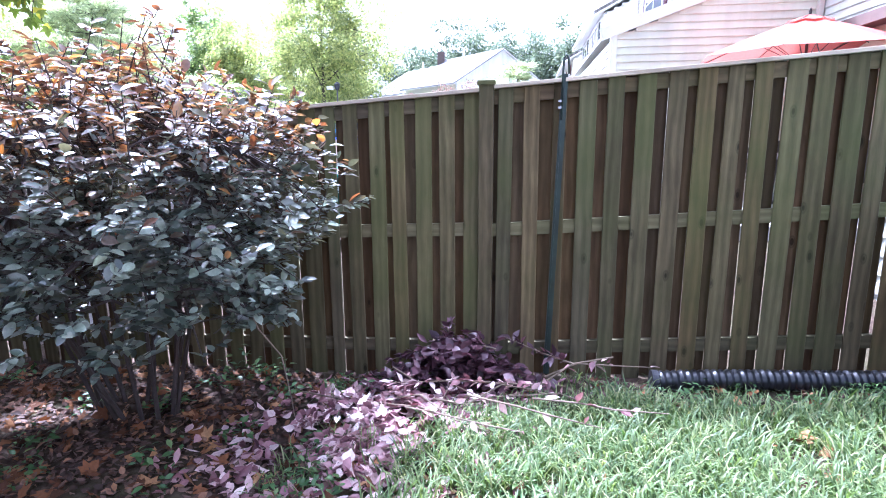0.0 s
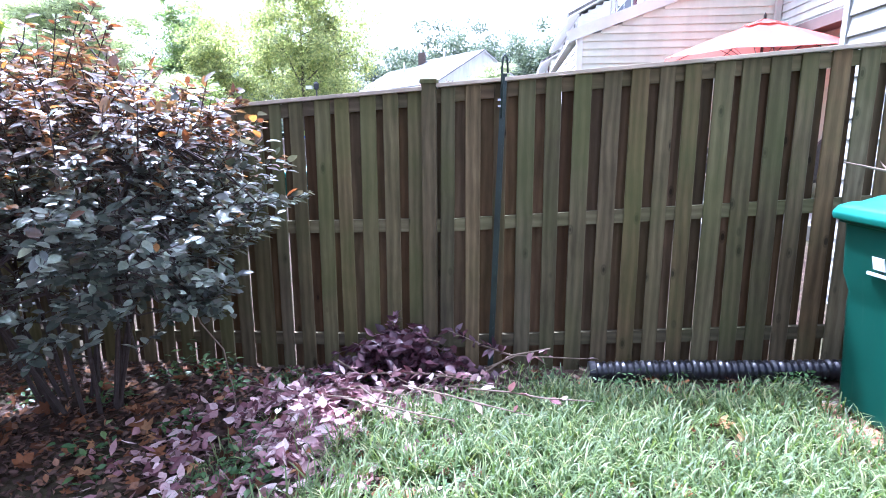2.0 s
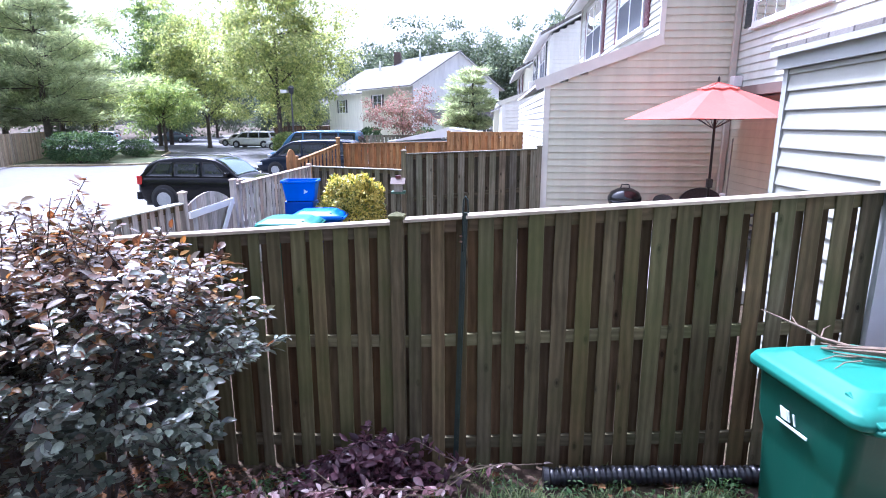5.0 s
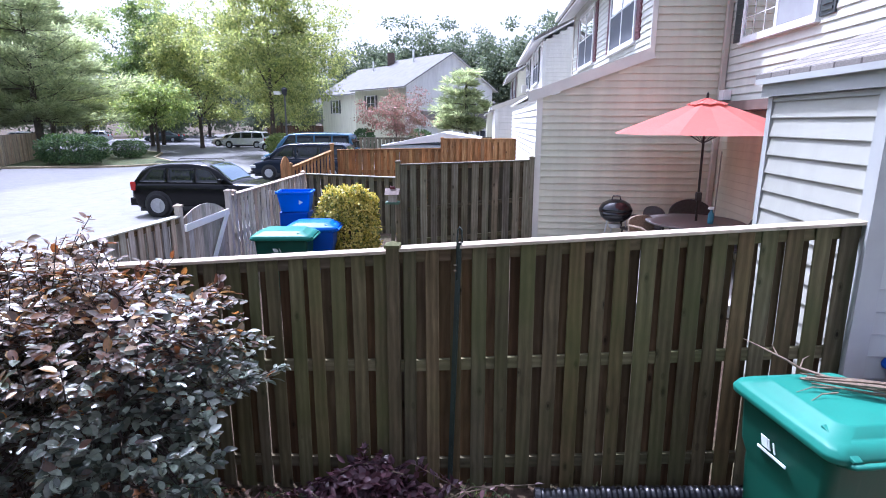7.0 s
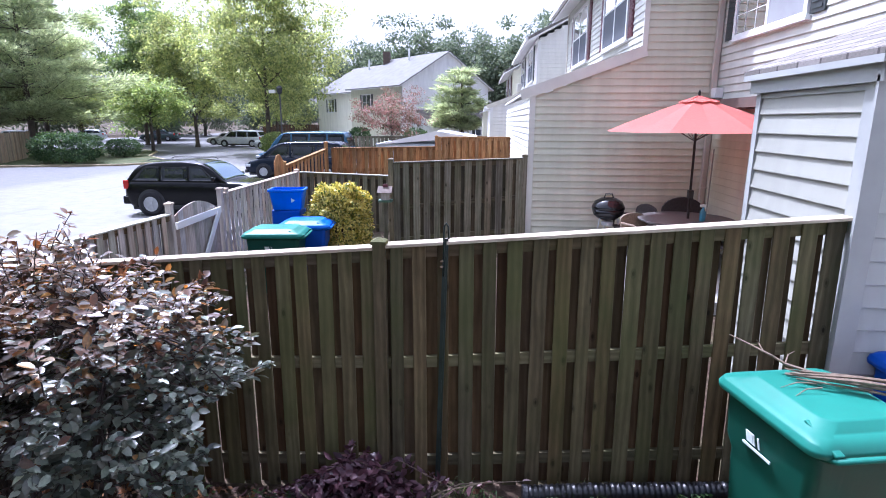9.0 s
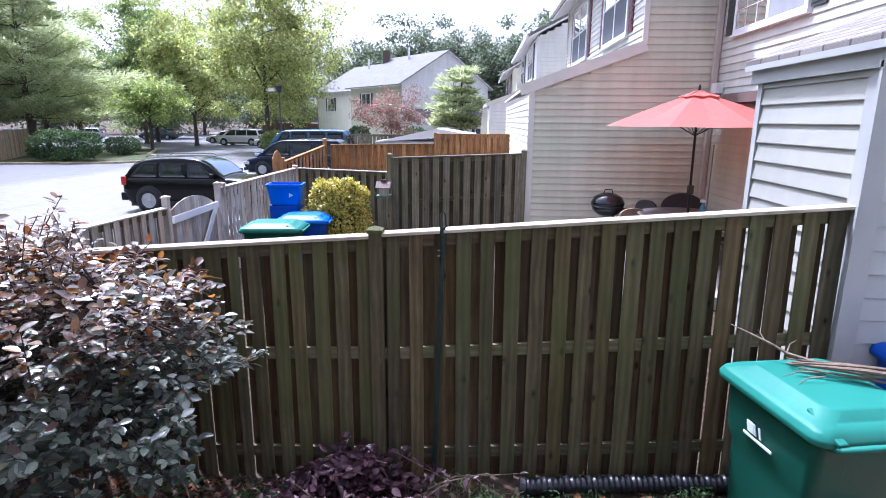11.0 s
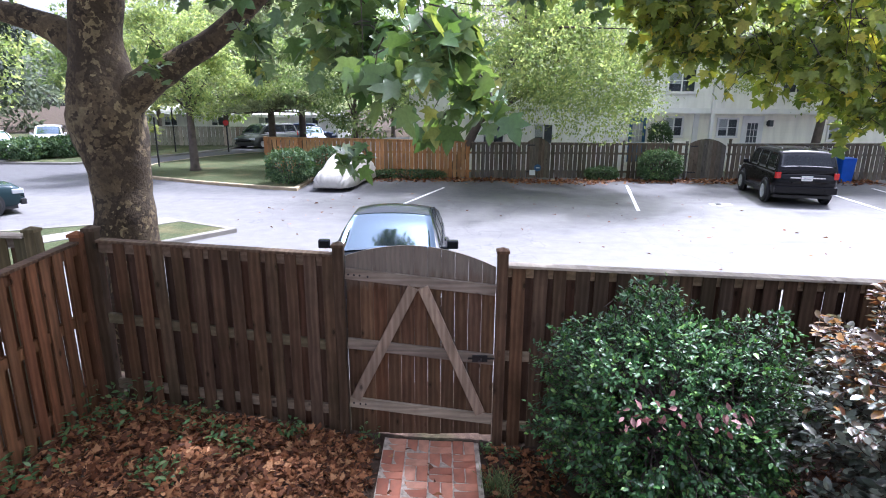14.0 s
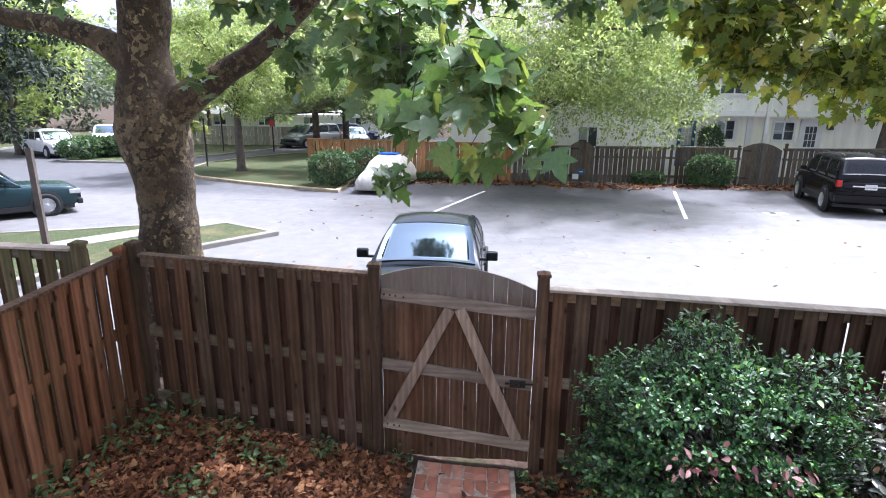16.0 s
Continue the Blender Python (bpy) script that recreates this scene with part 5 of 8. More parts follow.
    for nm, (fu, fv) in (("windscreen", (f0 + (f1 - f0) * 0.1, f1 - (f1 - f0) * 0.08)), ("rear_window", (f3 - (f3 - f2) * 0.16, f2 + (f3 - f2) * 0.14))):
        fwd = 0.006 if nm == "windscreen" else -0.006

        def at(u, v, fu=fu, fv=fv, fwd=fwd):
            f = mixed(fu, fv, u)
            z = float(np.interp(f, cf, cz))
            e = side_y(z - min(0.07 * crown, max(0.0, z - low) * 0.4))
            q = (v * 2 - 1) * 0.9
            return (X(f) + fwd, q * e, z + 0.036 * crown * (1 - q * q) + 0.008)

        sheet(nm, at, (-fwd * 1.5, 0, -0.012), 14, 12, "screen_glass" if fwd > 0 else "car_glass")
    part("front_bumper", Geo().box((L / 2 - 0.12, -w * 0.9, clear + 0.05), (L / 2 + 0.03, w * 0.9, clear + 0.22)), M["black_plastic"], th, bevel=0.03)
    part("grille", Geo().box((L / 2 - 0.05, -w * 0.5, nose - 0.2), (L / 2 + 0.012, w * 0.5, nose - 0.06)), M["black_plastic"], th)
    part("rear_bumper", Geo().box((-L / 2 - 0.06, -w * 0.96, clear + 0.12), (-L / 2 + 0.14, w * 0.96, clear + 0.36)), pm, th, bevel=0.03)
    pl = part("number_plate", Geo().box((-L / 2 - 0.012, -0.16, tail_z[0] - 0.06), (-L / 2 + 0.01, 0.16, tail_z[0] + 0.1)), M["plate"], th)
    part("plate_bar", Geo().box((-L / 2 - 0.014, -0.12, tail_z[0]), (-L / 2 - 0.01, 0.12, tail_z[0] + 0.05)), M["navy"], pl)
    part("underside", Geo().box((-L / 2 + 0.2, -w + 0.1, clear - 0.05), (L / 2 - 0.2, w - 0.1, clear + 0.1)), M["black_plastic"], th)
    if rails:
        for s in (1, -1):
            part("roof_rail", Geo().tube([(X(f1) - 0.1, s * (wr - 0.06), H), (X(f1) - 0.2, s * (wr - 0.06), H + 0.05), (X(f2) + 0.2, s * (wr - 0.06), H + 0.05), (X(f2) + 0.1, s * (wr - 0.06), H)], 0.014, 6), M["black_plastic"], th)
    return th


BLACK, NAVY = (0.006, 0.006, 0.007), (0.012, 0.018, 0.032)
car("dark_hatchback", "dark glossy car parked beyond the gate, windscreen mirroring trees", (-8.75, -1.7, 0), 0, (0.01, 0.014, 0.017), L=4.3, W=1.8, H=1.38, belt=0.9, hood=0.88, nose=0.7, cabin=(0.29, 0.56, 0.8, 0.97), tail_z=(0.6, 0.72), drop=0.1, roof_in=0.28, crown=1.4)
car("compact_suv", "black compact off-road car with roof rails in a parking bay", (-8.1, 16.05, 0), 0, BLACK, L=4.5, W=1.8, H=1.62, belt=1.03, hood=1.02, nose=0.88, cabin=(0.29, 0.47, 0.86, 0.985), tail_z=(0.8, 1.06), rails=True, r=0.36, drop=0.04)
suv = car("large_suv", "black four-wheel drive car parked nose in to the far fence", (-19.85, 11.45, 0), 166, BLACK, L=4.6, W=1.88, H=1.8, belt=1.1, hood=1.08, nose=0.92, cabin=(0.26, 0.37, 0.93, 0.99), tail_z=(0.9, 1.1), rails=True, r=0.38, clear=0.3)
part("chrome_strip", Geo().box((-2.37, -0.5, 0.92), (-2.34, 0.5, 0.96)), M["chrome"], suv)
car("minivan", "dark blue minivan reversed into a parking bay", (-8.75, 27.25, 0), 180, NAVY, L=5.2, W=1.98, H=1.8, belt=1.02, hood=0.98, nose=0.74, cabin=(0.13, 0.36, 0.93, 0.985), tail_z=(0.9, 1.2), r=0.34)
car("full_size_van", "blue van with a long raised roof in a parking bay", (-9.75, 31.5, 0), 180, (0.05, 0.12, 0.19), L=5.5, W=2.0, H=2.2, belt=1.2, hood=1.12, nose=0.9, cabin=(0.13, 0.3, 0.96, 0.99), tail_z=(0.9, 1.2), r=0.36, bars=4)
car("minivan", "white minivan parked at the far end", (-26.0, 60.2, 0), 178, (0.75, 0.75, 0.75), L=5.1, W=1.98, H=1.75, belt=1.05, hood=1.0, nose=0.78, cabin=(0.14, 0.34, 0.93, 0.985), r=0.35)
car("saloon_car", "beige saloon car parked at the far end", (-29.5, 64.5, 0), 175, (0.5, 0.47, 0.42), L=4.7, W=1.8, H=1.45, belt=0.95, hood=0.92, nose=0.72, cabin=(0.28, 0.42, 0.74, 0.87), trunk=0.98, bars=2)
car("saloon_car", "pale silver car behind the hedge", (-20.0, 55.0, 0), 178, (0.6, 0.62, 0.62), L=4.6, W=1.8, H=1.45, belt=0.95, hood=0.92, nose=0.72, cabin=(0.28, 0.42, 0.74, 0.87), trunk=0.98, bars=2)
car("saloon_car", "dark grey green saloon car far across the car park", (-44.4, 75.5, 0), 185, (0.06, 0.085, 0.085), L=4.9, W=1.85, H=1.45, belt=0.95, hood=0.92, nose=0.74, cabin=(0.28, 0.43, 0.72, 0.86), trunk=0.98, bars=2)
car("saloon_car", "dark blue green older saloon car at the kerb", (-14.46, -15.14, 0), 137, (0.022, 0.045, 0.052), L=4.75, W=1.76, H=1.42, belt=0.93, hood=0.9, nose=0.76, cabin=(0.3, 0.43, 0.74, 0.86), trunk=0.95, bars=2, tail_z=(0.7, 0.88), r=0.33)
car("minivan", "grey green minivan parked on the far lane", (-43.2, -14.4, 0), -28, (0.1, 0.11, 0.1), L=4.9, W=1.9, H=1.75, belt=1.05, hood=1.0, nose=0.78, cabin=(0.14, 0.34, 0.93, 0.985))
car("saloon_car", "silver car on the far lane", (-44.8, -11.4, 0), 20, (0.45, 0.5, 0.58), L=4.6, W=1.8, H=1.45, cabin=(0.28, 0.42, 0.74, 0.87), bars=2)
for x, y, c, yw in ((-40.5, -29.3, (0.7, 0.7, 0.7), 30), (-32.6, -27.4, (0.68, 0.68, 0.68), 60), (-49.5, -12.6, (0.02, 0.03, 0.07), 95)):
    car("saloon_car", "car parked in the shade of far trees", (x, y, 0), yw, c, L=4.6, W=1.8, H=1.6, cabin=(0.26, 0.4, 0.85, 0.97), bars=3)
for x, y, c in ((-58, 66, (0.72, 0.72, 0.72)), (-54, 74, (0.7, 0.71, 0.73)), (-62, 60, (0.7, 0.7, 0.7))):
    car("saloon_car", "pale car parked beyond the pine", (x, y, 0), 200, c, L=4.6, W=1.8, H=1.5, cabin=(0.26, 0.4, 0.85, 0.97), bars=3)


# ---- plants ----
LEAF = [(0, 0, 0), (0.2, 0.28, 0.07), (0.235, 0.55, 0.08), (0, 1, -0.06), (-0.235, 0.55, 0.08), (-0.2, 0.28, 0.07), (0, 0.5, 0.0)]
LEAF_F = [(0, 1, 6), (1, 2, 6), (2, 3, 6), (0, 6, 5), (5, 6, 4), (4, 6, 3)]
OVAL = [(0, 0, 0), (0.17, 0.16, 0.05), (0.27, 0.42, 0.09), (0.22, 0.72, 0.06), (0, 1, -0.05), (-0.22, 0.72, 0.06), (-0.27, 0.42, 0.09), (-0.17, 0.16, 0.05), (0, 0.45, 0.0)]
OVAL_F = [(8, 0, 1), (8, 1, 2), (8, 2, 3), (8, 3, 4), (8, 4, 5), (8, 5, 6), (8, 6, 7), (8, 7, 0)]
SMALL = [(0, 0, 0), (0.3, 0.5, 0.06), (0, 1, 0), (-0.3, 0.5, 0.06)]
SMALL_F = [(0, 1, 2), (0, 2, 3)]
# A lobed plane-tree leaf.
LOBED = [(0, 0, 0), (0.16, -0.06, 0.02), (0.48, 0.06, 0.05), (0.33, 0.2, 0.03), (0.56, 0.5, -0.04), (0.22, 0.5, 0.03), (0.2, 0.68, 0.0), (0, 1, -0.1), (-0.2, 0.68, 0.0), (-0.22, 0.5, 0.03), (-0.56, 0.5, -0.04), (-0.33, 0.2, 0.03), (-0.48, 0.06, 0.05), (-0.16, -0.06, 0.02), (0, 0.4, -0.03)]
LOBED_F = [(14, i, i + 1) for i in range(13)] + [(14, 13, 0)]

M["bark"] = plain("grey brown bark", (0.1, 0.08, 0.065), 0.95, vary=0.3, scale=5, bumps=0.8)
M["twig"] = plain("brown twig bark", (0.19, 0.14, 0.1), 0.85, vary=0.25, scale=20, bumps=0.2)
M["dark_twig"] = plain("dark stem bark", (0.05, 0.036, 0.032), 0.85, vary=0.25, scale=20, bumps=0.3)
M["purple"] = leaf_mat("glossy purple green leaf", [(0.0, (0.03, 0.042, 0.031)), (0.35, (0.092, 0.122, 0.09)), (0.6, (0.118, 0.118, 0.09)), (0.85, (0.22, 0.268, 0.205)), (1.0, (0.37, 0.43, 0.345))], 0.35, 0.16, 0.62, (1.4, 1.05, 0.6), coat=0.38)
M["bronze"] = leaf_mat("bronze young leaf", [(0.0, (0.055, 0.032, 0.027)), (0.3, (0.14, 0.07, 0.038)), (0.5, (0.09, 0.072, 0.056)), (0.75, (0.16, 0.14, 0.105)), (1.0, (0.34, 0.19, 0.05))], 0.34, 0.38, 0.6, (1.8, 1.1, 0.45), coat=0.35)
M["holly"] = leaf_mat("glossy dark green leaf", [(0.0, (0.015, 0.05, 0.018)), (0.55, (0.041, 0.122, 0.036)), (0.85, (0.086, 0.21, 0.055)), (1.0, (0.18, 0.33, 0.07))], 0.38, 0.2, 0.5, coat=0.1)
M["plane"] = leaf_mat("plane tree leaf", [(0.0, (0.05, 0.1, 0.04)), (0.5, (0.1, 0.165, 0.065)), (0.85, (0.17, 0.24, 0.1)), (1.0, (0.3, 0.31, 0.09))], 0.36, 0.3, 0.5, (1.6, 1.7, 0.6))
# Lit copy of the plane leaf: yellower, with sunlight put into its colour.
M["plane_lit"] = leaf_mat("yellower sunlit plane tree leaf", [(0.0, (0.07, 0.11, 0.03)), (0.4, (0.15, 0.2, 0.05)), (0.8, (0.27, 0.3, 0.075)), (1.0, (0.42, 0.37, 0.07))], 0.4, 0.5, 0.45, (1.7, 1.75, 0.6))
M["oak"] = leaf_mat("mid green tree leaf", [(0.0, (0.14, 0.2, 0.085)), (0.5, (0.26, 0.32, 0.14)), (1.0, (0.44, 0.47, 0.21))], 0.5, 0.6, 0.4, (1.35, 1.4, 0.85))
# Lime, deep and needle are set pale to stand in for distance haze.
M["lime"] = leaf_mat("yellow green tree leaf", [(0.0, (0.15, 0.19, 0.09)), (0.5, (0.32, 0.35, 0.16)), (1.0, (0.5, 0.5, 0.24))], 0.5, 0.6, 0.4, (1.35, 1.4, 0.85))
M["deep"] = leaf_mat("dark green tree leaf", [(0.0, (0.11, 0.16, 0.085)), (0.6, (0.18, 0.24, 0.12)), (1.0, (0.28, 0.33, 0.16))], 0.5, 0.55, 0.4, (1.4, 1.45, 0.75))
# Haze over the far woods is put into this greyer leaf colour.
M["hazy"] = leaf_mat("haze-greyed leaf of far woods", [(0.0, (0.1, 0.13, 0.09)), (0.6, (0.165, 0.2, 0.135)), (1.0, (0.26, 0.29, 0.19))], 0.7, 0.4, 0.2, (1.1, 1.15, 0.95))
M["dusky"] = leaf_mat("very dark small leaf", [(0.0, (0.012, 0.02, 0.014)), (0.6, (0.024, 0.036, 0.022)), (1.0, (0.05, 0.07, 0.04))], 0.6, 0.12, 0.25)
M["privet"] = leaf_mat("clipped hedge leaf", [(0.0, (0.036, 0.07, 0.034)), (0.6, (0.068, 0.12, 0.058)), (1.0, (0.14, 0.195, 0.095))], 0.65, 0.25, 0.25)
M["needle"] = leaf_mat("grey green pine needle", [(0.0, (0.25, 0.3, 0.2)), (0.6, (0.45, 0.5, 0.35)), (1.0, (0.63, 0.65, 0.47))], 0.55, 0.6, 0.4, (1.25, 1.26, 0.85))
M["yellow"] = leaf_mat("yellow variegated leaf", [(0.0, (0.08, 0.13, 0.02)), (0.2, (0.2, 0.23, 0.035)), (0.45, (0.55, 0.46, 0.08)), (1.0, (0.85, 0.72, 0.24))], 0.4, 0.25, 0.5, (1.3, 1.25, 0.6))
M["pinkbush"] = leaf_mat("dusty pink blossom and leaf", [(0.0, (0.1, 0.13, 0.06)), (0.45, (0.27, 0.17, 0.13)), (0.75, (0.42, 0.2, 0.18)), (1.0, (0.55, 0.32, 0.3))], 0.6, 0.3, 0.3, (1.2, 1.1, 0.95))


def tree(place, height, reach, seed, mat="oak", name="tree", label="broad leafy tree", count=9000, size=0.28, clumps=70, bole=0.3, base=0.28, flat=0.8, lean=(0, 0), group="trees", limb_n=14, gaps=-0.05):
    """A deciduous tree: tapered trunk, limbs, and a crown of leaf clumps with gaps."""
    r = np.random.default_rng(seed)
    clumps, count, size = int(clumps * 2.2), int(count * 2.0), size * 0.7
    x, y, z = place
    th = thing(name, label, "tree", group)
    crown_c = np.array([x + lean[0], y + lean[1], z + height * (base + 1) / 2])
    rad = np.array([reach, reach, height * (1 - base) / 2])
    u = r.normal(size=(clumps, 3))
    u /= np.linalg.norm(u, axis=1, keepdims=True)
    u *= (r.random((clumps, 1)) ** 0.5)
    wob = 0.75 + 0.45 * r.random((clumps, 1))
    cen = crown_c + u * rad * wob
    cr = reach * (0.1 + 0.16 * r.random(clumps) ** 1.5)
    each = np.maximum(8, (count * cr ** 2 / np.sum(cr ** 2)).astype(int))
    pts, outs = [], []
    for c, q, n in zip(cen, cr, each):
        v = r.normal(size=(n, 3))
        v /= np.linalg.norm(v, axis=1, keepdims=True)
        k = 0.35 + 0.75 * r.random((n, 1))
        pts.append(c + v * k * q * np.array([1.3, 1.3, flat * 0.8]))
        outs.append(v)
    pts, outs = np.concatenate(pts), np.concatenate(outs)
    gap = 2.6 / reach
    open_ = np.array([noise.noise((p[0] * gap, p[1] * gap, p[2] * gap * 1.5)) + 0.6 * noise.noise((p[0] * gap * 3, p[1] * gap * 3, p[2] * gap * 4)) for p in pts])
    pts, outs = pts[open_ > gaps], outs[open_ > gaps]
    nrm = outs * 0.5 + r.normal(size=outs.shape) * 0.4 + np.array([0, 0, 1.0])
    ahead = outs + r.normal(size=outs.shape) * 0.6 - np.array([0, 0, 0.3])
    t = Geo()
    tr = bole
    top = crown_c + np.array([0, 0, rad[2] * 0.45])
    p0, p1, p2, p3 = Vector((x, y, z - 0.1)), Vector((x + lean[0] * 0.2, y + lean[1] * 0.2, z + height * base * 0.6)), Vector(tuple((np.array([x, y, z + height * base]) + crown_c) / 2)), Vector(tuple(top))
    t.tube([p0, p0 + (p1 - p0) * 0.2, p1, p2, p3], [tr * 1.5, tr * 1.05, tr * 0.9, tr * 0.55, tr * 0.12], 9)
    for i in np.argsort(-cr)[:limb_n]:
        k = r.uniform(0.15, 0.8)
        s = p1.lerp(p3, k)
        e = Vector(tuple(cen[i]))
        mid = s.lerp(e, 0.5) + Vector((0, 0, 0.12 * (e - s).length))
        t.tube([s, mid, e], [tr * 0.42 * (1 - 0.6 * k), tr * 0.25 * (1 - 0.6 * k), tr * 0.06], 6)
    part("trunk", t, M["bark"], th, smooth=True)
    me = swarm("crown", SMALL, SMALL_F, pts, frames_of(ahead, nrm), size * (0.6 + 0.8 * r.random(len(pts))), M[mat])
    part("crown", me, None, th)
    return th


def pine(place, height, reach, seed, count=9000, mat="needle", label="tall blue green pine with tiered boughs", bare=0.18):
    r = np.random.default_rng(seed)
    x, y, z = place
    th = thing("pine_tree", label, "tree", "trees")
    t = Geo()
    t.tube([(x, y, z - 0.1), (x + 0.1, y, z + height * 0.4), (x, y + 0.1, z + height * 0.97)], [0.26, 0.17, 0.03], 8)
    pts, outs = [], []
    tiers = int(height * 1.05)
    for i in range(tiers):
        k = (i + r.uniform(-0.2, 0.2)) / tiers
        k = min(max(k, 0.0), 0.98)
        zz = z + height * (bare + (1 - bare) * k)
        turn = r.uniform(0, 2 * math.pi)
        for j in range(6):
            a = turn + j * math.pi / 3 + r.uniform(-0.35, 0.35)
            ln = reach * (1 - k) ** 0.62 * min(1.0, 0.7 + 1.2 * k) * r.uniform(0.45, 1.12) + 0.25
            root = np.array([x, y, zz])
            tip = np.array([x + math.cos(a) * ln, y + math.sin(a) * ln, zz + ln * r.uniform(0.02, 0.26)])
            mid = (root + tip) / 2 - np.array([0, 0, 0.05 * ln])
            t.tube([tuple(root), tuple(mid), tuple(tip)], [0.05 * (1 - k) + 0.015, 0.03 * (1 - k) + 0.01, 0.008], 5, False)
            n = int(count / tiers / 6 * (0.3 + 1.3 * (1 - k)))
            # Plumes of needles along each bough, thinning towards the trunk.
            plumes = max(3, int(ln * 2.2))
            f = 0.25 + 0.75 * r.random(plumes) ** 0.7
            centre = root * (1 - f)[:, None] + tip * f[:, None] + r.normal(size=(plumes, 3)) * np.array([0.2, 0.2, 0.05]) * (0.25 * ln + 0.15)
            which = r.integers(0, plumes, n)
            off = r.normal(size=(n, 3)) * np.array([0.34, 0.34, 0.13]) * (0.5 + 0.11 * ln)
            pts.append(centre[which] + off)
            outs.append(off * 0.8 + np.array([math.cos(a), math.sin(a), 0.35]) * 0.5 + r.normal(size=(n, 3)) * 0.2)
    part("trunk", t, M["bark"], th, smooth=True)
    pts, outs = np.concatenate(pts), np.concatenate(outs)
    me = swarm("crown", SMALL, SMALL_F, pts, frames_of(outs, r.normal(size=outs.shape) + np.array([0, 0, 1.2])), np.stack([np.full(len(pts), 0.13), 0.3 + 0.3 * r.random(len(pts)), np.full(len(pts), 0.2)], 1), M[mat])
    part("crown", me, None, th)
    return th


def hedge(place, rad, seed, mat="deep", label="clipped dark green hedge", name="hedge", count=5000, size=0.11, group=""):
    """A shrub of many small leaves over twigs, flatter below."""
    r = np.random.default_rng(seed)
    th = thing(name, label, "shrub", group)
    c, rad = np.array(place, float) + np.array([0, 0, rad[2]]), np.array(rad, float)
    u = r.normal(size=(count, 3))
    u /= np.linalg.norm(u, axis=1, keepdims=True)
    u = np.sign(u) * np.abs(u) ** 0.75
    lump = np.array([0.9 + 0.16 * noise.noise((p[0] * 2.3 + seed, p[1] * 2.3, p[2] * 2.3)) for p in u])[:, None]
    pts = c + u * rad * lump * (0.78 + 0.24 * r.random((count, 1)))
    pts[:, 2] = np.maximum(pts[:, 2], place[2] + 0.03)
    nrm = u + r.normal(size=u.shape) * 0.5 + np.array([0, 0, 0.4])
    ahead = r.normal(size=u.shape) + u * 0.7
    g = Geo()
    for i in range(14):
        q = u[i * 7] * rad * 0.8
        g.tube([(place[0] + q[0] * 0.1, place[1] + q[1] * 0.1, place[2] - 0.03), tuple(c + q * 0.5 - np.array([0, 0, rad[2] * 0.2])), tuple(c + q)], [0.03, 0.018, 0.006], 5)
    part("stem", g, M["dark_twig"], th)
    me = swarm("leaves", SMALL, SMALL_F, pts, frames_of(ahead, nrm), size * (0.6 + 0.8 * r.random(count)), M[mat])
    part("leaves", me, None, th)
    return th


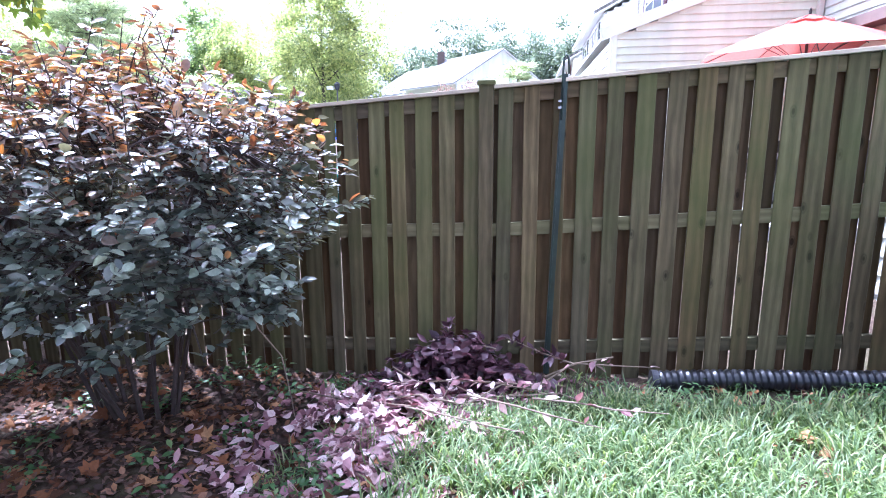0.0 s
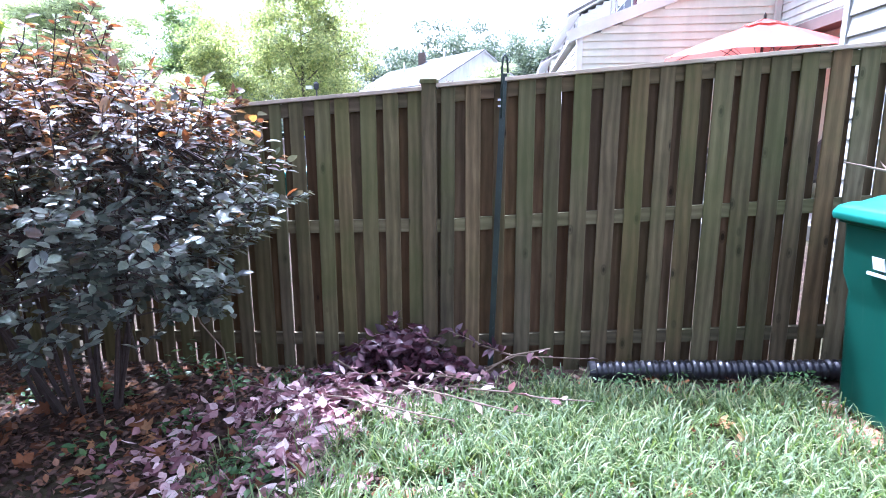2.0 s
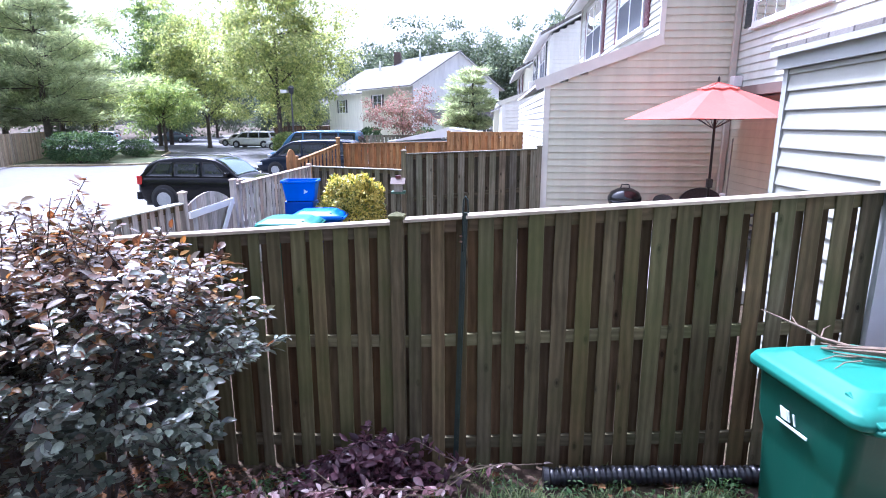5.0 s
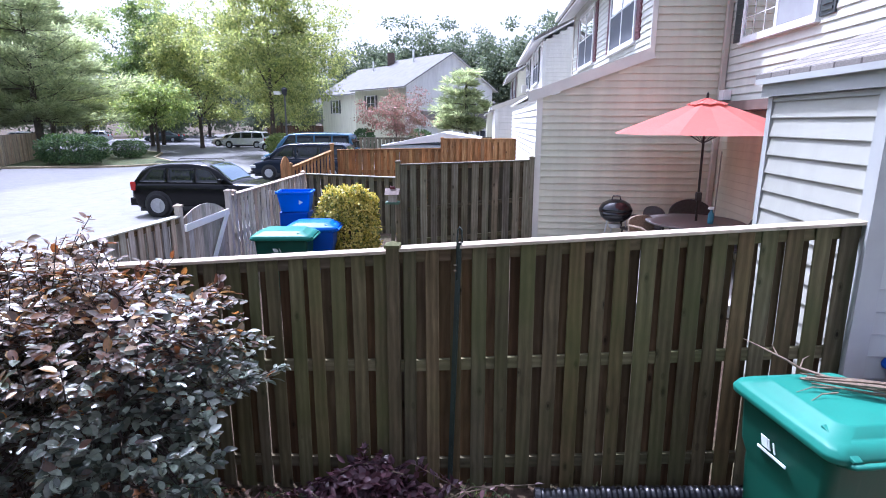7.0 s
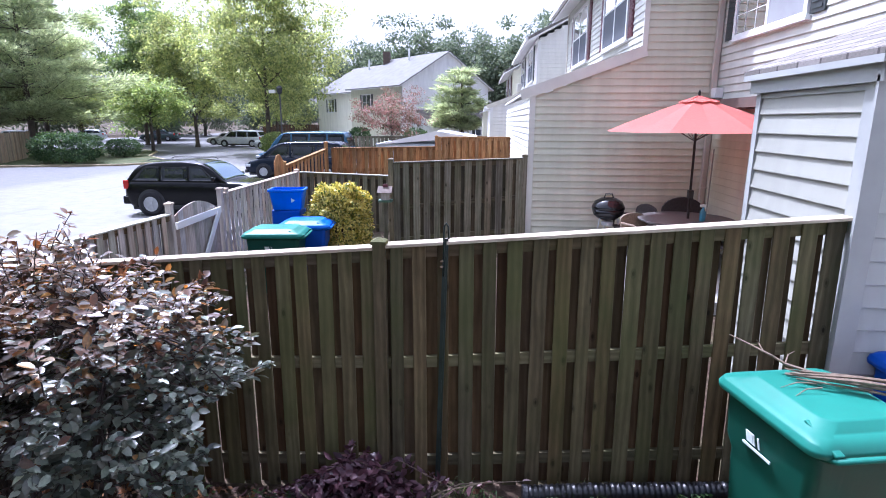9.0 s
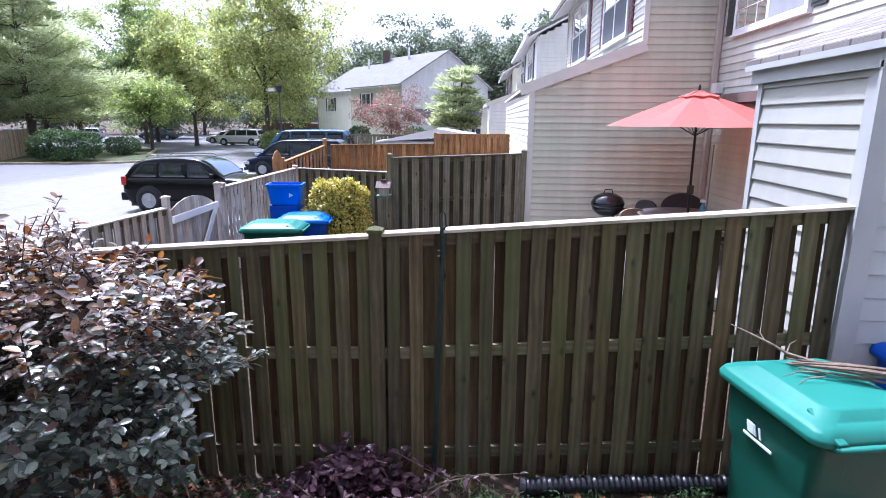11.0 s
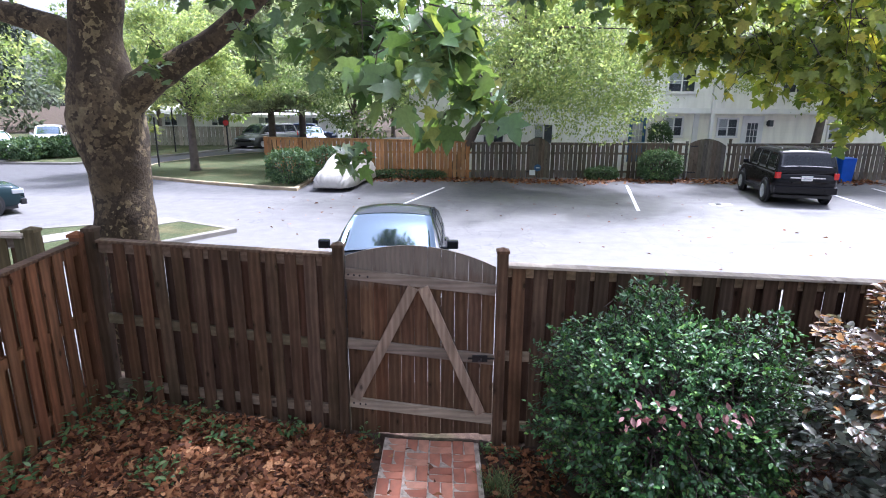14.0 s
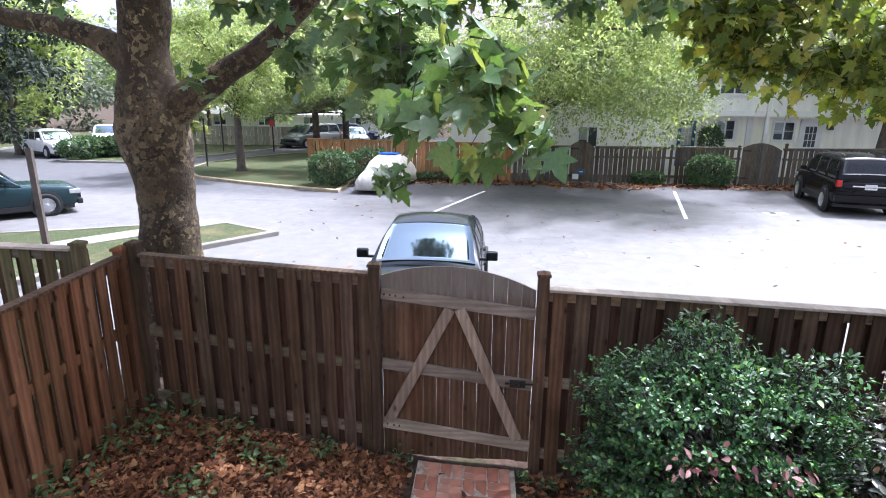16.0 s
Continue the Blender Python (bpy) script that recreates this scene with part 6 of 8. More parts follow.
def shrub(name, label, base, centre, rad, seed, twigs, per, size, mats, split, stems, stem_mat, low=0.25, shape=LEAF, faces=LEAF_F, droop=0.2, stem_r=0.02, fill=0.45, level=1.0):
    """A near shrub: stems from the ground, twigs to an uneven shell, leaves in tufts along the twig ends."""
    r = np.random.default_rng(seed)
    th = thing(name, label, "shrub")
    centre, rad, base = np.array(centre, float), np.array(rad, float), np.array(base, float)
    u = r.normal(size=(twigs, 3))
    u /= np.linalg.norm(u, axis=1, keepdims=True)
    keep = u[:, 2] > -0.85
    u = u[keep]
    n = len(u)
    lump = np.array([1 + 0.4 * noise.noise((p[0] * 2.1 + seed, p[1] * 2.1, p[2] * 2.1)) for p in u])
    k = (fill + (1 - fill) * r.random(n) ** 0.5) * lump
    tips = centre + u * rad * k[:, None]
    ground = np.array([yard_z(p[0], p[1]) for p in tips])
    tips[:, 2] = np.maximum(tips[:, 2], ground + low * (0.5 + r.random(n)))
    away = u * np.array([1, 1, 0.6]) + np.array([0, 0, 0.35]) + r.normal(size=u.shape) * 0.3
    away /= np.linalg.norm(away, axis=1, keepdims=True)
    ln = 0.16 + 0.2 * r.random(n)
    g = Geo()
    forks = []
    for i in range(stems):
        a = 2 * math.pi * i / stems + r.uniform(-0.3, 0.3)
        e = centre + np.array([math.cos(a) * rad[0] * 0.5, math.sin(a) * rad[1] * 0.5, rad[2] * r.uniform(-0.2, 0.45)])
        b = base + np.array([math.cos(a) * 0.2 * rad[0], math.sin(a) * 0.12, -0.05])
        m = (b + e) / 2 + r.normal(size=3) * 0.08
        g.tube([tuple(b), tuple(m), tuple(e)], [stem_r * 1.3, stem_r, stem_r * 0.5], 6)
        forks += [m * 0.6 + e * 0.4, e]
    forks = np.array(forks)
    for i in range(n):
        j = np.argmin(np.linalg.norm(forks - tips[i], axis=1) + r.random(len(forks)) * 0.3)
        s = tips[i] - away[i] * ln[i]
        if i % 2 == 0:
            g.tube([tuple(forks[j]), tuple((forks[j] + s) / 2 + r.normal(size=3) * 0.04), tuple(s), tuple(tips[i])], [0.008, 0.006, 0.004, 0.002], 4, False)
        else:
            g.tube([tuple(s), tuple(tips[i])], [0.004, 0.002], 4, False)
    tagged(part("stem", g, M[stem_mat], th), kind="stuff")
    f = r.random((n, per)) ** 0.7
    pts = tips[:, None] - away[:, None] * (ln[:, None] * (1 - f))[..., None] + r.normal(size=(n, per, 3)) * 0.012
    spin = r.normal(size=(n, per, 3))
    spin -= (spin * away[:, None]).sum(-1, keepdims=True) * away[:, None]
    spin /= np.linalg.norm(spin, axis=-1, keepdims=True)
    ahead = (spin + away[:, None] * (0.25 + 0.6 * f[..., None]) - np.array([0, 0, droop])).reshape(-1, 3) * np.array([1, 1, level])
    nrm = (away[:, None] * 0.6 + np.array([0, 0, 1.0]) + r.normal(size=(n, per, 3)) * 0.28).reshape(-1, 3)
    pts = pts.reshape(-1, 3)
    sz = size * (0.55 + 0.65 * r.random(len(pts)))
    fr = frames_of(ahead, nrm)
    which = split(np.repeat(tips, per, axis=0), r)
    for i, m in enumerate(mats):
        sel = which == i
        if sel.any():
            part("leaves", swarm("leaves", shape, faces, pts[sel], fr[sel], sz[sel], M[m]), None, th)
    return th


def purple_split(p, r):
    h = (p[:, 2] - 1.4) / 0.6 + r.normal(size=len(p)) * 0.35
    return np.where(h > 0.34, 1, 0)


shrub("purple_shrub", "large shrub with glossy purple green leaves and bronze tips", (-2.5, 2.3, 0.0), (-2.42, 2.2, 1.3), (1.27, 0.95, 0.87), 11, 1150, 14, 0.074, ("purple", "bronze"), purple_split, 15, "dark_twig", level=0.35, droop=0.05, low=0.55, stem_r=0.011, shape=OVAL, faces=OVAL_F)
shrub("holly_shrub", "dense dark green holly shrub with small glossy leaves", (-3.6, 0.8, 0.0), (-3.55, 0.84, 0.92), (0.85, 0.98, 0.82), 12, 2300, 15, 0.044, ("holly",), lambda p, r: np.zeros(len(p)), 9, "dark_twig", low=0.1, droop=0.0, stem_r=0.015, fill=0.6, shape=OVAL, faces=OVAL_F)

# Trees round the car park and beyond.
tree((-17.5, 46, 0), 16.5, 6.6, 1, "lime", label="broad maple with yellow green leaves by the lamp", count=42000, size=0.33, clumps=130, bole=0.22, base=0.2)
tree((-30, 58, 0), 15, 6, 2, "lime", label="yellow green tree beyond the car park", count=26000, size=0.36, clumps=100, bole=0.22, base=0.18)
tree((-24, 66, 0), 13, 6.0, 3, "lime", label="yellow green tree beyond the car park", count=22000, size=0.38, bole=0.2, base=0.18)
tree((-38, 62, 0), 18, 6.0, 4, "deep", label="tall dark tree beyond the car park", count=18000, size=0.45, bole=0.25, base=0.1)
tree((-37, 50, 0), 7.0, 4.2, 5, "lime", label="low spreading tree beside the pine", count=16000, size=0.3, bole=0.2, base=0.32)
tree((-29, 48, 0), 6.5, 3.6, 55, "oak", label="low spreading tree over the hedge", count=12000, size=0.3, bole=0.15, base=0.35)
pine((-33.8, 40.2, 0), 15.5, 8.0, 6, 60000)
pine((-38.5, 41.5, 0), 12.5, 6.5, 106, 30000)
pine((-42, 52, 0), 17, 6, 7, 26000)
pine((-39, 66, 0), 18, 4.6, 8, 16000)
tree((-27.8, -5.2, 0), 9.5, 3.8, 141, "deep", label="dark tree behind the orange fence", count=15000, size=0.25, bole=0.15, base=0.12)
for i, (x, y, h) in enumerate(((-75, 96, 12), (-62, 108, 13), (-8, 118, 13), (-90, 80, 12), (-46, 122, 13), (-84, -50, 13), (-86, -24, 13), (-84, 4, 13), (-62, -52, 13), (-46, -58, 12), (-30, -56, 12))):
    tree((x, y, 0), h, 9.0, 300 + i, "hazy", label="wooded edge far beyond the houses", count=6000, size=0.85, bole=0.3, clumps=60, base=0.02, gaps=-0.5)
pine((-1.2, 46, 0), 7.2, 2.8, 9, 12000, label="rounded young pine near the far house", bare=0.3)
for i, (x, y, h, rr) in enumerate(((-11, 84, 17, 6.5), (-4, 88, 17.5, 6.5), (-18, 90, 16, 6.5), (4, 80, 16, 6), (9, 74, 17, 6.5), (13, 60, 16, 6), (-48, 80, 15, 6), (-58, 70, 14, 6), (-34, 102, 14, 8), (-50, 100, 15, 8), (-66, 60, 14, 7), (-22, 108, 13, 8))):
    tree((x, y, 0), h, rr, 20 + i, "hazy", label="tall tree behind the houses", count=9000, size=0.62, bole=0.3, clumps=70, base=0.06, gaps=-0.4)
tree((-6.2, 41.0, 0.1), 5.2, 2.7, 40, "pinkbush", name="flowering_tree", label="crape myrtle with orange pink blossom", count=7000, size=0.2, bole=0.07, base=0.22, clumps=60)
tree((-25.2, -0.6, 0), 9.5, 6.4, 41, "oak", label="leaning tree at the far fence with light green leaves", count=85000, size=0.17, clumps=190, bole=0.24, base=0.24, lean=(2.4, 4.0), flat=0.6)
tree((-25.4, 16.0, 0), 9.5, 5.6, 42, "oak", label="tree behind the parked four-wheel drive car", count=56000, size=0.175, clumps=150, bole=0.2, base=0.36, flat=0.6, lean=(0.5, 0.5))
tree((-25.9, -12.5, 0.1), 8.0, 3.4, 43, "oak", label="small tree on the kerbed lawn", count=24000, size=0.18, bole=0.2, base=0.3)
pine((-38.6, -10.5, 0.1), 14, 6.0, 44, 36000, bare=0.2)
pine((-36.6, -12.0, 0.1), 13, 5.6, 45, 30000, bare=0.2)
tree((-12.2, -13.2, 0.1), 6.5, 2.3, 46, "dusky", label="dense dark small-leaved tree by the signpost", count=18000, size=0.17, bole=0.08, base=0.33, clumps=60, flat=1.0)
for i, (x, y, h, rr, m) in enumerate(((-33, -30, 11, 5.5, "oak"), (-42, -40, 13, 6, "oak"), (-52, -30, 12, 6, "deep"), (-60, -20, 12, 6, "oak"), (-58, -6, 12, 6, "oak"), (-48, -2, 10, 5, "oak"), (-30, -40, 12, 6, "oak"), (-36, -21.5, 6.5, 3.0, "lime"), (-43.5, -17.6, 11, 4.5, "oak"), (-50, -26, 12, 5.5, "deep"), (-70, -34, 14, 8, "deep"), (-72, -10, 14, 8, "oak"), (-44, 6, 12, 6, "oak"), (-42, 22, 13, 6, "deep"), (-41, 34, 12, 5, "deep"))):
    tree((x, y, 0), h, rr, 60 + i, m, label="leafy tree across the lane", count=7500, size=0.56, bole=0.22, clumps=70, base=0.2)

hedge((-26.0, 33.4, 0.1), (2.35, 1.5, 1.0), 70, "privet", "clipped rounded hedge on the kerbed island", count=9000, size=0.13)
hedge((-26.5, 40, 0.1), (1.2, 1.2, 0.7), 71, "privet", "small clipped shrub on the kerbed island", count=3500, size=0.12)
hedge((-15.6, 43.5, 0.0), (1.7, 1.4, 1.0), 72, "oak", "pale green shrubs round the foot of the lamp", count=6000, size=0.14)
hedge((-21.7, -6.9, 0.1), (0.95, 1.0, 0.7), 73, "privet", "rounded variegated shrub on the kerbed lawn", count=5000, size=0.1)
hedge((-23.2, -5.7, 0.1), (0.95, 0.9, 0.7), 74, "privet", "rounded dark shrub beside the covered car", count=4500, size=0.1)
hedge((-23.9, 8.55, 0.0), (0.55, 1.05, 0.7), 75, "privet", "clipped evergreen shrub against the far fence", count=4500, size=0.09)
hedge((-24.1, 6.1, 0.0), (0.3, 0.8, 0.3), 76, "privet", "low ivy at the foot of the far fence", count=2000, size=0.09)
hedge((-24.1, -2.5, 0.0), (0.3, 2.0, 0.2), 77, "privet", "low ivy along the orange fence", count=2500, size=0.09)
hedge((-26.8, 9.55, 0.3), (0.5, 0.62, 1.12), 78, "privet", "tall clipped evergreen shrub by the blue door", count=4500, size=0.09)
hedge((-25.3, 22.0, 0.0), (1.0, 2.8, 0.9), 79, "privet", "dark shrubs beside the parking bay", count=6000, size=0.13)
hedge((-2.3, 9.5, -0.1), (0.64, 0.46, 0.92), 80, "yellow", "yellow variegated shrub in the next yard", count=21000, size=0.06)
hedge((-9.6, 45.5, 0.1), (1.0, 1.0, 1.15), 81, "privet", "dark green shrub by the far house", count=2500, size=0.16)
hedge((-5.0, 46.5, 0.1), (1.2, 1.0, 1.1), 82, "privet", "dark green shrub by the far house", count=2500, size=0.16)
for x, y in ((-30.8, -23.9), (-32.6, -23.0)):
    hedge((x, y, 0.1), (1.8, 1.2, 0.6), 83, "privet", "dark clipped hedge across the lane", count=3000, size=0.18)

# The plane tree at the corner of the yard: burred bole, two great limbs, hanging boughs.
mat, t, b = material("flaking plane tree bark", 0.9, 0, 0.3)
vec = coords(t)
n1, n2, n3 = noise_tex(t, vec, 7, 4), noise_tex(t, vec, 30, 4), noise_tex(t, vec, 1.4, 3)
flake = node(t, "ShaderNodeTexVoronoi", {"Vector": node(t, "ShaderNodeVectorMath", {0: coords(t, "Object", (1, 1, 0.6)), 1: node(t, "ShaderNodeTexNoise", {"Vector": vec, "Scale": 9.0, "Detail": 3.0}).outputs["Color"]}, op="ADD").outputs[0], "Scale": 5.0})
patch = node(t, "ShaderNodeSeparateColor", {"Color": flake.outputs["Color"]}).outputs[0]
col = ramp(t, patch, [(0.0, (0.03, 0.022, 0.013)), (0.5, (0.066, 0.049, 0.028)), (0.72, (0.115, 0.086, 0.047)), (0.86, (0.18, 0.14, 0.074)), (0.97, (0.25, 0.205, 0.11))])
col = mixc(t, 0.5, col, ramp(t, n2, [(0.3, (0.45, 0.45, 0.45)), (0.7, (1.35, 1.35, 1.35))]), "MULTIPLY")
col = mixc(t, ramp(t, n3, [(0.45, (0, 0, 0)), (0.7, (0.7, 0.7, 0.7))]), col, mixc(t, n2, (0.026, 0.02, 0.012), (0.076, 0.056, 0.035)))
t.links.new(col, b.inputs["Base Color"])
bump(t, b, node(t, "ShaderNodeMath", {0: patch, 1: n2}, op="ADD").outputs[0], 0.8, 0.02)
M["plane_bark"] = mat
plane = thing("plane_tree", "old plane tree with a thick burred trunk and flaking bark", "tree")


def bole(path, n=22, seed=0, rough=0.05):
    """A lumpy limb through (x, y, z, rx) rows."""
    rings = []
    for i, (x, y, z, rad) in enumerate(path):
        a, b = Vector(path[max(i - 1, 0)][:3]), Vector(path[min(i + 1, len(path) - 1)][:3])
        d = (b - a).normalized()
        s = d.cross(Vector((1, 0, 0))).normalized()
        f = s.cross(d)
        ring = []
        for k in range(n):
            ang = 2 * math.pi * k / n
            v = s * math.cos(ang) + f * math.sin(ang)
            q = Vector((x, y, z)) + v * rad
            lump = 1 + rough * 2 * noise.noise(q * 3.1 + Vector((seed, 0, 0))) + rough * noise.noise(q * 9 + Vector((seed, 3, 0)))
            ring.append(tuple(Vector((x, y, z)) + v * rad * lump))
        rings.append(ring)
    return rings


def fine_path(rows, step=0.08):
    out = []
    for i in range(len(rows) - 1):
        p0, p1, p2, p3 = (np.array(rows[min(max(j, 0), len(rows) - 1)], float) for j in (i - 1, i, i + 1, i + 2))
        n = max(2, int(np.linalg.norm(p2[:3] - p1[:3]) / step))
        for k in range(n):
            s = k / n
            out.append(tuple(0.5 * ((2 * p1) + (-p0 + p2) * s + (2 * p0 - 5 * p1 + 4 * p2 - p3) * s * s + (-p0 + 3 * p1 - 3 * p2 + p3) * s ** 3)))
    return out + [tuple(rows[-1])]


g = Geo()
g.loft(bole(fine_path([(-6.25, -4.62, -0.15, 0.5), (-6.22, -4.6, 0.4, 0.38), (-6.2, -4.59, 1.5, 0.33), (-6.2, -4.58, 2.2, 0.32), (-6.2, -4.60, 2.55, 0.36), (-6.2, -4.64, 2.85, 0.41), (-6.2, -4.63, 3.15, 0.385), (-6.2, -4.64, 3.4, 0.33), (-6.2, -4.66, 3.65, 0.28), (-6.2, -4.63, 3.95, 0.265), (-6.2, -4.57, 4.3, 0.265), (-6.2, -4.55, 4.8, 0.25), (-6.3, -4.5, 6.5, 0.19), (-6.2, -4.3, 9.5, 0.07)]), seed=1, rough=0.06))
part("trunk", g, M["plane_bark"], plane, smooth=True)
GREAT_BRANCHES = [
    [(-6.2, -4.66, 3.5, 0.19), (-6.2, -4.99, 3.83, 0.155), (-6.2, -5.42, 4.0, 0.12), (-6.2, -5.8, 4.08, 0.105), (-6.2, -6.19, 4.14, 0.1), (-6.1, -7.0, 4.3, 0.08), (-6.0, -8.2, 4.7, 0.05)],
    [(-6.2, -4.5, 3.05, 0.24), (-6.2, -4.14, 3.32, 0.18), (-6.2, -3.89, 3.47, 0.16), (-6.2, -3.65, 3.61, 0.14), (-6.2, -3.38, 3.77, 0.125), (-6.2, -3.04, 4.04, 0.115), (-6.18, -2.81, 4.26, 0.11), (-6.0, -2.4, 4.6, 0.1), (-5.6, -1.6, 5.1, 0.08), (-5.2, 0.5, 5.7, 0.05), (-5.0, 2.6, 5.9, 0.025)],
    # Unseen branch, added to carry the boughs mirrored in the windscreen.
    [(-6.3, -4.5, 5.6, 0.1), (-7.4, -3.8, 6.2, 0.07), (-9.4, -2.4, 6.7, 0.03)],
    [(-6.2, -4.4, 4.9, 0.13), (-5.4, -3.6, 5.5, 0.09), (-4.2, -2.4, 5.7, 0.06), (-3.0, -1.2, 5.4, 0.03)],
    [(-5.9, -2.2, 4.75, 0.06), (-5.7, 0.2, 5.0, 0.045), (-5.4, 2.4, 5.2, 0.03), (-5.0, 4.0, 4.7, 0.015)],
]
for i, limb in enumerate(GREAT_BRANCHES):
    g = Geo()
    g.loft(bole(fine_path(limb), n=14, seed=5 + i, rough=0.06))
    part("branch", g, M["plane_bark"], plane, smooth=True)
# Each bough: centre, radii, leaves, leaf size.
NEAR_BOUGHS = [
    ((-2.3, -0.95, 3.28), (0.3, 0.36, 0.2), 120, 0.135),
    ((-2.65, -0.72, 3.08), (0.25, 0.28, 0.22), 70, 0.13),
    ((-3.1, -1.3, 3.5), (0.4, 0.5, 0.35), 220, 0.135),
    ((-3.9, -1.5, 2.62), (0.12, 0.16, 0.18), 16, 0.13),
    ((-4.0, -1.65, 3.75), (0.45, 0.4, 0.4), 130, 0.13),
    ((-5.4, -3.7, 3.5), (0.15, 0.15, 0.2), 12, 0.17),
    ((-4.6, -2.45, 3.45), (0.3, 0.22, 0.4), 48, 0.15),
    ((-4.7, -2.75, 3.95), (0.3, 0.4, 0.2), 36, 0.15),
    ((-4.9, -4.7, 4.15), (0.3, 0.5, 0.16), 30, 0.15),
    ((-4.6, -1.2, 4.15), (0.8, 0.9, 0.4), 480, 0.120),
    ((-4.8, 0.2, 4.25), (0.8, 0.9, 0.42), 495, 0.120),
]
LOW_BOUGHS = [
    ((-5.0, 1.25, 3.72), (0.5, 0.45, 0.32), 260, 0.115),
    ((-5.0, 1.75, 3.5), (0.5, 0.4, 0.32), 260, 0.115),
    ((-4.9, 1.5, 4.1), (0.8, 0.8, 0.5), 540, 0.120),
    ((-4.6, 2.4, 3.65), (0.5, 0.55, 0.65), 495, 0.112),
    ((-5.2, 3.1, 3.6), (0.55, 0.55, 0.75), 630, 0.112),
    ((-5.0, 3.0, 3.15), (0.5, 0.5, 0.45), 330, 0.115),
    ((-5.0, 2.3, 3.5), (0.5, 0.5, 0.4), 260, 0.115),
    ((-5.2, 3.8, 3.3), (0.5, 0.5, 0.8), 720, 0.112),
    ((-4.75, 4.15, 3.2), (0.4, 0.4, 0.7), 450, 0.112),
    ((-5.6, 2.6, 4.6), (1.0, 1.4, 0.7), 1050, 0.128),
    ((-5.0, 1.0, 3.95), (0.5, 0.5, 0.32), 300, 0.118),
]
# Most hang above view, added to shade the side fence and leaf bed.
HIGH_BOUGHS = [
    ((-3.2, -3.5, 7.2), (2.2, 1.8, 0.6), 2400, 0.22),
    ((-4.9, -1.6, 6.7), (1.6, 1.2, 0.5), 1800, 0.2),
    ((-5.6, 0.6, 5.4), (1.3, 1.6, 0.6), 450, 0.136),
    ((-5.4, -2.2, 5.0), (1.2, 1.4, 0.5), 630, 0.136),
    ((-6.5, -6.0, 5.3), (1.4, 1.8, 0.8), 500, 0.18),
    ((-3.0, -2.1, 6.1), (2.2, 1.3, 0.5), 2200, 0.19),
    # These two are unseen, added for the hatchback's windscreen to mirror.
    ((-9.7, -2.1, 6.6), (1.1, 0.8, 0.6), 1500, 0.19),
    ((-9.3, -1.3, 6.4), (0.9, 0.8, 0.4), 600, 0.19),
    ((-5.5, -1.7, 5.7), (1.2, 0.9, 0.5), 1700, 0.16),
    ((-6.6, -4.6, 7.5), (2.6, 2.6, 1.5), 1500, 0.2),
    ((-5.6, -1.9, 6.8), (2.2, 1.5, 1.0), 1700, 0.2),
]
pts, ah, nr, sz, old = [], [], [], [], []
g = Geo()
r = np.random.default_rng(31)
for c, rad, n, s in NEAR_BOUGHS + LOW_BOUGHS + HIGH_BOUGHS:
    yellow = (c, rad, n, s) in LOW_BOUGHS
    c, rad = np.array(c), np.array(rad)
    shoots = max(3, n // 11)
    u = r.normal(size=(shoots, 3))
    u /= np.linalg.norm(u, axis=1, keepdims=True)
    e = c + u * rad * (0.35 + 0.65 * r.random((shoots, 1)) ** 0.6)
    root = c + np.array([0, 0, rad[2] * 0.7])
    for q in e:
        start = c + (q - c) * 0.3 + r.normal(size=3) * rad * 0.3 + np.array([0, 0, rad[2] * 0.35])
        mid = (start + q) / 2 + np.array([0, 0, 0.05])
        g.tube([tuple(start), tuple(mid), tuple(q)], [0.005, 0.004, 0.002], 4, False)
    each = n // shoots + 1
    f = r.random((shoots, each, 1))
    p = e[:, None] + (root - e)[:, None] * (0.5 * f ** 1.5) + r.normal(size=(shoots, each, 3)) * 0.055 * (s / 0.15)
    d = r.normal(size=p.shape) * 0.7 + (e - root)[:, None] * 0.6 + np.array([0, 0, -0.55])
    m = r.normal(size=p.shape) * 0.45 + np.array([0.25, 0, 1.0])
    pts.append(p.reshape(-1, 3)), ah.append(d.reshape(-1, 3)), nr.append(m.reshape(-1, 3)), sz.append(s * (0.6 + 0.6 * r.random(shoots * each)))
    old.append(np.full(shoots * each, yellow))
tagged(part("twig", g, M["dark_twig"], plane), kind="stuff")
pts, ah, nr, sz = np.concatenate(pts), np.concatenate(ah), np.concatenate(nr), np.concatenate(sz)
old = np.concatenate(old)
# The low boughs, flagged old, take the sunlit leaf copy.
for sel, mt in ((~old, "plane"), (old, "plane_lit")):
    part("crown", swarm("crown", LOBED, LOBED_F, pts[sel], frames_of(ah[sel], nr[sel]), sz[sel], M[mt]), None, plane)


# ---- things in the yard ----
# Brick path to the gate: courses of two bricks lengthways and one across, each brick a piece.
mat, t, b = material("worn red brick", 0.85, 0, 0.3)
vec = coords(t)
rnd = t.nodes.new("ShaderNodeObjectInfo").outputs["Random"]
n1, n2 = noise_tex(t, vec, 7, 5), noise_tex(t, vec, 60, 3)
c = ramp(t, rnd, [(0.0, (0.29, 0.105, 0.065)), (0.5, (0.42, 0.17, 0.105)), (1.0, (0.5, 0.26, 0.175))])
c = mixc(t, ramp(t, n1, [(0.4, (0, 0, 0)), (0.75, (0.6, 0.6, 0.6))]), c, (0.13, 0.09, 0.065))
t.links.new(c, b.inputs["Base Color"])
bump(t, b, n2, 0.5, 0.004)
M["brick"] = mat


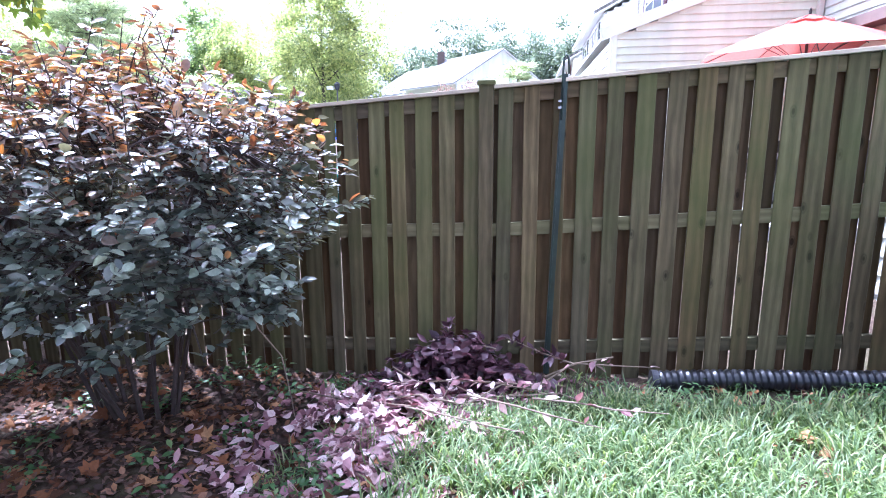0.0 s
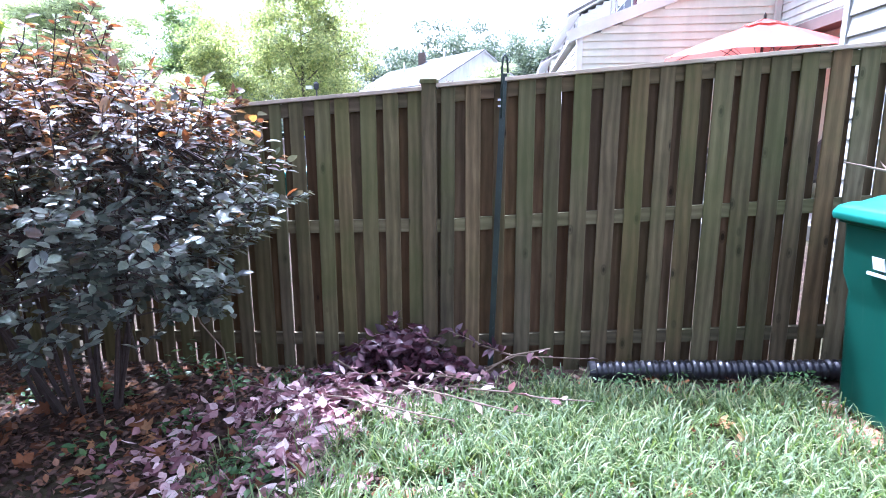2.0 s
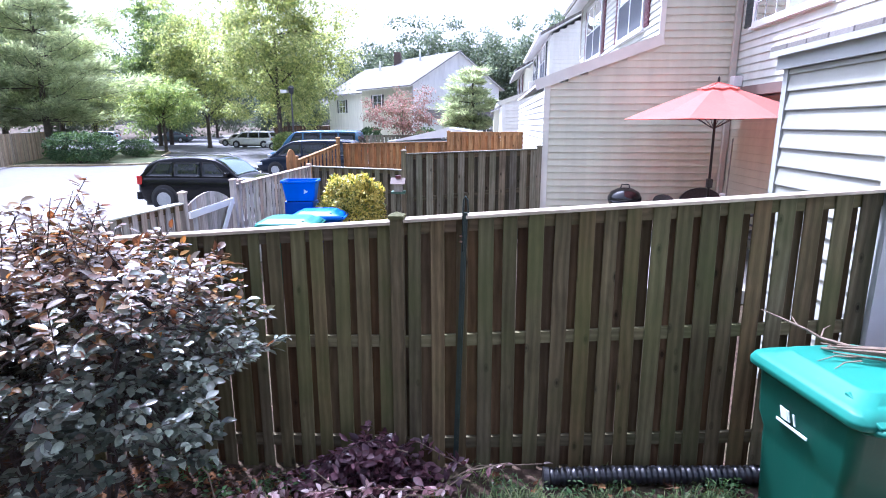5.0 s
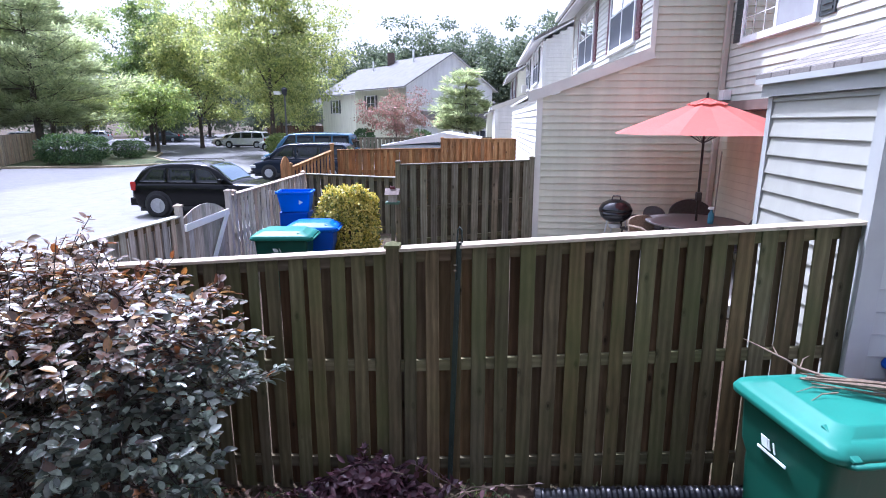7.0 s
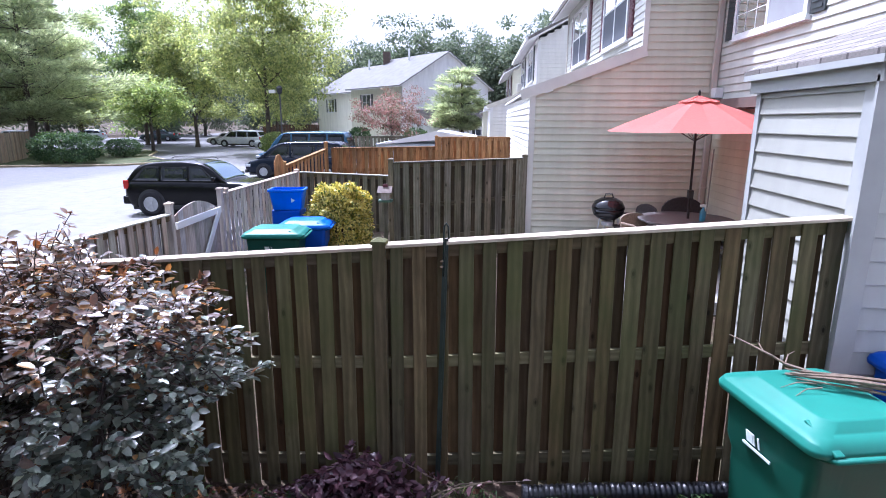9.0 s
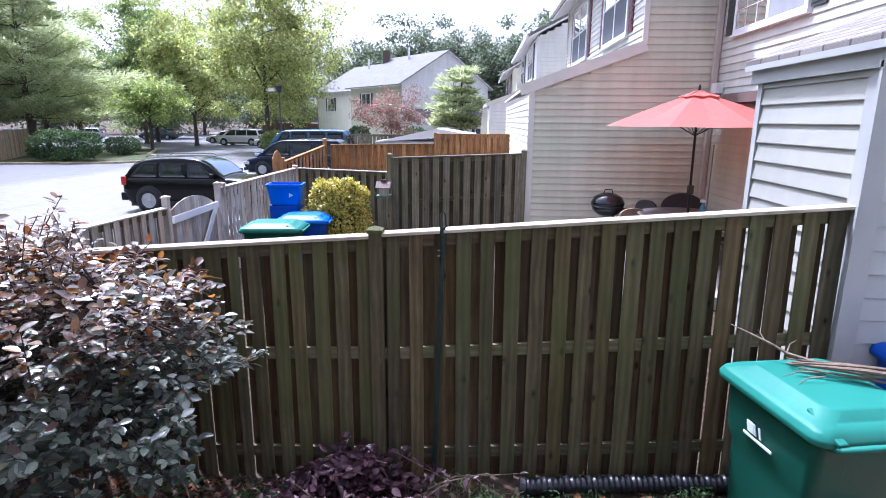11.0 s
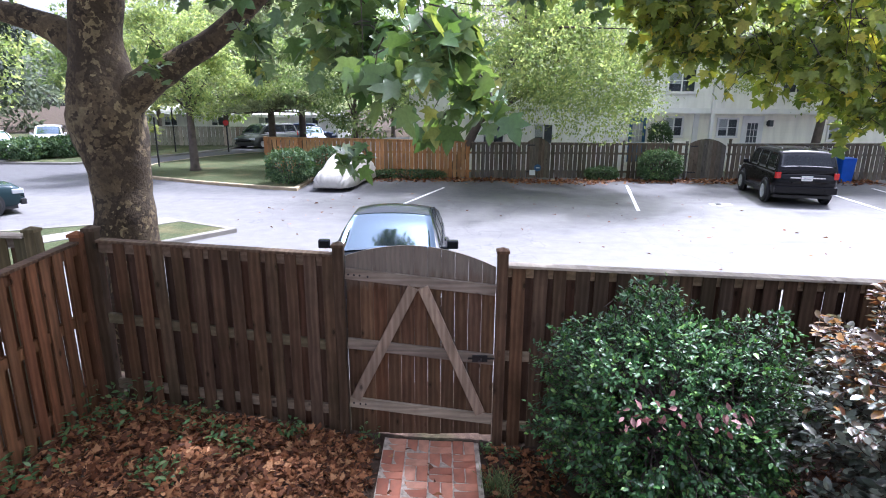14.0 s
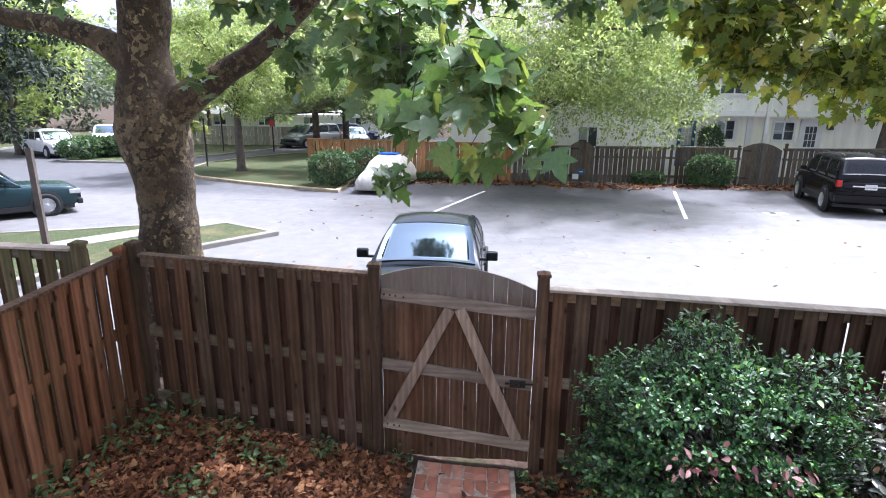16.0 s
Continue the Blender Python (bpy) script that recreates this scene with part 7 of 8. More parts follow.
def brick_floor(name, label, x0, x1, y0, y1, top, rot=0.0, origin=(0, 0), seed=1, sandy=(0.38, 0.33, 0.27)):
    """Bricks laid flat in alternating pairs with mossy sand joints, as separate pieces on a bed."""
    r = random.Random(seed)
    base = thing(name, label, "path", kind="structure", m=pose(origin[0], origin[1], 0, 0, 0, rot))
    bl, bw, bh, j = 0.2, 0.095, 0.05, 0.01

    def hgt(x, y):
        p = Matrix.Rotation(radians(rot), 2) @ Vector((x, y))
        return top(p.x + origin[0], p.y + origin[1])

    g = Geo()
    nx, ny = 8, 8
    for i in range(nx + 1):
        for k in range(ny + 1):
            x, y = x0 + (x1 - x0) * i / nx, y0 + (y1 - y0) * k / ny
            g.v.append((x, y, hgt(x, y) - 0.007))
    g.f = [(i * (ny + 1) + k, (i + 1) * (ny + 1) + k, (i + 1) * (ny + 1) + k + 1, i * (ny + 1) + k + 1) for i in range(nx) for k in range(ny)]
    part("joint_sand", g, plain("mossy joint sand", sandy, 0.95, vary=0.35, scale=20, bumps=0.6), base)
    c = 0.006
    mesh = {}
    for key, (l, w) in {"a": (bl, bw), "b": (bw, bl)}.items():
        q = Geo()
        a, b2 = l / 2, w / 2
        q.v = [(-a, -b2, -bh), (a, -b2, -bh), (a, b2, -bh), (-a, b2, -bh), (-a, -b2, -c), (a, -b2, -c), (a, b2, -c), (-a, b2, -c), (-a + c, -b2 + c, 0), (a - c, -b2 + c, 0), (a - c, b2 - c, 0), (-a + c, b2 - c, 0)]
        q.f = [(k, (k + 1) % 4, 4 + (k + 1) % 4, 4 + k) for k in range(4)] + [(4 + k, 4 + (k + 1) % 4, 8 + (k + 1) % 4, 8 + k) for k in range(4)] + [(8, 9, 10, 11)]
        mesh[key] = q.mesh("brick", M["brick"])
    s = bl + j
    iy = 0
    y = y0
    while y < y1 - s * 0.6:
        x, ix = x0, iy % 2
        while x < x1 - s * 0.6:
            if ix % 2:
                spots = (("a", x + s / 2, y + s * 0.25), ("a", x + s / 2, y + s * 0.75))
            else:
                spots = (("b", x + s * 0.25, y + s / 2), ("b", x + s * 0.75, y + s / 2))
            for key, px, py in spots:
                part("brick", mesh[key], None, base, m=pose(px, py, hgt(px, py) + r.uniform(-0.004, 0.004), r.uniform(-1.2, 1.2), r.uniform(-1.2, 1.2), r.uniform(-1, 1)))
            x += s
            ix += 1
        y += s
        iy += 1
    return base


brick_floor("brick_path", "red brick path laid in alternating pairs leading to the gate", -4.4, -1.8, -1.38, -0.5, lambda x, y: yard_z(x, y) + 0.035, seed=4)
brick_floor("brick_pad", "worn red brick pad under the wheeled bin", 1.72, 3.6, 0.9, 2.62, lambda x, y: yard_z(x, y) + 0.022, seed=5)

# Fallen leaves: brown plane leaves by the gate, purple prunings, mixed litter under the shrub.
M["brown_leaf"] = leaf_mat("dry brown leaf", [(0.0, (0.05, 0.021, 0.011)), (0.4, (0.14, 0.056, 0.024)), (0.75, (0.25, 0.11, 0.044)), (1.0, (0.38, 0.21, 0.1))], 0.75, 0.1, 0.25, (1.2, 0.8, 0.5))
M["dull_leaf"] = leaf_mat("dull decaying leaf", [(0.0, (0.035, 0.02, 0.015)), (0.4, (0.085, 0.046, 0.034)), (0.75, (0.145, 0.092, 0.072)), (1.0, (0.27, 0.13, 0.06))], 0.7, 0.05, 0.3)
M["pruned"] = leaf_mat("wilting purple pink leaf", [(0.0, (0.11, 0.04, 0.05)), (0.35, (0.29, 0.14, 0.155)), (0.7, (0.52, 0.35, 0.34)), (1.0, (0.75, 0.63, 0.6))], 0.45, 0.15, 0.5, (1.3, 0.7, 0.8))
M["dead_pink"] = leaf_mat("dull pink dead leaf", [(0.0, (0.07, 0.03, 0.03)), (0.6, (0.2, 0.1, 0.095)), (1.0, (0.36, 0.22, 0.2))], 0.6, 0.15, 0.3, (1.3, 0.7, 0.8))
M["pruned_dark"] = leaf_mat("dark purple pruned leaf", [(0.0, (0.035, 0.014, 0.022)), (0.6, (0.09, 0.035, 0.05)), (1.0, (0.16, 0.075, 0.09))], 0.45, 0.15, 0.5, (1.3, 0.7, 0.8))
M["blade"] = leaf_mat("light green grass blade", [(0.0, (0.055, 0.095, 0.032)), (0.5, (0.125, 0.18, 0.065)), (0.85, (0.22, 0.275, 0.112)), (1.0, (0.34, 0.325, 0.18))], 0.5, 0.38, 0.45, (1.3, 1.4, 0.65))
M["weed"] = leaf_mat("dull green weed leaf", [(0.0, (0.04, 0.09, 0.03)), (0.6, (0.075, 0.15, 0.05)), (1.0, (0.15, 0.22, 0.08))], 0.45, 0.3, 0.5)


def litter(name, label, n, inside, size, mat, seed, lift=0.012, shape=LEAF, faces=LEAF_F, tilt=0.45, heap=None):
    r = np.random.default_rng(seed)
    pts = []
    while len(pts) < n:
        x, y = inside(r)
        if x is not None:
            z = ground_z(x, y) + (heap(x, y) * r.random() if heap else 0)
            pts.append((x, y, z + lift * (0.3 + r.random())))
    pts = np.array(pts)
    nrm = np.array([0, 0, 1.0]) + r.normal(size=pts.shape) * tilt
    ahead = r.normal(size=pts.shape) * np.array([1, 1, 0.25])
    me = swarm(name, shape, faces, pts, frames_of(ahead, nrm), np.stack([size * (0.7 + 0.7 * r.random(n)), size * (0.6 + 0.7 * r.random(n)), size * r.uniform(-2.2, 2.6, n)], 1), M[mat])
    return solo(name, me, None, label, "leaves", kind="stuff")


def by_gate(r):
    x, y = r.uniform(-4.35, -0.8), r.uniform(-3.9, 0.2)
    if -1.42 < y < -0.46 and r.random() > 0.03:
        return None, None
    if y > -1.5 and r.random() > 0.3:
        return None, None
    return x, y


def under_shrub(r):
    x, y = r.uniform(-4.3, -0.3), r.uniform(0.3, 3.05)
    k = 0.9 if x < -1.0 else 0.4
    return (x, y) if r.random() < k else (None, None)


def on_grass(r):
    return r.uniform(-0.9, 2.0), r.uniform(0.6, 3.0)


litter("fallen_leaves", "dry orange brown leaves lying thick beside the gate", 21000, by_gate, 0.066, "brown_leaf", 51, 0.03, tilt=0.55)
litter("fallen_leaves", "broad curled brown leaves beside the gate", 4000, by_gate, 0.062, "brown_leaf", 151, 0.045, LOBED, LOBED_F, 0.6)
litter("leaf_litter", "mixed decaying leaves on the soil under the shrub", 9000, under_shrub, 0.05, "dull_leaf", 52, 0.02)
litter("leaf_litter", "scattered orange brown leaves under the shrub", 800, under_shrub, 0.08, "brown_leaf", 53, 0.025, LOBED, LOBED_F)
litter("leaf_litter", "a few dead leaves among the grass", 240, on_grass, 0.08, "brown_leaf", 54, 0.05, LOBED, LOBED_F)


def on_pad(r):
    x, y = r.uniform(1.6, 3.0), r.uniform(0.9, 2.95)
    return (x, y) if noise.noise((x * 2, y * 2, 3.3)) > -0.15 else (None, None)


litter("leaf_litter", "dead leaves and bits scattered on the brick pad", 900, on_pad, 0.055, "dull_leaf", 59, 0.035)


def far_litter(r):
    y = r.uniform(-6.0, 18)
    x = -24.3 + abs(r.normal(0, 0.55)) + (0.9 if 2 < y < 6 else 0) * r.random()
    return x, y


litter("fallen_leaves", "orange brown leaves swept against the far fence", 5000, far_litter, 0.17, "brown_leaf", 58, 0.06, SMALL, SMALL_F, 0.4)


def on_lot(r):
    return r.uniform(-20, -5.2), r.uniform(-7, 9)


litter("fallen_leaves", "a few brown leaves blown over the asphalt", 220, on_lot, 0.11, "brown_leaf", 60, 0.03, LOBED, LOBED_F, 0.3)


def prunings(r):
    a = r.random()
    if a < 0.45:
        x, y = r.normal(-0.85, 0.32), r.normal(2.35, 0.28)
    elif a < 0.75:
        x, y = r.normal(-1.25, 0.3), r.normal(1.95, 0.3)
    else:
        x, y = r.normal(-0.5, 0.25), r.normal(2.1, 0.35)
    return (x, y) if y < 3.05 and noise.noise((x * 4.3, y * 4.3, 2.2)) > -0.12 else (None, None)


def dark_heap(r):
    x, y = r.normal(-0.62, 0.27), r.normal(2.86, 0.1)
    return (x, y) if 2.6 < y < 3.08 else (None, None)


litter("pruned_leaves", "wilting pink purple leaves strewn over the soil and grass", 2200, prunings, 0.076, "pruned", 55, 0.04, heap=lambda x, y: 0.12 * math.exp(-((x + 0.8) ** 2 + (y - 2.4) ** 2) / 0.25), tilt=0.6)
litter("pruned_branches", "heap of cut branches with dark purple leaves against the fence", 1000, dark_heap, 0.09, "pruned_dark", 56, 0.03, heap=lambda x, y: 0.36 * math.exp(-((x + 0.55) ** 2) / 0.16), tilt=0.8)

# Cut twigs lying across the heap.
TWIGS = [
    [(0.42, 2.72, 0.30), (0.18, 2.68, 0.27), (-0.05, 2.6, 0.14), (-0.35, 2.45, 0.1)],
    [(0.18, 2.68, 0.27), (-0.02, 2.8, 0.3), (-0.25, 2.9, 0.37)],
    [(-0.05, 2.6, 0.16), (-0.5, 2.55, 0.2), (-0.95, 2.5, 0.2)],
    [(0.45, 2.45, 0.03), (0.1, 2.55, 0.13), (-0.3, 2.5, 0.12), (-0.6, 2.35, 0.07)],
    [(-1.5, 2.5, 0.12), (-1.2, 2.45, 0.1), (-0.7, 2.3, 0.14), (-0.3, 2.1, 0.1)],
    [(-0.75, 2.05, 0.03), (-0.6, 2.3, 0.12), (-0.55, 2.6, 0.2)],
    [(-0.3, 2.85, 0.3), (-0.6, 2.9, 0.36), (-1.0, 2.85, 0.22)],
    [(-0.66, 2.98, 0.2), (-0.62, 2.98, 0.45)],
]
rt = random.Random(77)
for _ in range(7):
    x, y, a = rt.uniform(-1.0, 0.2), rt.uniform(2.2, 2.75), rt.uniform(-0.7, 0.7)
    h0 = rt.uniform(0.06, 0.2)
    TWIGS.append([(x + q * math.cos(a) + rt.uniform(-0.03, 0.03), min(y + q * math.sin(a), 3.0), max(0.03, h0 + rt.uniform(-0.06, 0.06))) for q in (0, 0.22, 0.45, 0.7)])
for k, pts in enumerate(TWIGS):
    pts = [(x, y, z + yard_z(x, y)) for x, y, z in pts]
    g = Geo()
    g.tube(pts, [0.006] + [0.005] * (len(pts) - 2) + [0.0025], 6)
    tw = solo("cut_twig", g, M["twig"], "pale brown cut twig lying on the prunings", "twig", group="cut twigs")
    r = np.random.default_rng(90 + k)
    base = np.array(pts)
    n = 12 if k in (0, 3, 4) else 6 if k > 7 else 40
    seg = r.integers(0, len(pts) - 1, n)
    f = r.random((n, 1))
    p = base[seg] * (1 - f) + base[seg + 1] * f
    d = base[seg + 1] - base[seg] + r.normal(size=p.shape) * 0.25
    part("leaves", swarm("leaves", LEAF, LEAF_F, p, frames_of(d, r.normal(size=p.shape) * 0.6 + np.array([0, 0, 1])), 0.08 * (0.6 + 0.6 * r.random(n)), M["pruned" if k not in (1, 6, 7) else "pruned_dark"]), None, tw)
# A long bare shoot drooping from the shrub.
g = Geo()
g.tube([(-1.95, 2.4, 0.95), (-1.8, 2.38, 0.78), (-1.7, 2.38, 0.5), (-1.55, 2.35, 0.35), (-1.48, 2.3, 0.1), (-1.46, 2.28, 0.0)], [0.006, 0.006, 0.005, 0.005, 0.004, 0.003], 5)
solo("bare_shoot", g, M["twig"], "thin bare shoot drooping from the shrub to the soil", "twig")

# Grass.
BLADE = [(-0.5, 0, 0), (0.5, 0, 0), (0.42, 0.4, 0.32), (-0.42, 0.4, 0.32), (0.3, 0.75, 0.42), (-0.3, 0.75, 0.42), (0, 1.0, 0.3)]
BLADE_F = [(0, 1, 2, 3), (3, 2, 4, 5), (5, 4, 6)]


def grass(name, label, n, inside, length, width, mat, seed, rise=1.0):
    r = np.random.default_rng(seed)
    pts = []
    while len(pts) < n:
        x, y = inside(r)
        if x is not None:
            pts.append((x, y, ground_z(x, y)))
    pts = np.array(pts)
    ln = length * (0.45 + 0.8 * r.random(n))
    a = r.uniform(0, 2 * math.pi, n)
    ahead = np.stack([np.cos(a), np.sin(a), np.full(n, 0.55) * rise * (0.4 + r.random(n))], 1)
    me = swarm(name, BLADE, BLADE_F, pts, frames_of(ahead, np.array([0, 0, 1.0]) + r.normal(size=(n, 3)) * 0.15), np.stack([width * (0.7 + 0.6 * r.random(n)), ln, ln * (0.5 + 0.8 * r.random(n))], 1), M[mat])
    return solo(name, me, None, label, "grass", kind="stuff")


def lawn_patch(r):
    x, y = r.uniform(-1.3, 2.15), r.uniform(0.3, 2.85)
    edge = -0.35 + 0.25 * math.sin(y * 5) - (0.5 if y < 2.0 else 0) + (0.25 if y > 2.4 else 0)
    if x < edge + r.normal(0, 0.1) or y > 2.6 + 0.1 * math.sin(x * 4) + r.normal(0, 0.06):
        return None, None
    if x > 1.6 and r.random() < smooth(1.6, 2.1, x):
        return None, None
    if noise.noise((x * 3.1, y * 3.1, 7.7)) > 0.36 or noise.noise((x * 11, y * 11, 1.3)) > 0.22:
        return None, None
    return x, y


def thin_patch(r):
    x, y = r.uniform(-1.4, 2.3), r.uniform(1.0, 3.05)
    return (x, y) if noise.noise((x * 2.2, y * 2.2, 1.7)) > 0.05 else (None, None)


grass("grass", "light green lawn grass with broad arching blades", 24000, lawn_patch, 0.165, 0.0095, "blade", 61, 1.3)
grass("grass", "short thin grass at the edge of the lawn", 2600, thin_patch, 0.1, 0.007, "blade", 62)


def weeds(spots, seed, size=0.05, n=40, label="small green weeds on the soil"):
    r = np.random.default_rng(seed)
    pts = []
    for x, y, rad, h in spots:
        for _ in range(n):
            a, q = r.uniform(0, 6.3), rad * math.sqrt(r.random())
            px, py = x + math.cos(a) * q, y + math.sin(a) * q
            pts.append((px, py, ground_z(px, py) + h * r.random()))
    pts = np.array(pts)
    m = len(pts)
    me = swarm("weeds", LEAF, LEAF_F, pts, frames_of(r.normal(size=(m, 3)) * np.array([1, 1, 0.4]), np.array([0, 0, 1.0]) + r.normal(size=(m, 3)) * 0.4), size * (0.6 + 0.7 * r.random(m)), M["weed"])
    return solo("weeds", me, None, label, "plants", kind="stuff")


r0 = random.Random(3)
weeds([(r0.uniform(-3.9, 0.4), r0.uniform(1.5, 3.0), 0.12, 0.1) for _ in range(26)] + [(-1.85, 1.6, 0.14, 0.22), (-2.1, 2.85, 0.15, 0.25), (-1.8, 2.8, 0.12, 0.2)], 63)
weeds([(r0.uniform(0.3, 2.2), r0.uniform(2.6, 2.85), 0.12, 0.1) for _ in range(22)], 64, 0.035, label="small leafy weeds along the black pipe")
weeds([(-4.2, -3.6, 0.3, 0.3), (-3.8, -3.7, 0.3, 0.25), (-4.1, -3.0, 0.25, 0.2), (-3.4, -3.0, 0.2, 0.15), (-3.9, -2.6, 0.2, 0.15), (-4.25, -2.2, 0.12, 0.12), (-3.2, -3.8, 0.25, 0.2), (-3.0, -2.4, 0.1, 0.1)], 65, 0.06, 90, "dark green weeds among the fallen leaves")
weeds([(-4.3, -1.5, 0.1, 0.2), (-4.3, -0.42, 0.08, 0.1), (-4.2, -0.2, 0.08, 0.1)], 66, 0.05, 36, "small plants beside the gate posts")
grass("grass", "tuft of grass beside the brick path", 260, lambda r: (r.normal(-3.75, 0.07), r.normal(-0.36, 0.06)), 0.16, 0.006, "blade", 67)

# Corrugated drain pipe along the foot of the fence.
g = Geo()
n_r = 200
pts, rad = [], []
for i in range(n_r):
    k = i / (n_r - 1)
    x = 0.71 + (2.75 - 0.71) * k
    y = 2.90 + 0.03 * math.sin(k * 3.1) + 0.05 * k
    pts.append((x, y, yard_z(x, y) + 0.075 + 0.004 * math.sin(k * 9)))
    rad.append(0.066 if i % 4 in (0, 1) else 0.057)
rad[0] = rad[-1] = 0.052
g.tube(pts, rad, 20)
M["pipe"] = plain("black corrugated plastic", (0.016, 0.016, 0.02), 0.32, vary=0.2, scale=12, bumps=0.1)
pipe = solo("drain_pipe", g, M["pipe"], "black corrugated plastic drain pipe lying along the fence", "pipe", smooth=True)
part("end_collar", Geo().lathe([(0.05, 0), (0.07, 0), (0.072, 0.04), (0.06, 0.05)], 20, pose(0.69, 2.9, yard_z(0.7, 2.9) + 0.075, 0, 90, 0)), M["pipe"], pipe)

# Steel post with a hooked top, leaning on the fence.
M["post_green"] = plain("dark green painted steel", (0.03, 0.045, 0.04), 0.45, 0.4, vary=0.2, scale=8)
g = Geo()
a, c = Vector((0.035, 3.09, 0.0)), Vector((0.092, 3.1, 2.0))
for off in (-0.013, 0.0, 0.013):
    g.bar(a + Vector((off, 0.006 if off else 0, 0)), c + Vector((off, 0.006 if off else 0, 0)), 0.013, 0.016, up=(0, 1, 0))
post = solo("steel_post", g, M["post_green"], "slim dark green steel post leaning against the fence", "post")
g = Geo()
g.tube([(0.078, 3.092, 1.72), (0.078, 3.088, 2.02), (0.082, 3.087, 2.09), (0.095, 3.087, 2.115), (0.11, 3.088, 2.09), (0.115, 3.09, 2.0)], 0.007, 8)
part("hook", g, M["post_green"], post, smooth=True)
for z in (1.79, 1.83):
    part("clip", Geo().box((0.055, 3.075, z), (0.075, 3.09, z + 0.013)), M["chrome"], post)


# Wheeled bins.
def bin_mat(name, color):
    mat, t, b = material(name, 0.5, 0, 0.2)
    vec = coords(t)
    n1, n2, n3 = noise_tex(t, vec, 3, 6), noise_tex(t, vec, 150, 2), noise_tex(t, coords(t, "Object", (6, 6, 0.7)), 4, 5)
    c = ramp(t, n1, [(0.3, tuple(v * 0.8 for v in color)), (0.6, color), (0.85, tuple(min(1, v * 1.15 + 0.015) for v in color))])
    c = mixc(t, ramp(t, n3, [(0.6, (0, 0, 0)), (0.85, (0.18, 0.18, 0.18))]), c, (0.12, 0.13, 0.1))
    t.links.new(c, b.inputs["Base Color"])
    r = node(t, "ShaderNodeMapRange", {"Value": n1, "To Min": 0.32, "To Max": 0.55})
    t.links.new(r.outputs[0], b.inputs["Roughness"])
    bump(t, b, n2, 0.12, 0.002)
    return mat


M["bin_body"] = bin_mat("dark green bin plastic", (0.008, 0.062, 0.042))
M["bin_lid"] = bin_mat("sea green bin lid plastic", (0.022, 0.165, 0.125))
M["bin_blue"] = bin_mat("blue bin plastic", (0.01, 0.075, 0.42))
M["bin_blue_lid"] = bin_mat("light blue bin plastic", (0.015, 0.13, 0.6))
M["print"] = plain("pale print on plastic", (0.62, 0.68, 0.66), 0.5, vary=0.1)


def ring(w, d, z, c=0.05, y0=0.0):
    """A rounded oblong."""
    out = []
    for cx, cy, a0 in ((w - c, d - c, 0), (-w + c, d - c, 90), (-w + c, -d + c, 180), (w - c, -d + c, 270)):
        for k in range(5):
            a = radians(a0 + 22.5 * k)
            out.append((cx + c * math.cos(a), cy + c * math.sin(a) + y0, z))
    return out


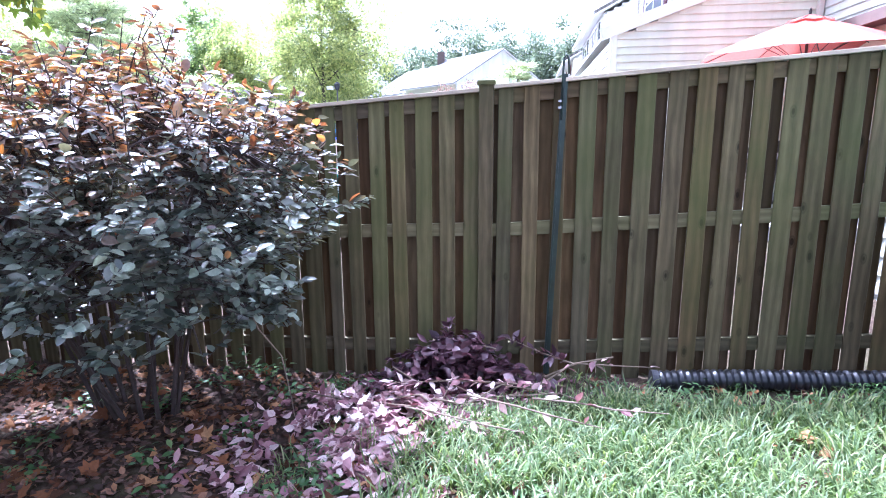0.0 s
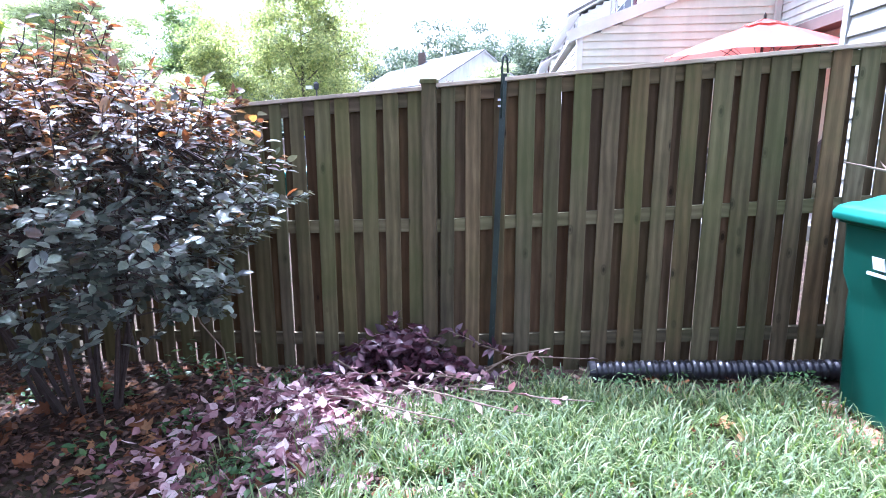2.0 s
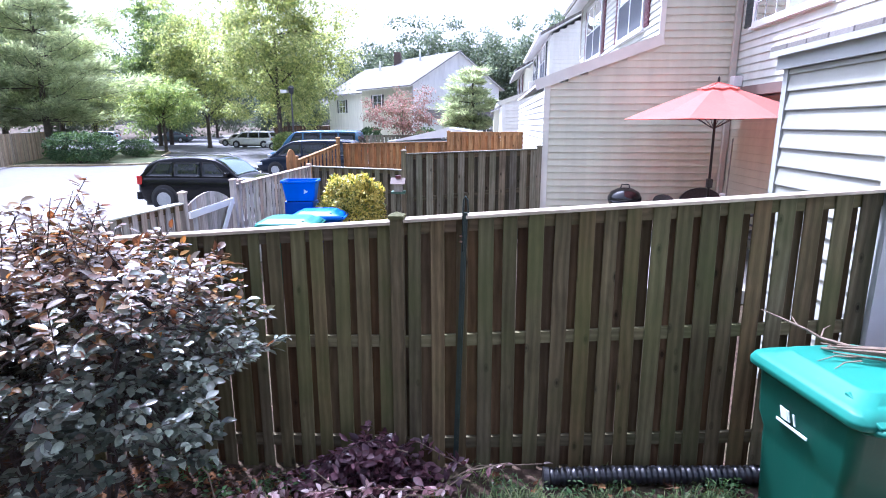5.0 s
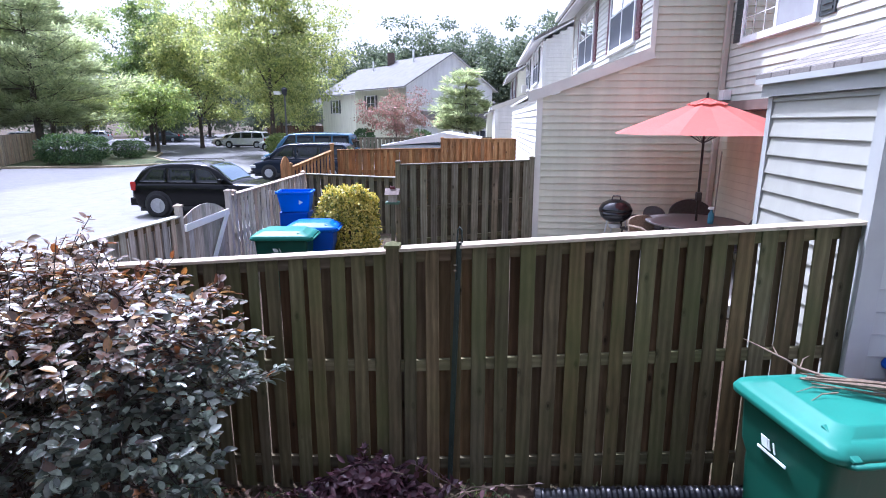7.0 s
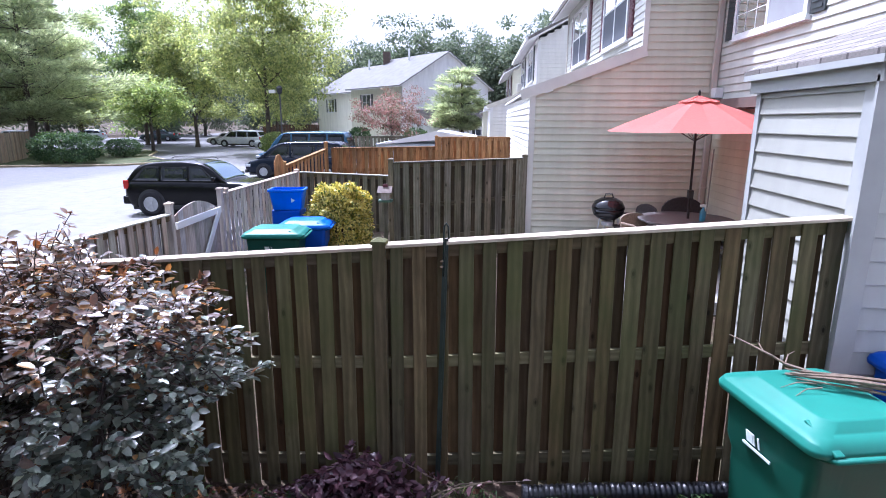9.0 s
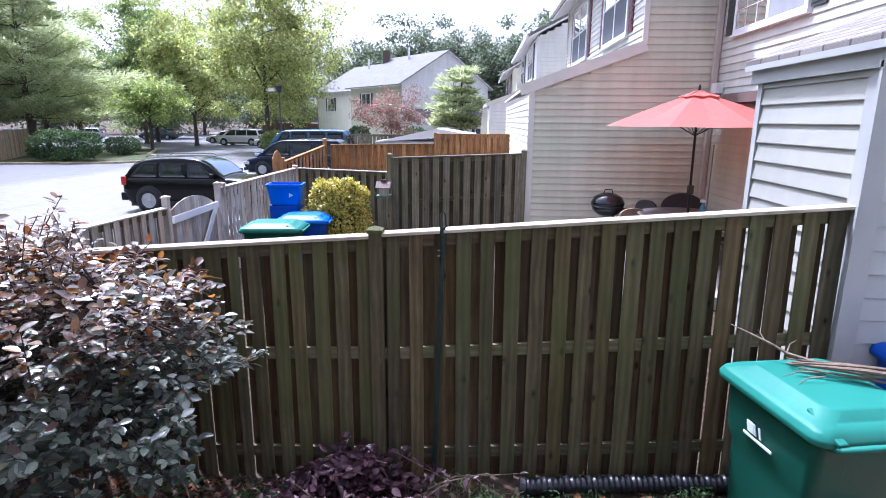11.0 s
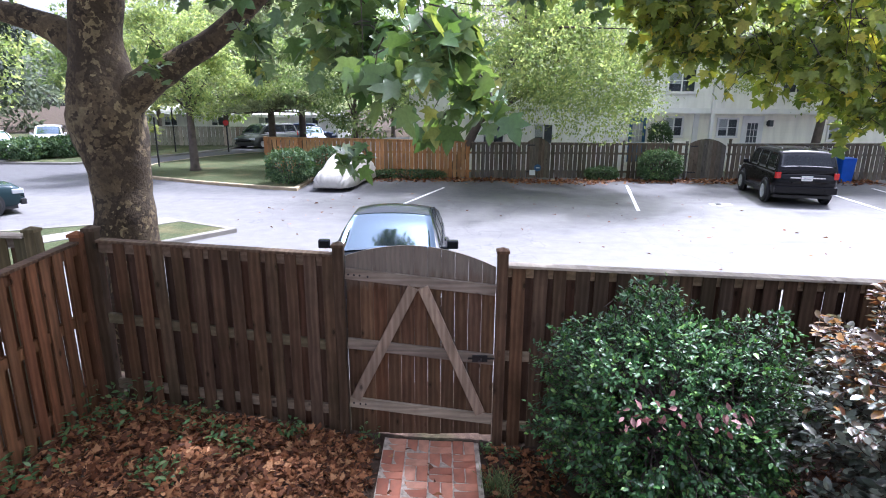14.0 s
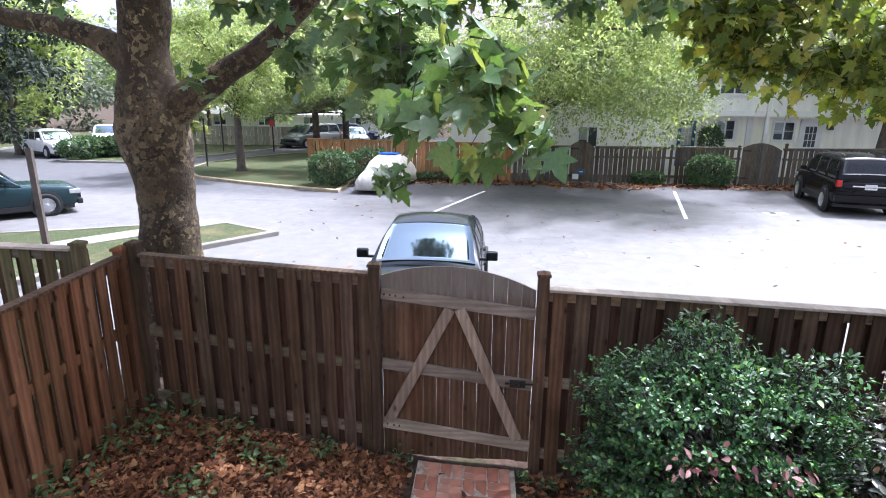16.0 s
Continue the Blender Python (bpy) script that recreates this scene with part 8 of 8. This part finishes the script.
def wheeled_bin(m, label, body_mat, lid_mat, h=1.12, w=0.33, d=0.37, logo=True):
    """A wheeled bin: lid hinge and wheels at -y, tapering body."""
    th = thing("wheeled_bin", label, "bin", "bins", m=m)
    g = Geo()
    g.loft([ring(w * 0.78, d * 0.72, 0.03, 0.05, 0.02), ring(w * 0.8, d * 0.76, 0.08, 0.06, 0.02), ring(w * 0.86, d * 0.85, h * 0.5, 0.06, 0.01), ring(w * 0.87, d * 0.86, h * 0.56, 0.06), ring(w * 0.94, d * 0.93, h * 0.64, 0.06), ring(w * 0.97, d * 0.97, h * 0.86, 0.06), ring(w * 1.04, d * 1.04, h * 0.865, 0.06), ring(w * 1.04, d * 1.04, h * 0.9, 0.06)])
    body = part("body", g, M[body_mat], th, smooth=True, bevel=0.006)
    body.modifiers.new("normals", "WEIGHTED_NORMAL")
    g = Geo()
    z = h * 0.905
    g.loft([ring(w * 1.1, d * 1.12, z - 0.035, 0.08), ring(w * 1.12, d * 1.14, z, 0.09), ring(w * 1.07, d * 1.08, z + 0.035, 0.08), ring(w * 0.98, d * 1.0, z + 0.055, 0.08), ring(w * 0.9, d * 0.92, z + 0.06, 0.08), ring(w * 0.72, d * 0.78, z + 0.1, 0.08, -0.01), ring(w * 0.66, d * 0.72, z + 0.105, 0.08, -0.01)])
    lid = part("lid", g, M[lid_mat], th, smooth=True, bevel=0.008)
    lid.modifiers.new("normals", "WEIGHTED_NORMAL")
    part("lid_grip", Geo().box((-0.12, d * 1.1, z - 0.02), (0.12, d * 1.19, z + 0.015)), M[lid_mat], lid, bevel=0.01)
    g = Geo()
    g.tube([(-w * 0.85, -d * 0.95, z - 0.06), (-w * 0.85, -d * 1.2, z - 0.02), (w * 0.85, -d * 1.2, z - 0.02), (w * 0.85, -d * 0.95, z - 0.06)], 0.017, 8)
    part("handle", g, M[lid_mat], th, smooth=True)
    for s in (-1, 1):
        part("hinge_arm", Geo().bar((s * w * 0.8, -d * 1.19, z + 0.0), (s * w * 0.8, -d * 0.6, z + 0.075), 0.05, 0.02), M[lid_mat], lid, bevel=0.006)
        ob = part("wheel", Geo().lathe([(0.02, -0.02), (0.075, -0.02), (0.075, 0.03), (0.03, 0.034), (0.012, 0.05), (0.001, 0.05)], 20, None), M["black_plastic"], th, m=pose(s * (w * 0.86 + 0.01), -d * 0.72, 0.125, 0, 90 * s, 0))
        part("tyre", Geo().lathe([(0.075, -0.025), (0.115, -0.03), (0.125, -0.012), (0.125, 0.022), (0.115, 0.036), (0.075, 0.03)], 24), M["tyre"], ob, smooth=True)
        g = Geo()
        for k in range(6):
            a = 2 * math.pi * k / 6
            g.bar((0.02 * math.cos(a), 0.02 * math.sin(a), 0.034), (0.1 * math.cos(a), 0.1 * math.sin(a), 0.034), 0.016, 0.012)
        part("spoke", g, M["black_plastic"], ob)
        arch = Geo().lathe([(0.001, 0.0), (0.155, 0.0), (0.155, 0.02), (0.001, 0.02)], 20, pose(s * (w * 0.82 - 0.01), -d * 0.7, 0.15, 0, 90 * s, 0))
        part("wheel_well", arch, M["black_plastic"], th)
    if logo:
        # A plain two-part emblem over a bar of small print, on the side.
        g = Geo()
        x = -w * 0.985
        zz = h * 0.70
        for y0, y1 in ((0.11, 0.055), (0.05, 0.038), (0.008, -0.004)):
            g.add([(x - dx, y0 - k + (0.02 if z1 else 0), zz + z1) for dx in (0.0, 0.006) for k, z1 in ((0, 0), (y0 - y1, 0), (y0 - y1, 0.06), (0, 0.06))], [(0, 1, 2, 3), (7, 6, 5, 4), (0, 4, 5, 1), (1, 5, 6, 2), (2, 6, 7, 3), (3, 7, 4, 0)])
        part("emblem", g, M["print"], th, "pale two-part emblem")
        g = Geo()
        g.box((x - 0.003, -0.09, zz - 0.035), (x + 0.004, 0.15, zz - 0.02))
        part("print_bar", g, M["print"], th, "bar of small pale print")
    return th


wheeled_bin(pose(2.32, 2.27, 0.105, 0, 0, 10), "dark green wheeled bin with sea green lid and sticks", "bin_body", "bin_lid", h=1.22, w=0.345, d=0.39)
wheeled_bin(pose(3.42, 2.72, 0.17, 0, 0, 0), "blue wheeled bin beside the shed", "bin_blue", "bin_blue", h=1.14, w=0.3, d=0.34, logo=False)
# Sticks on the bin lid.
r = random.Random(12)
g_mat = M["twig"]
top_z = 0.105 + 1.22 * 0.905 + 0.108
for k in range(9):
    a, ln = radians(-22 + r.uniform(-9, 9)), r.uniform(0.45, 0.8)
    cx, cy = 2.52 + r.uniform(-0.06, 0.06), 2.3 + r.uniform(-0.07, 0.05)
    d = Vector((math.cos(a), math.sin(a), r.uniform(-0.03, 0.05)))
    p = Vector((cx, cy, top_z + 0.012 + 0.008 * k))
    g = Geo()
    g.tube([p - d * ln * 0.5, p + Vector((0, 0, 0.012)), p + d * ln * 0.5 + Vector((0, 0.01, 0))], [0.005, r.uniform(0.007, 0.013), 0.006], 6)
    solo("stick", g, g_mat, "pale broken stick lying on the bin lid", "stick", group="sticks on the bin")
g = Geo()
g.tube([(2.35, 2.38, top_z + 0.05), (2.22, 2.5, top_z + 0.06), (2.15, 2.53, top_z + 0.1), (2.05, 2.66, top_z + 0.13), (1.98, 2.74, top_z + 0.15)], [0.012, 0.01, 0.008, 0.006, 0.003], 6)
for a, b2 in (((2.22, 2.5, top_z + 0.06), (2.3, 2.56, top_z + 0.12)), ((2.3, 2.3, top_z + 0.03), (2.1, 2.3, top_z + 0.0)), ((2.3, 2.25, top_z + 0.03), (2.12, 2.2, top_z - 0.01)), ((2.12, 2.58, top_z + 0.11), (2.1, 2.63, top_z + 0.16))):
    g.tube([a, ((a[0] + b2[0]) / 2, (a[1] + b2[1]) / 2 + 0.02, (a[2] + b2[2]) / 2 + 0.01), b2], [0.005, 0.004, 0.002], 5)
solo("forked_stick", g, g_mat, "long forked stick reaching past the edge of the bin", "stick", group="sticks on the bin")
# Dead pink leaves caught in the holly.
r = np.random.default_rng(77)
n = 46
f = r.random((n, 1))
p = np.array([-2.78, 0.2, 1.28]) * (1 - f) + np.array([-2.72, 1.05, 1.3]) * f + r.normal(size=(n, 3)) * np.array([0.05, 0.05, 0.05])
solo("dead_sprig", swarm("dead_sprig", LEAF, LEAF_F, p, frames_of(r.normal(size=(n, 3)) - np.array([0, 0, 0.6]), r.normal(size=(n, 3)) + np.array([0.5, -0.3, 0.8])), 0.065 * (0.7 + 0.5 * r.random(n)), M["dead_pink"]), None, "cut sprig of pinkish dead leaves caught on the holly", "leaves", kind="stuff")


# ---- next yard ----
M["canvas"] = leaf_mat("coral red canvas", [(0.0, (0.52, 0.15, 0.12)), (1.0, (0.56, 0.165, 0.135))], 0.85, 0.3, 0.2, (1.2, 1.1, 1.05))
M["bronze_metal"] = plain("dark bronze metal", (0.035, 0.028, 0.025), 0.4, 0.6, vary=0.15)
umb = thing("patio_umbrella", "open coral red patio umbrella on a dark pole", "umbrella")
cx, cy, zt, ze, R = 3.72, 8.36, 3.2, 2.68, 1.4
g, seg, rings_n = Geo(), 8, 5
for i in range(rings_n + 1):
    k = i / rings_n
    for s in range(seg * 4):
        a = 2 * math.pi * s / (seg * 4) + 0.2
        q = (s % 4) / 4
        scallop = 1 - 0.045 * (1 - abs(2 * q - 1)) * k
        rr = R * k * (math.cos(math.pi / seg) / math.cos((q - 0.5) * 2 * math.pi / seg)) * 1.02
        g.v.append((cx + rr * math.cos(a), cy + rr * math.sin(a), zt - (zt - ze) * (k ** 1.12) - 0.05 * k * (1 - abs(2 * q - 1)) * (1 - k) * 2 - (1 - scallop) * 0.2))
n4 = seg * 4
g.f = [(i * n4 + s, i * n4 + (s + 1) % n4, (i + 1) * n4 + (s + 1) % n4, (i + 1) * n4 + s) for i in range(rings_n) for s in range(n4)]
canopy = part("canopy", g, M["canvas"], umb)
g = Geo()
for i, (rr, z) in enumerate(((0.02, zt + 0.03), (0.3, zt - 0.062))):
    for s in range(16):
        a = 2 * math.pi * s / 16 + 0.2
        g.v.append((cx + rr * math.cos(a), cy + rr * math.sin(a), z - (0.02 if s % 2 else 0)))
g.f = [(s, (s + 1) % 16, 16 + (s + 1) % 16, 16 + s) for s in range(16)]
part("vent", g, M["canvas"], canopy)
part("pole", Geo().tube([(cx + 0.03, cy, PATIO), (cx, cy, zt + 0.08)], 0.02, 10), M["bronze_metal"], umb)
part("finial", Geo().lathe([(0.0, 0), (0.022, 0.01), (0.014, 0.05), (0.001, 0.07)], 10, pose(cx, cy, zt + 0.05)), M["bronze_metal"], umb)
part("crank_box", Geo().box((cx - 0.02, cy - 0.05, 1.62), (cx + 0.06, cy + 0.04, 1.76)), M["bronze_metal"], umb, bevel=0.01)
for s in range(8):
    a = 2 * math.pi * s / 8 + 0.2
    e = (cx + R * 0.97 * math.cos(a), cy + R * 0.97 * math.sin(a), ze + 0.005)
    rib = part("rib", Geo().tube([(cx, cy, zt - 0.02), (cx + R * 0.5 * math.cos(a), cy + R * 0.5 * math.sin(a), zt - (zt - ze) * 0.46 - 0.02), e], 0.008, 5), M["bronze_metal"], umb)
    part("strut", Geo().tube([(cx, cy, ze - 0.15), (cx + R * 0.5 * math.cos(a), cy + R * 0.5 * math.sin(a), zt - (zt - ze) * 0.46 - 0.03)], 0.006, 5), M["bronze_metal"], rib)
part("base", Geo().lathe([(0.25, 0), (0.25, 0.04), (0.08, 0.1), (0.03, 0.2)], 20, pose(cx + 0.03, cy, PATIO)), M["bronze_metal"], umb)

solo("patio", Geo().prism([(1.45, 6.2), (4.6, 6.2), (4.6, 10.03), (1.45, 10.03)], 0.1, PATIO), M["walk"], "pale concrete patio of the next house", "patio", kind="structure")
M["grill"] = plain("black enamel", (0.012, 0.012, 0.014), 0.15, vary=0.1, bumps=0)
grill = thing("kettle_grill", "black kettle grill with domed lid on three legs", "grill")
gx0, gy0, gz = 2.67, 9.3, PATIO
part("bowl", Geo().lathe([(0.05, 0.52), (0.17, 0.55), (0.26, 0.63), (0.29, 0.73)], 24, pose(gx0, gy0, gz)), M["grill"], grill, smooth=True)
lid = part("lid", Geo().lathe([(0.295, 0.735), (0.29, 0.78), (0.24, 0.87), (0.13, 0.93), (0.03, 0.945)], 24, pose(gx0, gy0, gz)), M["grill"], grill, smooth=True)
part("handle", Geo().tube([(gx0 - 0.08, gy0, gz + 0.93), (gx0 - 0.06, gy0, gz + 1.0), (gx0 + 0.06, gy0, gz + 1.0), (gx0 + 0.08, gy0, gz + 0.93)], 0.012, 6), M["black_plastic"], lid)
for a in (90, 210, 330):
    c, s = math.cos(radians(a)), math.sin(radians(a))
    part("leg", Geo().tube([(gx0 + 0.18 * c, gy0 + 0.18 * s, gz + 0.58), (gx0 + 0.3 * c, gy0 + 0.3 * s, gz)], 0.011, 6), M["alloy"], grill)
part("ash_pan", Geo().lathe([(0.02, 0.42), (0.1, 0.43), (0.11, 0.5)], 16, pose(gx0, gy0, gz)), M["alloy"], grill)

M["teal"] = plain("teal plastic", (0.05, 0.2, 0.28), 0.4, vary=0.1)
M["slate"] = plain("grey tabletop", (0.11, 0.105, 0.105), 0.4, vary=0.25)
table = thing("patio_table", "dark round patio table under the umbrella", "table")
part("tabletop", Geo().lathe([(0.02, 0.69), (0.74, 0.69), (0.76, 0.705), (0.76, 0.72), (0.74, 0.73), (0.02, 0.73)], 32, pose(cx, cy, PATIO)), M["slate"], table)
for a in (45, 135, 225, 315):
    c, s = math.cos(radians(a)), math.sin(radians(a))
    part("leg", Geo().tube([(cx + 0.5 * c, cy + 0.5 * s, PATIO + 0.7), (cx + 0.58 * c, cy + 0.58 * s, PATIO)], 0.018, 6), M["bronze_metal"], table)
bottle = thing("spray_bottle", "teal plastic spray bottle on the patio table", "bottle")
part("flask", Geo().lathe([(0.04, 0.0), (0.045, 0.02), (0.045, 0.15), (0.018, 0.2), (0.016, 0.23)], 14, pose(cx + 0.15, cy - 0.25, PATIO + 0.73)), M["teal"], bottle, smooth=True)
part("spray_head", Geo().box((cx + 0.1, cy - 0.27, PATIO + 0.955), (cx + 0.18, cy - 0.23, PATIO + 1.0)), M["white_trim"], bottle, bevel=0.008)
M["wicker"] = plain("dark woven chair", (0.05, 0.042, 0.04), 0.7, vary=0.3, scale=30, bumps=0.5)
M["tan"] = plain("tan wicker", (0.22, 0.16, 0.11), 0.7, vary=0.3, scale=30, bumps=0.5)


def patio_chair(x, y, rot, label, mat="wicker", high=1.02, wide=0.3):
    th = thing("patio_chair", label, "chair", "chairs round the patio table", m=pose(x, y, PATIO, 0, 0, rot))
    part("seat", Geo().box((-wide, -0.25, 0.4), (wide, 0.27, 0.45)), M[mat], th, bevel=0.015)
    g = Geo()
    n = 12
    front, back = [], []
    for i in range(n + 1):
        a = math.pi * i / n
        front.append((wide * math.cos(a), -0.24 - 0.03, 0.68 + (high - 0.68) * math.sin(a)))
        back.append((wide * math.cos(a), -0.28 - 0.03, 0.68 + (high - 0.68) * math.sin(a)))
    front = [(wide, -0.22, 0.45)] + front + [(-wide, -0.22, 0.45)]
    back = [(wide, -0.26, 0.45)] + back + [(-wide, -0.26, 0.45)]
    k = len(front)
    g.add(front + back, [tuple(range(k)), tuple(range(2 * k - 1, k - 1, -1))] + [(i, i + k, (i + 1) % k + k, (i + 1) % k) for i in range(k)])
    part("backrest", g, M[mat], th)
    for sx in (-1, 1):
        part("armrest", Geo().tube([(sx * wide, -0.24, 0.62), (sx * (wide + 0.02), 0.1, 0.64), (sx * wide, 0.24, 0.6), (sx * wide, 0.26, 0.42)], 0.018, 6), M[mat], th)
        for sy in (-0.22, 0.24):
            part("leg", Geo().tube([(sx * (wide - 0.03), sy, 0.42), (sx * wide, sy * 1.1, 0)], 0.016, 6), M["bronze_metal"], th)
    return th


patio_chair(4.08, 9.3, 180, "dark round-backed patio chair behind the table", high=0.92, wide=0.37)
patio_chair(3.12, 9.2, 120, "dark patio chair beside the grill", high=0.82, wide=0.24)
patio_chair(3.02, 8.3, 200, "tan wicker patio chair at the table", "tan", 0.78, 0.24)
patio_chair(4.25, 7.7, 20, "dark patio chair near the house wall")
solo("broom", Geo().tube([(4.28, 9.0, PATIO), (4.52, 9.55, 2.35)], 0.012, 6).box((4.18, 8.92, PATIO), (4.38, 9.05, PATIO + 0.12)), M["pale"], "pale broom handle leaning against the house wall", "broom")

# Feeder, bins and recycling box by the back gate.
feed = thing("bird_feeder", "grey wooden bird feeder with a pitched roof on a post", "bird feeder")
fx, fy = -1.47, 9.75
part("post", Geo().box((fx - 0.035, fy - 0.035, 0.0), (fx + 0.035, fy + 0.035, 1.3)), M["grey"], feed)
part("tray", Geo().box((fx - 0.13, fy - 0.11, 1.3), (fx + 0.13, fy + 0.11, 1.34)), plain("moss green paint", (0.08, 0.16, 0.11), 0.7), feed)
part("box", Geo().box((fx - 0.08, fy - 0.07, 1.34), (fx + 0.08, fy + 0.07, 1.5)), M["pale"], feed)
g = Geo()
g.add([(fx - 0.14, fy - 0.13, 1.49), (fx + 0.14, fy - 0.13, 1.49), (fx + 0.14, fy + 0.13, 1.49), (fx - 0.14, fy + 0.13, 1.49), (fx - 0.14, fy, 1.6), (fx + 0.14, fy, 1.6)], [(3, 2, 1, 0), (0, 1, 5, 4), (2, 3, 4, 5), (1, 2, 5), (3, 0, 4)])
part("roof", g, M["brown_trim"], feed)
part("ridge", Geo().box((fx - 0.05, fy - 0.02, 1.58), (fx + 0.05, fy + 0.02, 1.64)), M["burgundy"], feed)
wheeled_bin(pose(-3.04, 8.1, -0.02, 0, 0, 96), "green wheeled bin with a lighter lid by the back gate", "bin_body", "bin_lid", h=1.12, w=0.33, d=0.44)
wheeled_bin(pose(-2.77, 8.85, -0.02, 0, 0, 96), "blue wheeled bin beside a green one", "bin_blue", "bin_blue_lid", h=1.13, w=0.32, d=0.4, logo=False)
box = thing("recycling_box", "bright blue open recycling box standing on a bin", "box")
g = Geo()
g.loft([ring(0.26, 0.19, 0.0, 0.04), ring(0.31, 0.23, 0.33, 0.04), ring(0.335, 0.25, 0.335, 0.04), ring(0.335, 0.25, 0.375, 0.04), ring(0.3, 0.22, 0.375, 0.04), ring(0.25, 0.18, 0.03, 0.04)])
part("tub", g, M["bin_blue_lid"], box, m=pose(-3.27, 9.42, 1.2, 0, 0, 8))
part("emblem", Geo().lathe([(0.05, 0), (0.05, 0.004), (0.001, 0.004)], 3, pose(-3.12, 9.205, 1.38, 90, 0, 8)), M["print"], box)
solo("bin_stack", Geo().box((-3.55, 9.24, -0.15), (-3.0, 9.62, 1.19)), M["bin_blue"], "plain blue bin that carries the recycling box", "bin", bevel=0.03)

# ---- car park furniture ----
lamp = thing("street_lamp", "grey lamp post with a dark lantern head", "lamp")
lx, ly = -13.9, 39.1
part("pole", Geo().tube([(lx, ly, 0), (lx, ly, 4.7)], [0.07, 0.05], 10), plain("dark grey metal", (0.09, 0.09, 0.09), 0.5, 0.4), lamp)
part("lantern", Geo().lathe([(0.08, 4.65), (0.16, 4.75), (0.2, 5.05), (0.24, 5.07), (0.12, 5.2), (0.02, 5.25)], 14, pose(lx, ly, 0)), M["black_plastic"], lamp)
part("side_box", Geo().box((lx - 0.75, ly - 0.12, 4.72), (lx - 0.3, ly + 0.12, 4.95)).bar((lx - 0.35, ly, 4.8), (lx, ly, 4.8), 0.04, 0.04), M["trim"], lamp)
for x, y, h, lean_x in ((-9.0, -8.6, 2.45, -0.17), (-27.4, -14.95, 2.5001, 0), (-36.4, -18.35, 2.9, 0)):
    sp = thing("sign_post", "grey steel sign post at the kerb", "sign post", group="sign posts")
    part("post", Geo().bar((x, y, 0), (x + lean_x, y - abs(lean_x), h), 0.11 if h < 2.5 else 0.06, 0.06, up=(1, 0, 0)), M["bark"] if h < 2.5 else M["iron"], sp)

# Car under a fitted cover.
cov = thing("covered_car", "car under a pale grey beige fitted cover", "car")
cm = pose(-22.0, -4.75, 0, 0, 0, -9) @ Matrix.Diagonal((0.88, 0.88, 0.92, 1))
rings_c = []
r = np.random.default_rng(5)
prof = [(2.2, 0.35, 0.55), (2.1, 0.62, 0.72), (1.6, 0.8, 0.82), (0.9, 0.92, 0.86), (0.3, 1.3, 0.84), (-0.2, 1.42, 0.8), (-0.9, 1.42, 0.8), (-1.5, 1.2, 0.84), (-2.0, 0.95, 0.84), (-2.2, 0.6, 0.7), (-2.25, 0.3, 0.6)]
for i, (x, z, w) in enumerate(prof):
    rg = []
    for k in range(25):
        a = math.pi * k / 24
        cc, ss = math.cos(a), math.sin(a)
        yy = w * (abs(cc) ** 0.55) * (1 if cc >= 0 else -1) * (1.0 + 0.03 * math.sin(k * 2.7 + i))
        zz = 0.16 + (z - 0.16) * (ss ** 0.5) + 0.012 * math.sin(k * 3.3 + i * 1.7)
        rg.append(tuple(cm @ Vector((x + 0.03 * math.sin(k * 1.9), yy, zz))))
    rings_c.append(rg)
part("cover", Geo().loft(rings_c), plain("pale grey cover cloth", (0.46, 0.44, 0.39), 0.8, vary=0.15, scale=3, bumps=0.5), cov, smooth=True)
for x in (1.35, -1.35):
    for s in (1, -1):
        part("wheel", Geo().lathe([(0.1, -0.09), (0.3, -0.09), (0.32, 0), (0.3, 0.09), (0.1, 0.09)], 18, cm @ pose(x, s * 0.7, 0.32, 90, 0, 0)), M["tyre"], cov)
part("blue_patch", Geo().box((-0.7, -0.4, 1.41), (-0.1, 0.4, 1.47), cm), M["bin_blue_lid"], cov, bevel=0.03)
solo("recycling_bin", Geo().loft([ring(0.26, 0.26, 0.0, 0.05), ring(0.31, 0.31, 1.0, 0.05), ring(0.33, 0.33, 1.03, 0.05), ring(0.2, 0.2, 1.08, 0.05)]), M["bin_blue"], "blue bin at the far fence beside the parked car", "bin", m=pose(-24.1, 16.7, 0.0))
stop = thing("stop_sign", "small red octagonal sign on a post across the lane", "sign")
part("post", Geo().box((-38.04, -15.54, 0), (-37.96, -15.46, 1.9)), M["iron"], stop)
part("plate", Geo().lathe([(0.001, 0), (0.2, 0), (0.2, 0.02), (0.001, 0.02)], 8, pose(-37.9, -15.5, 1.95, 0, 90, 0) @ pose(0, 0, 0, 0, 0, 22.5)), M["tail"], stop)
yd = thing("yard_sign", "small blue and white sign at the far fence", "sign")
part("stake", Geo().box((-24.2, 3.28, 0.0), (-24.18, 3.3, 0.4)), M["iron"], yd)
part("face", Geo().lathe([(0.16, 0), (0.16, 0.02), (0.001, 0.02)], 8, pose(-24.18, 3.3, 0.52, 0, 90, 0)), M["blue_door"], yd)
part("white_panel", Geo().box((-24.17, 2.95, 0.2), (-24.15, 3.2, 0.42)), M["print"], yd)
part("print_bar", Geo().box((-24.155, 3.22, 0.5), (-24.14, 3.38, 0.54)), M["print"], yd)
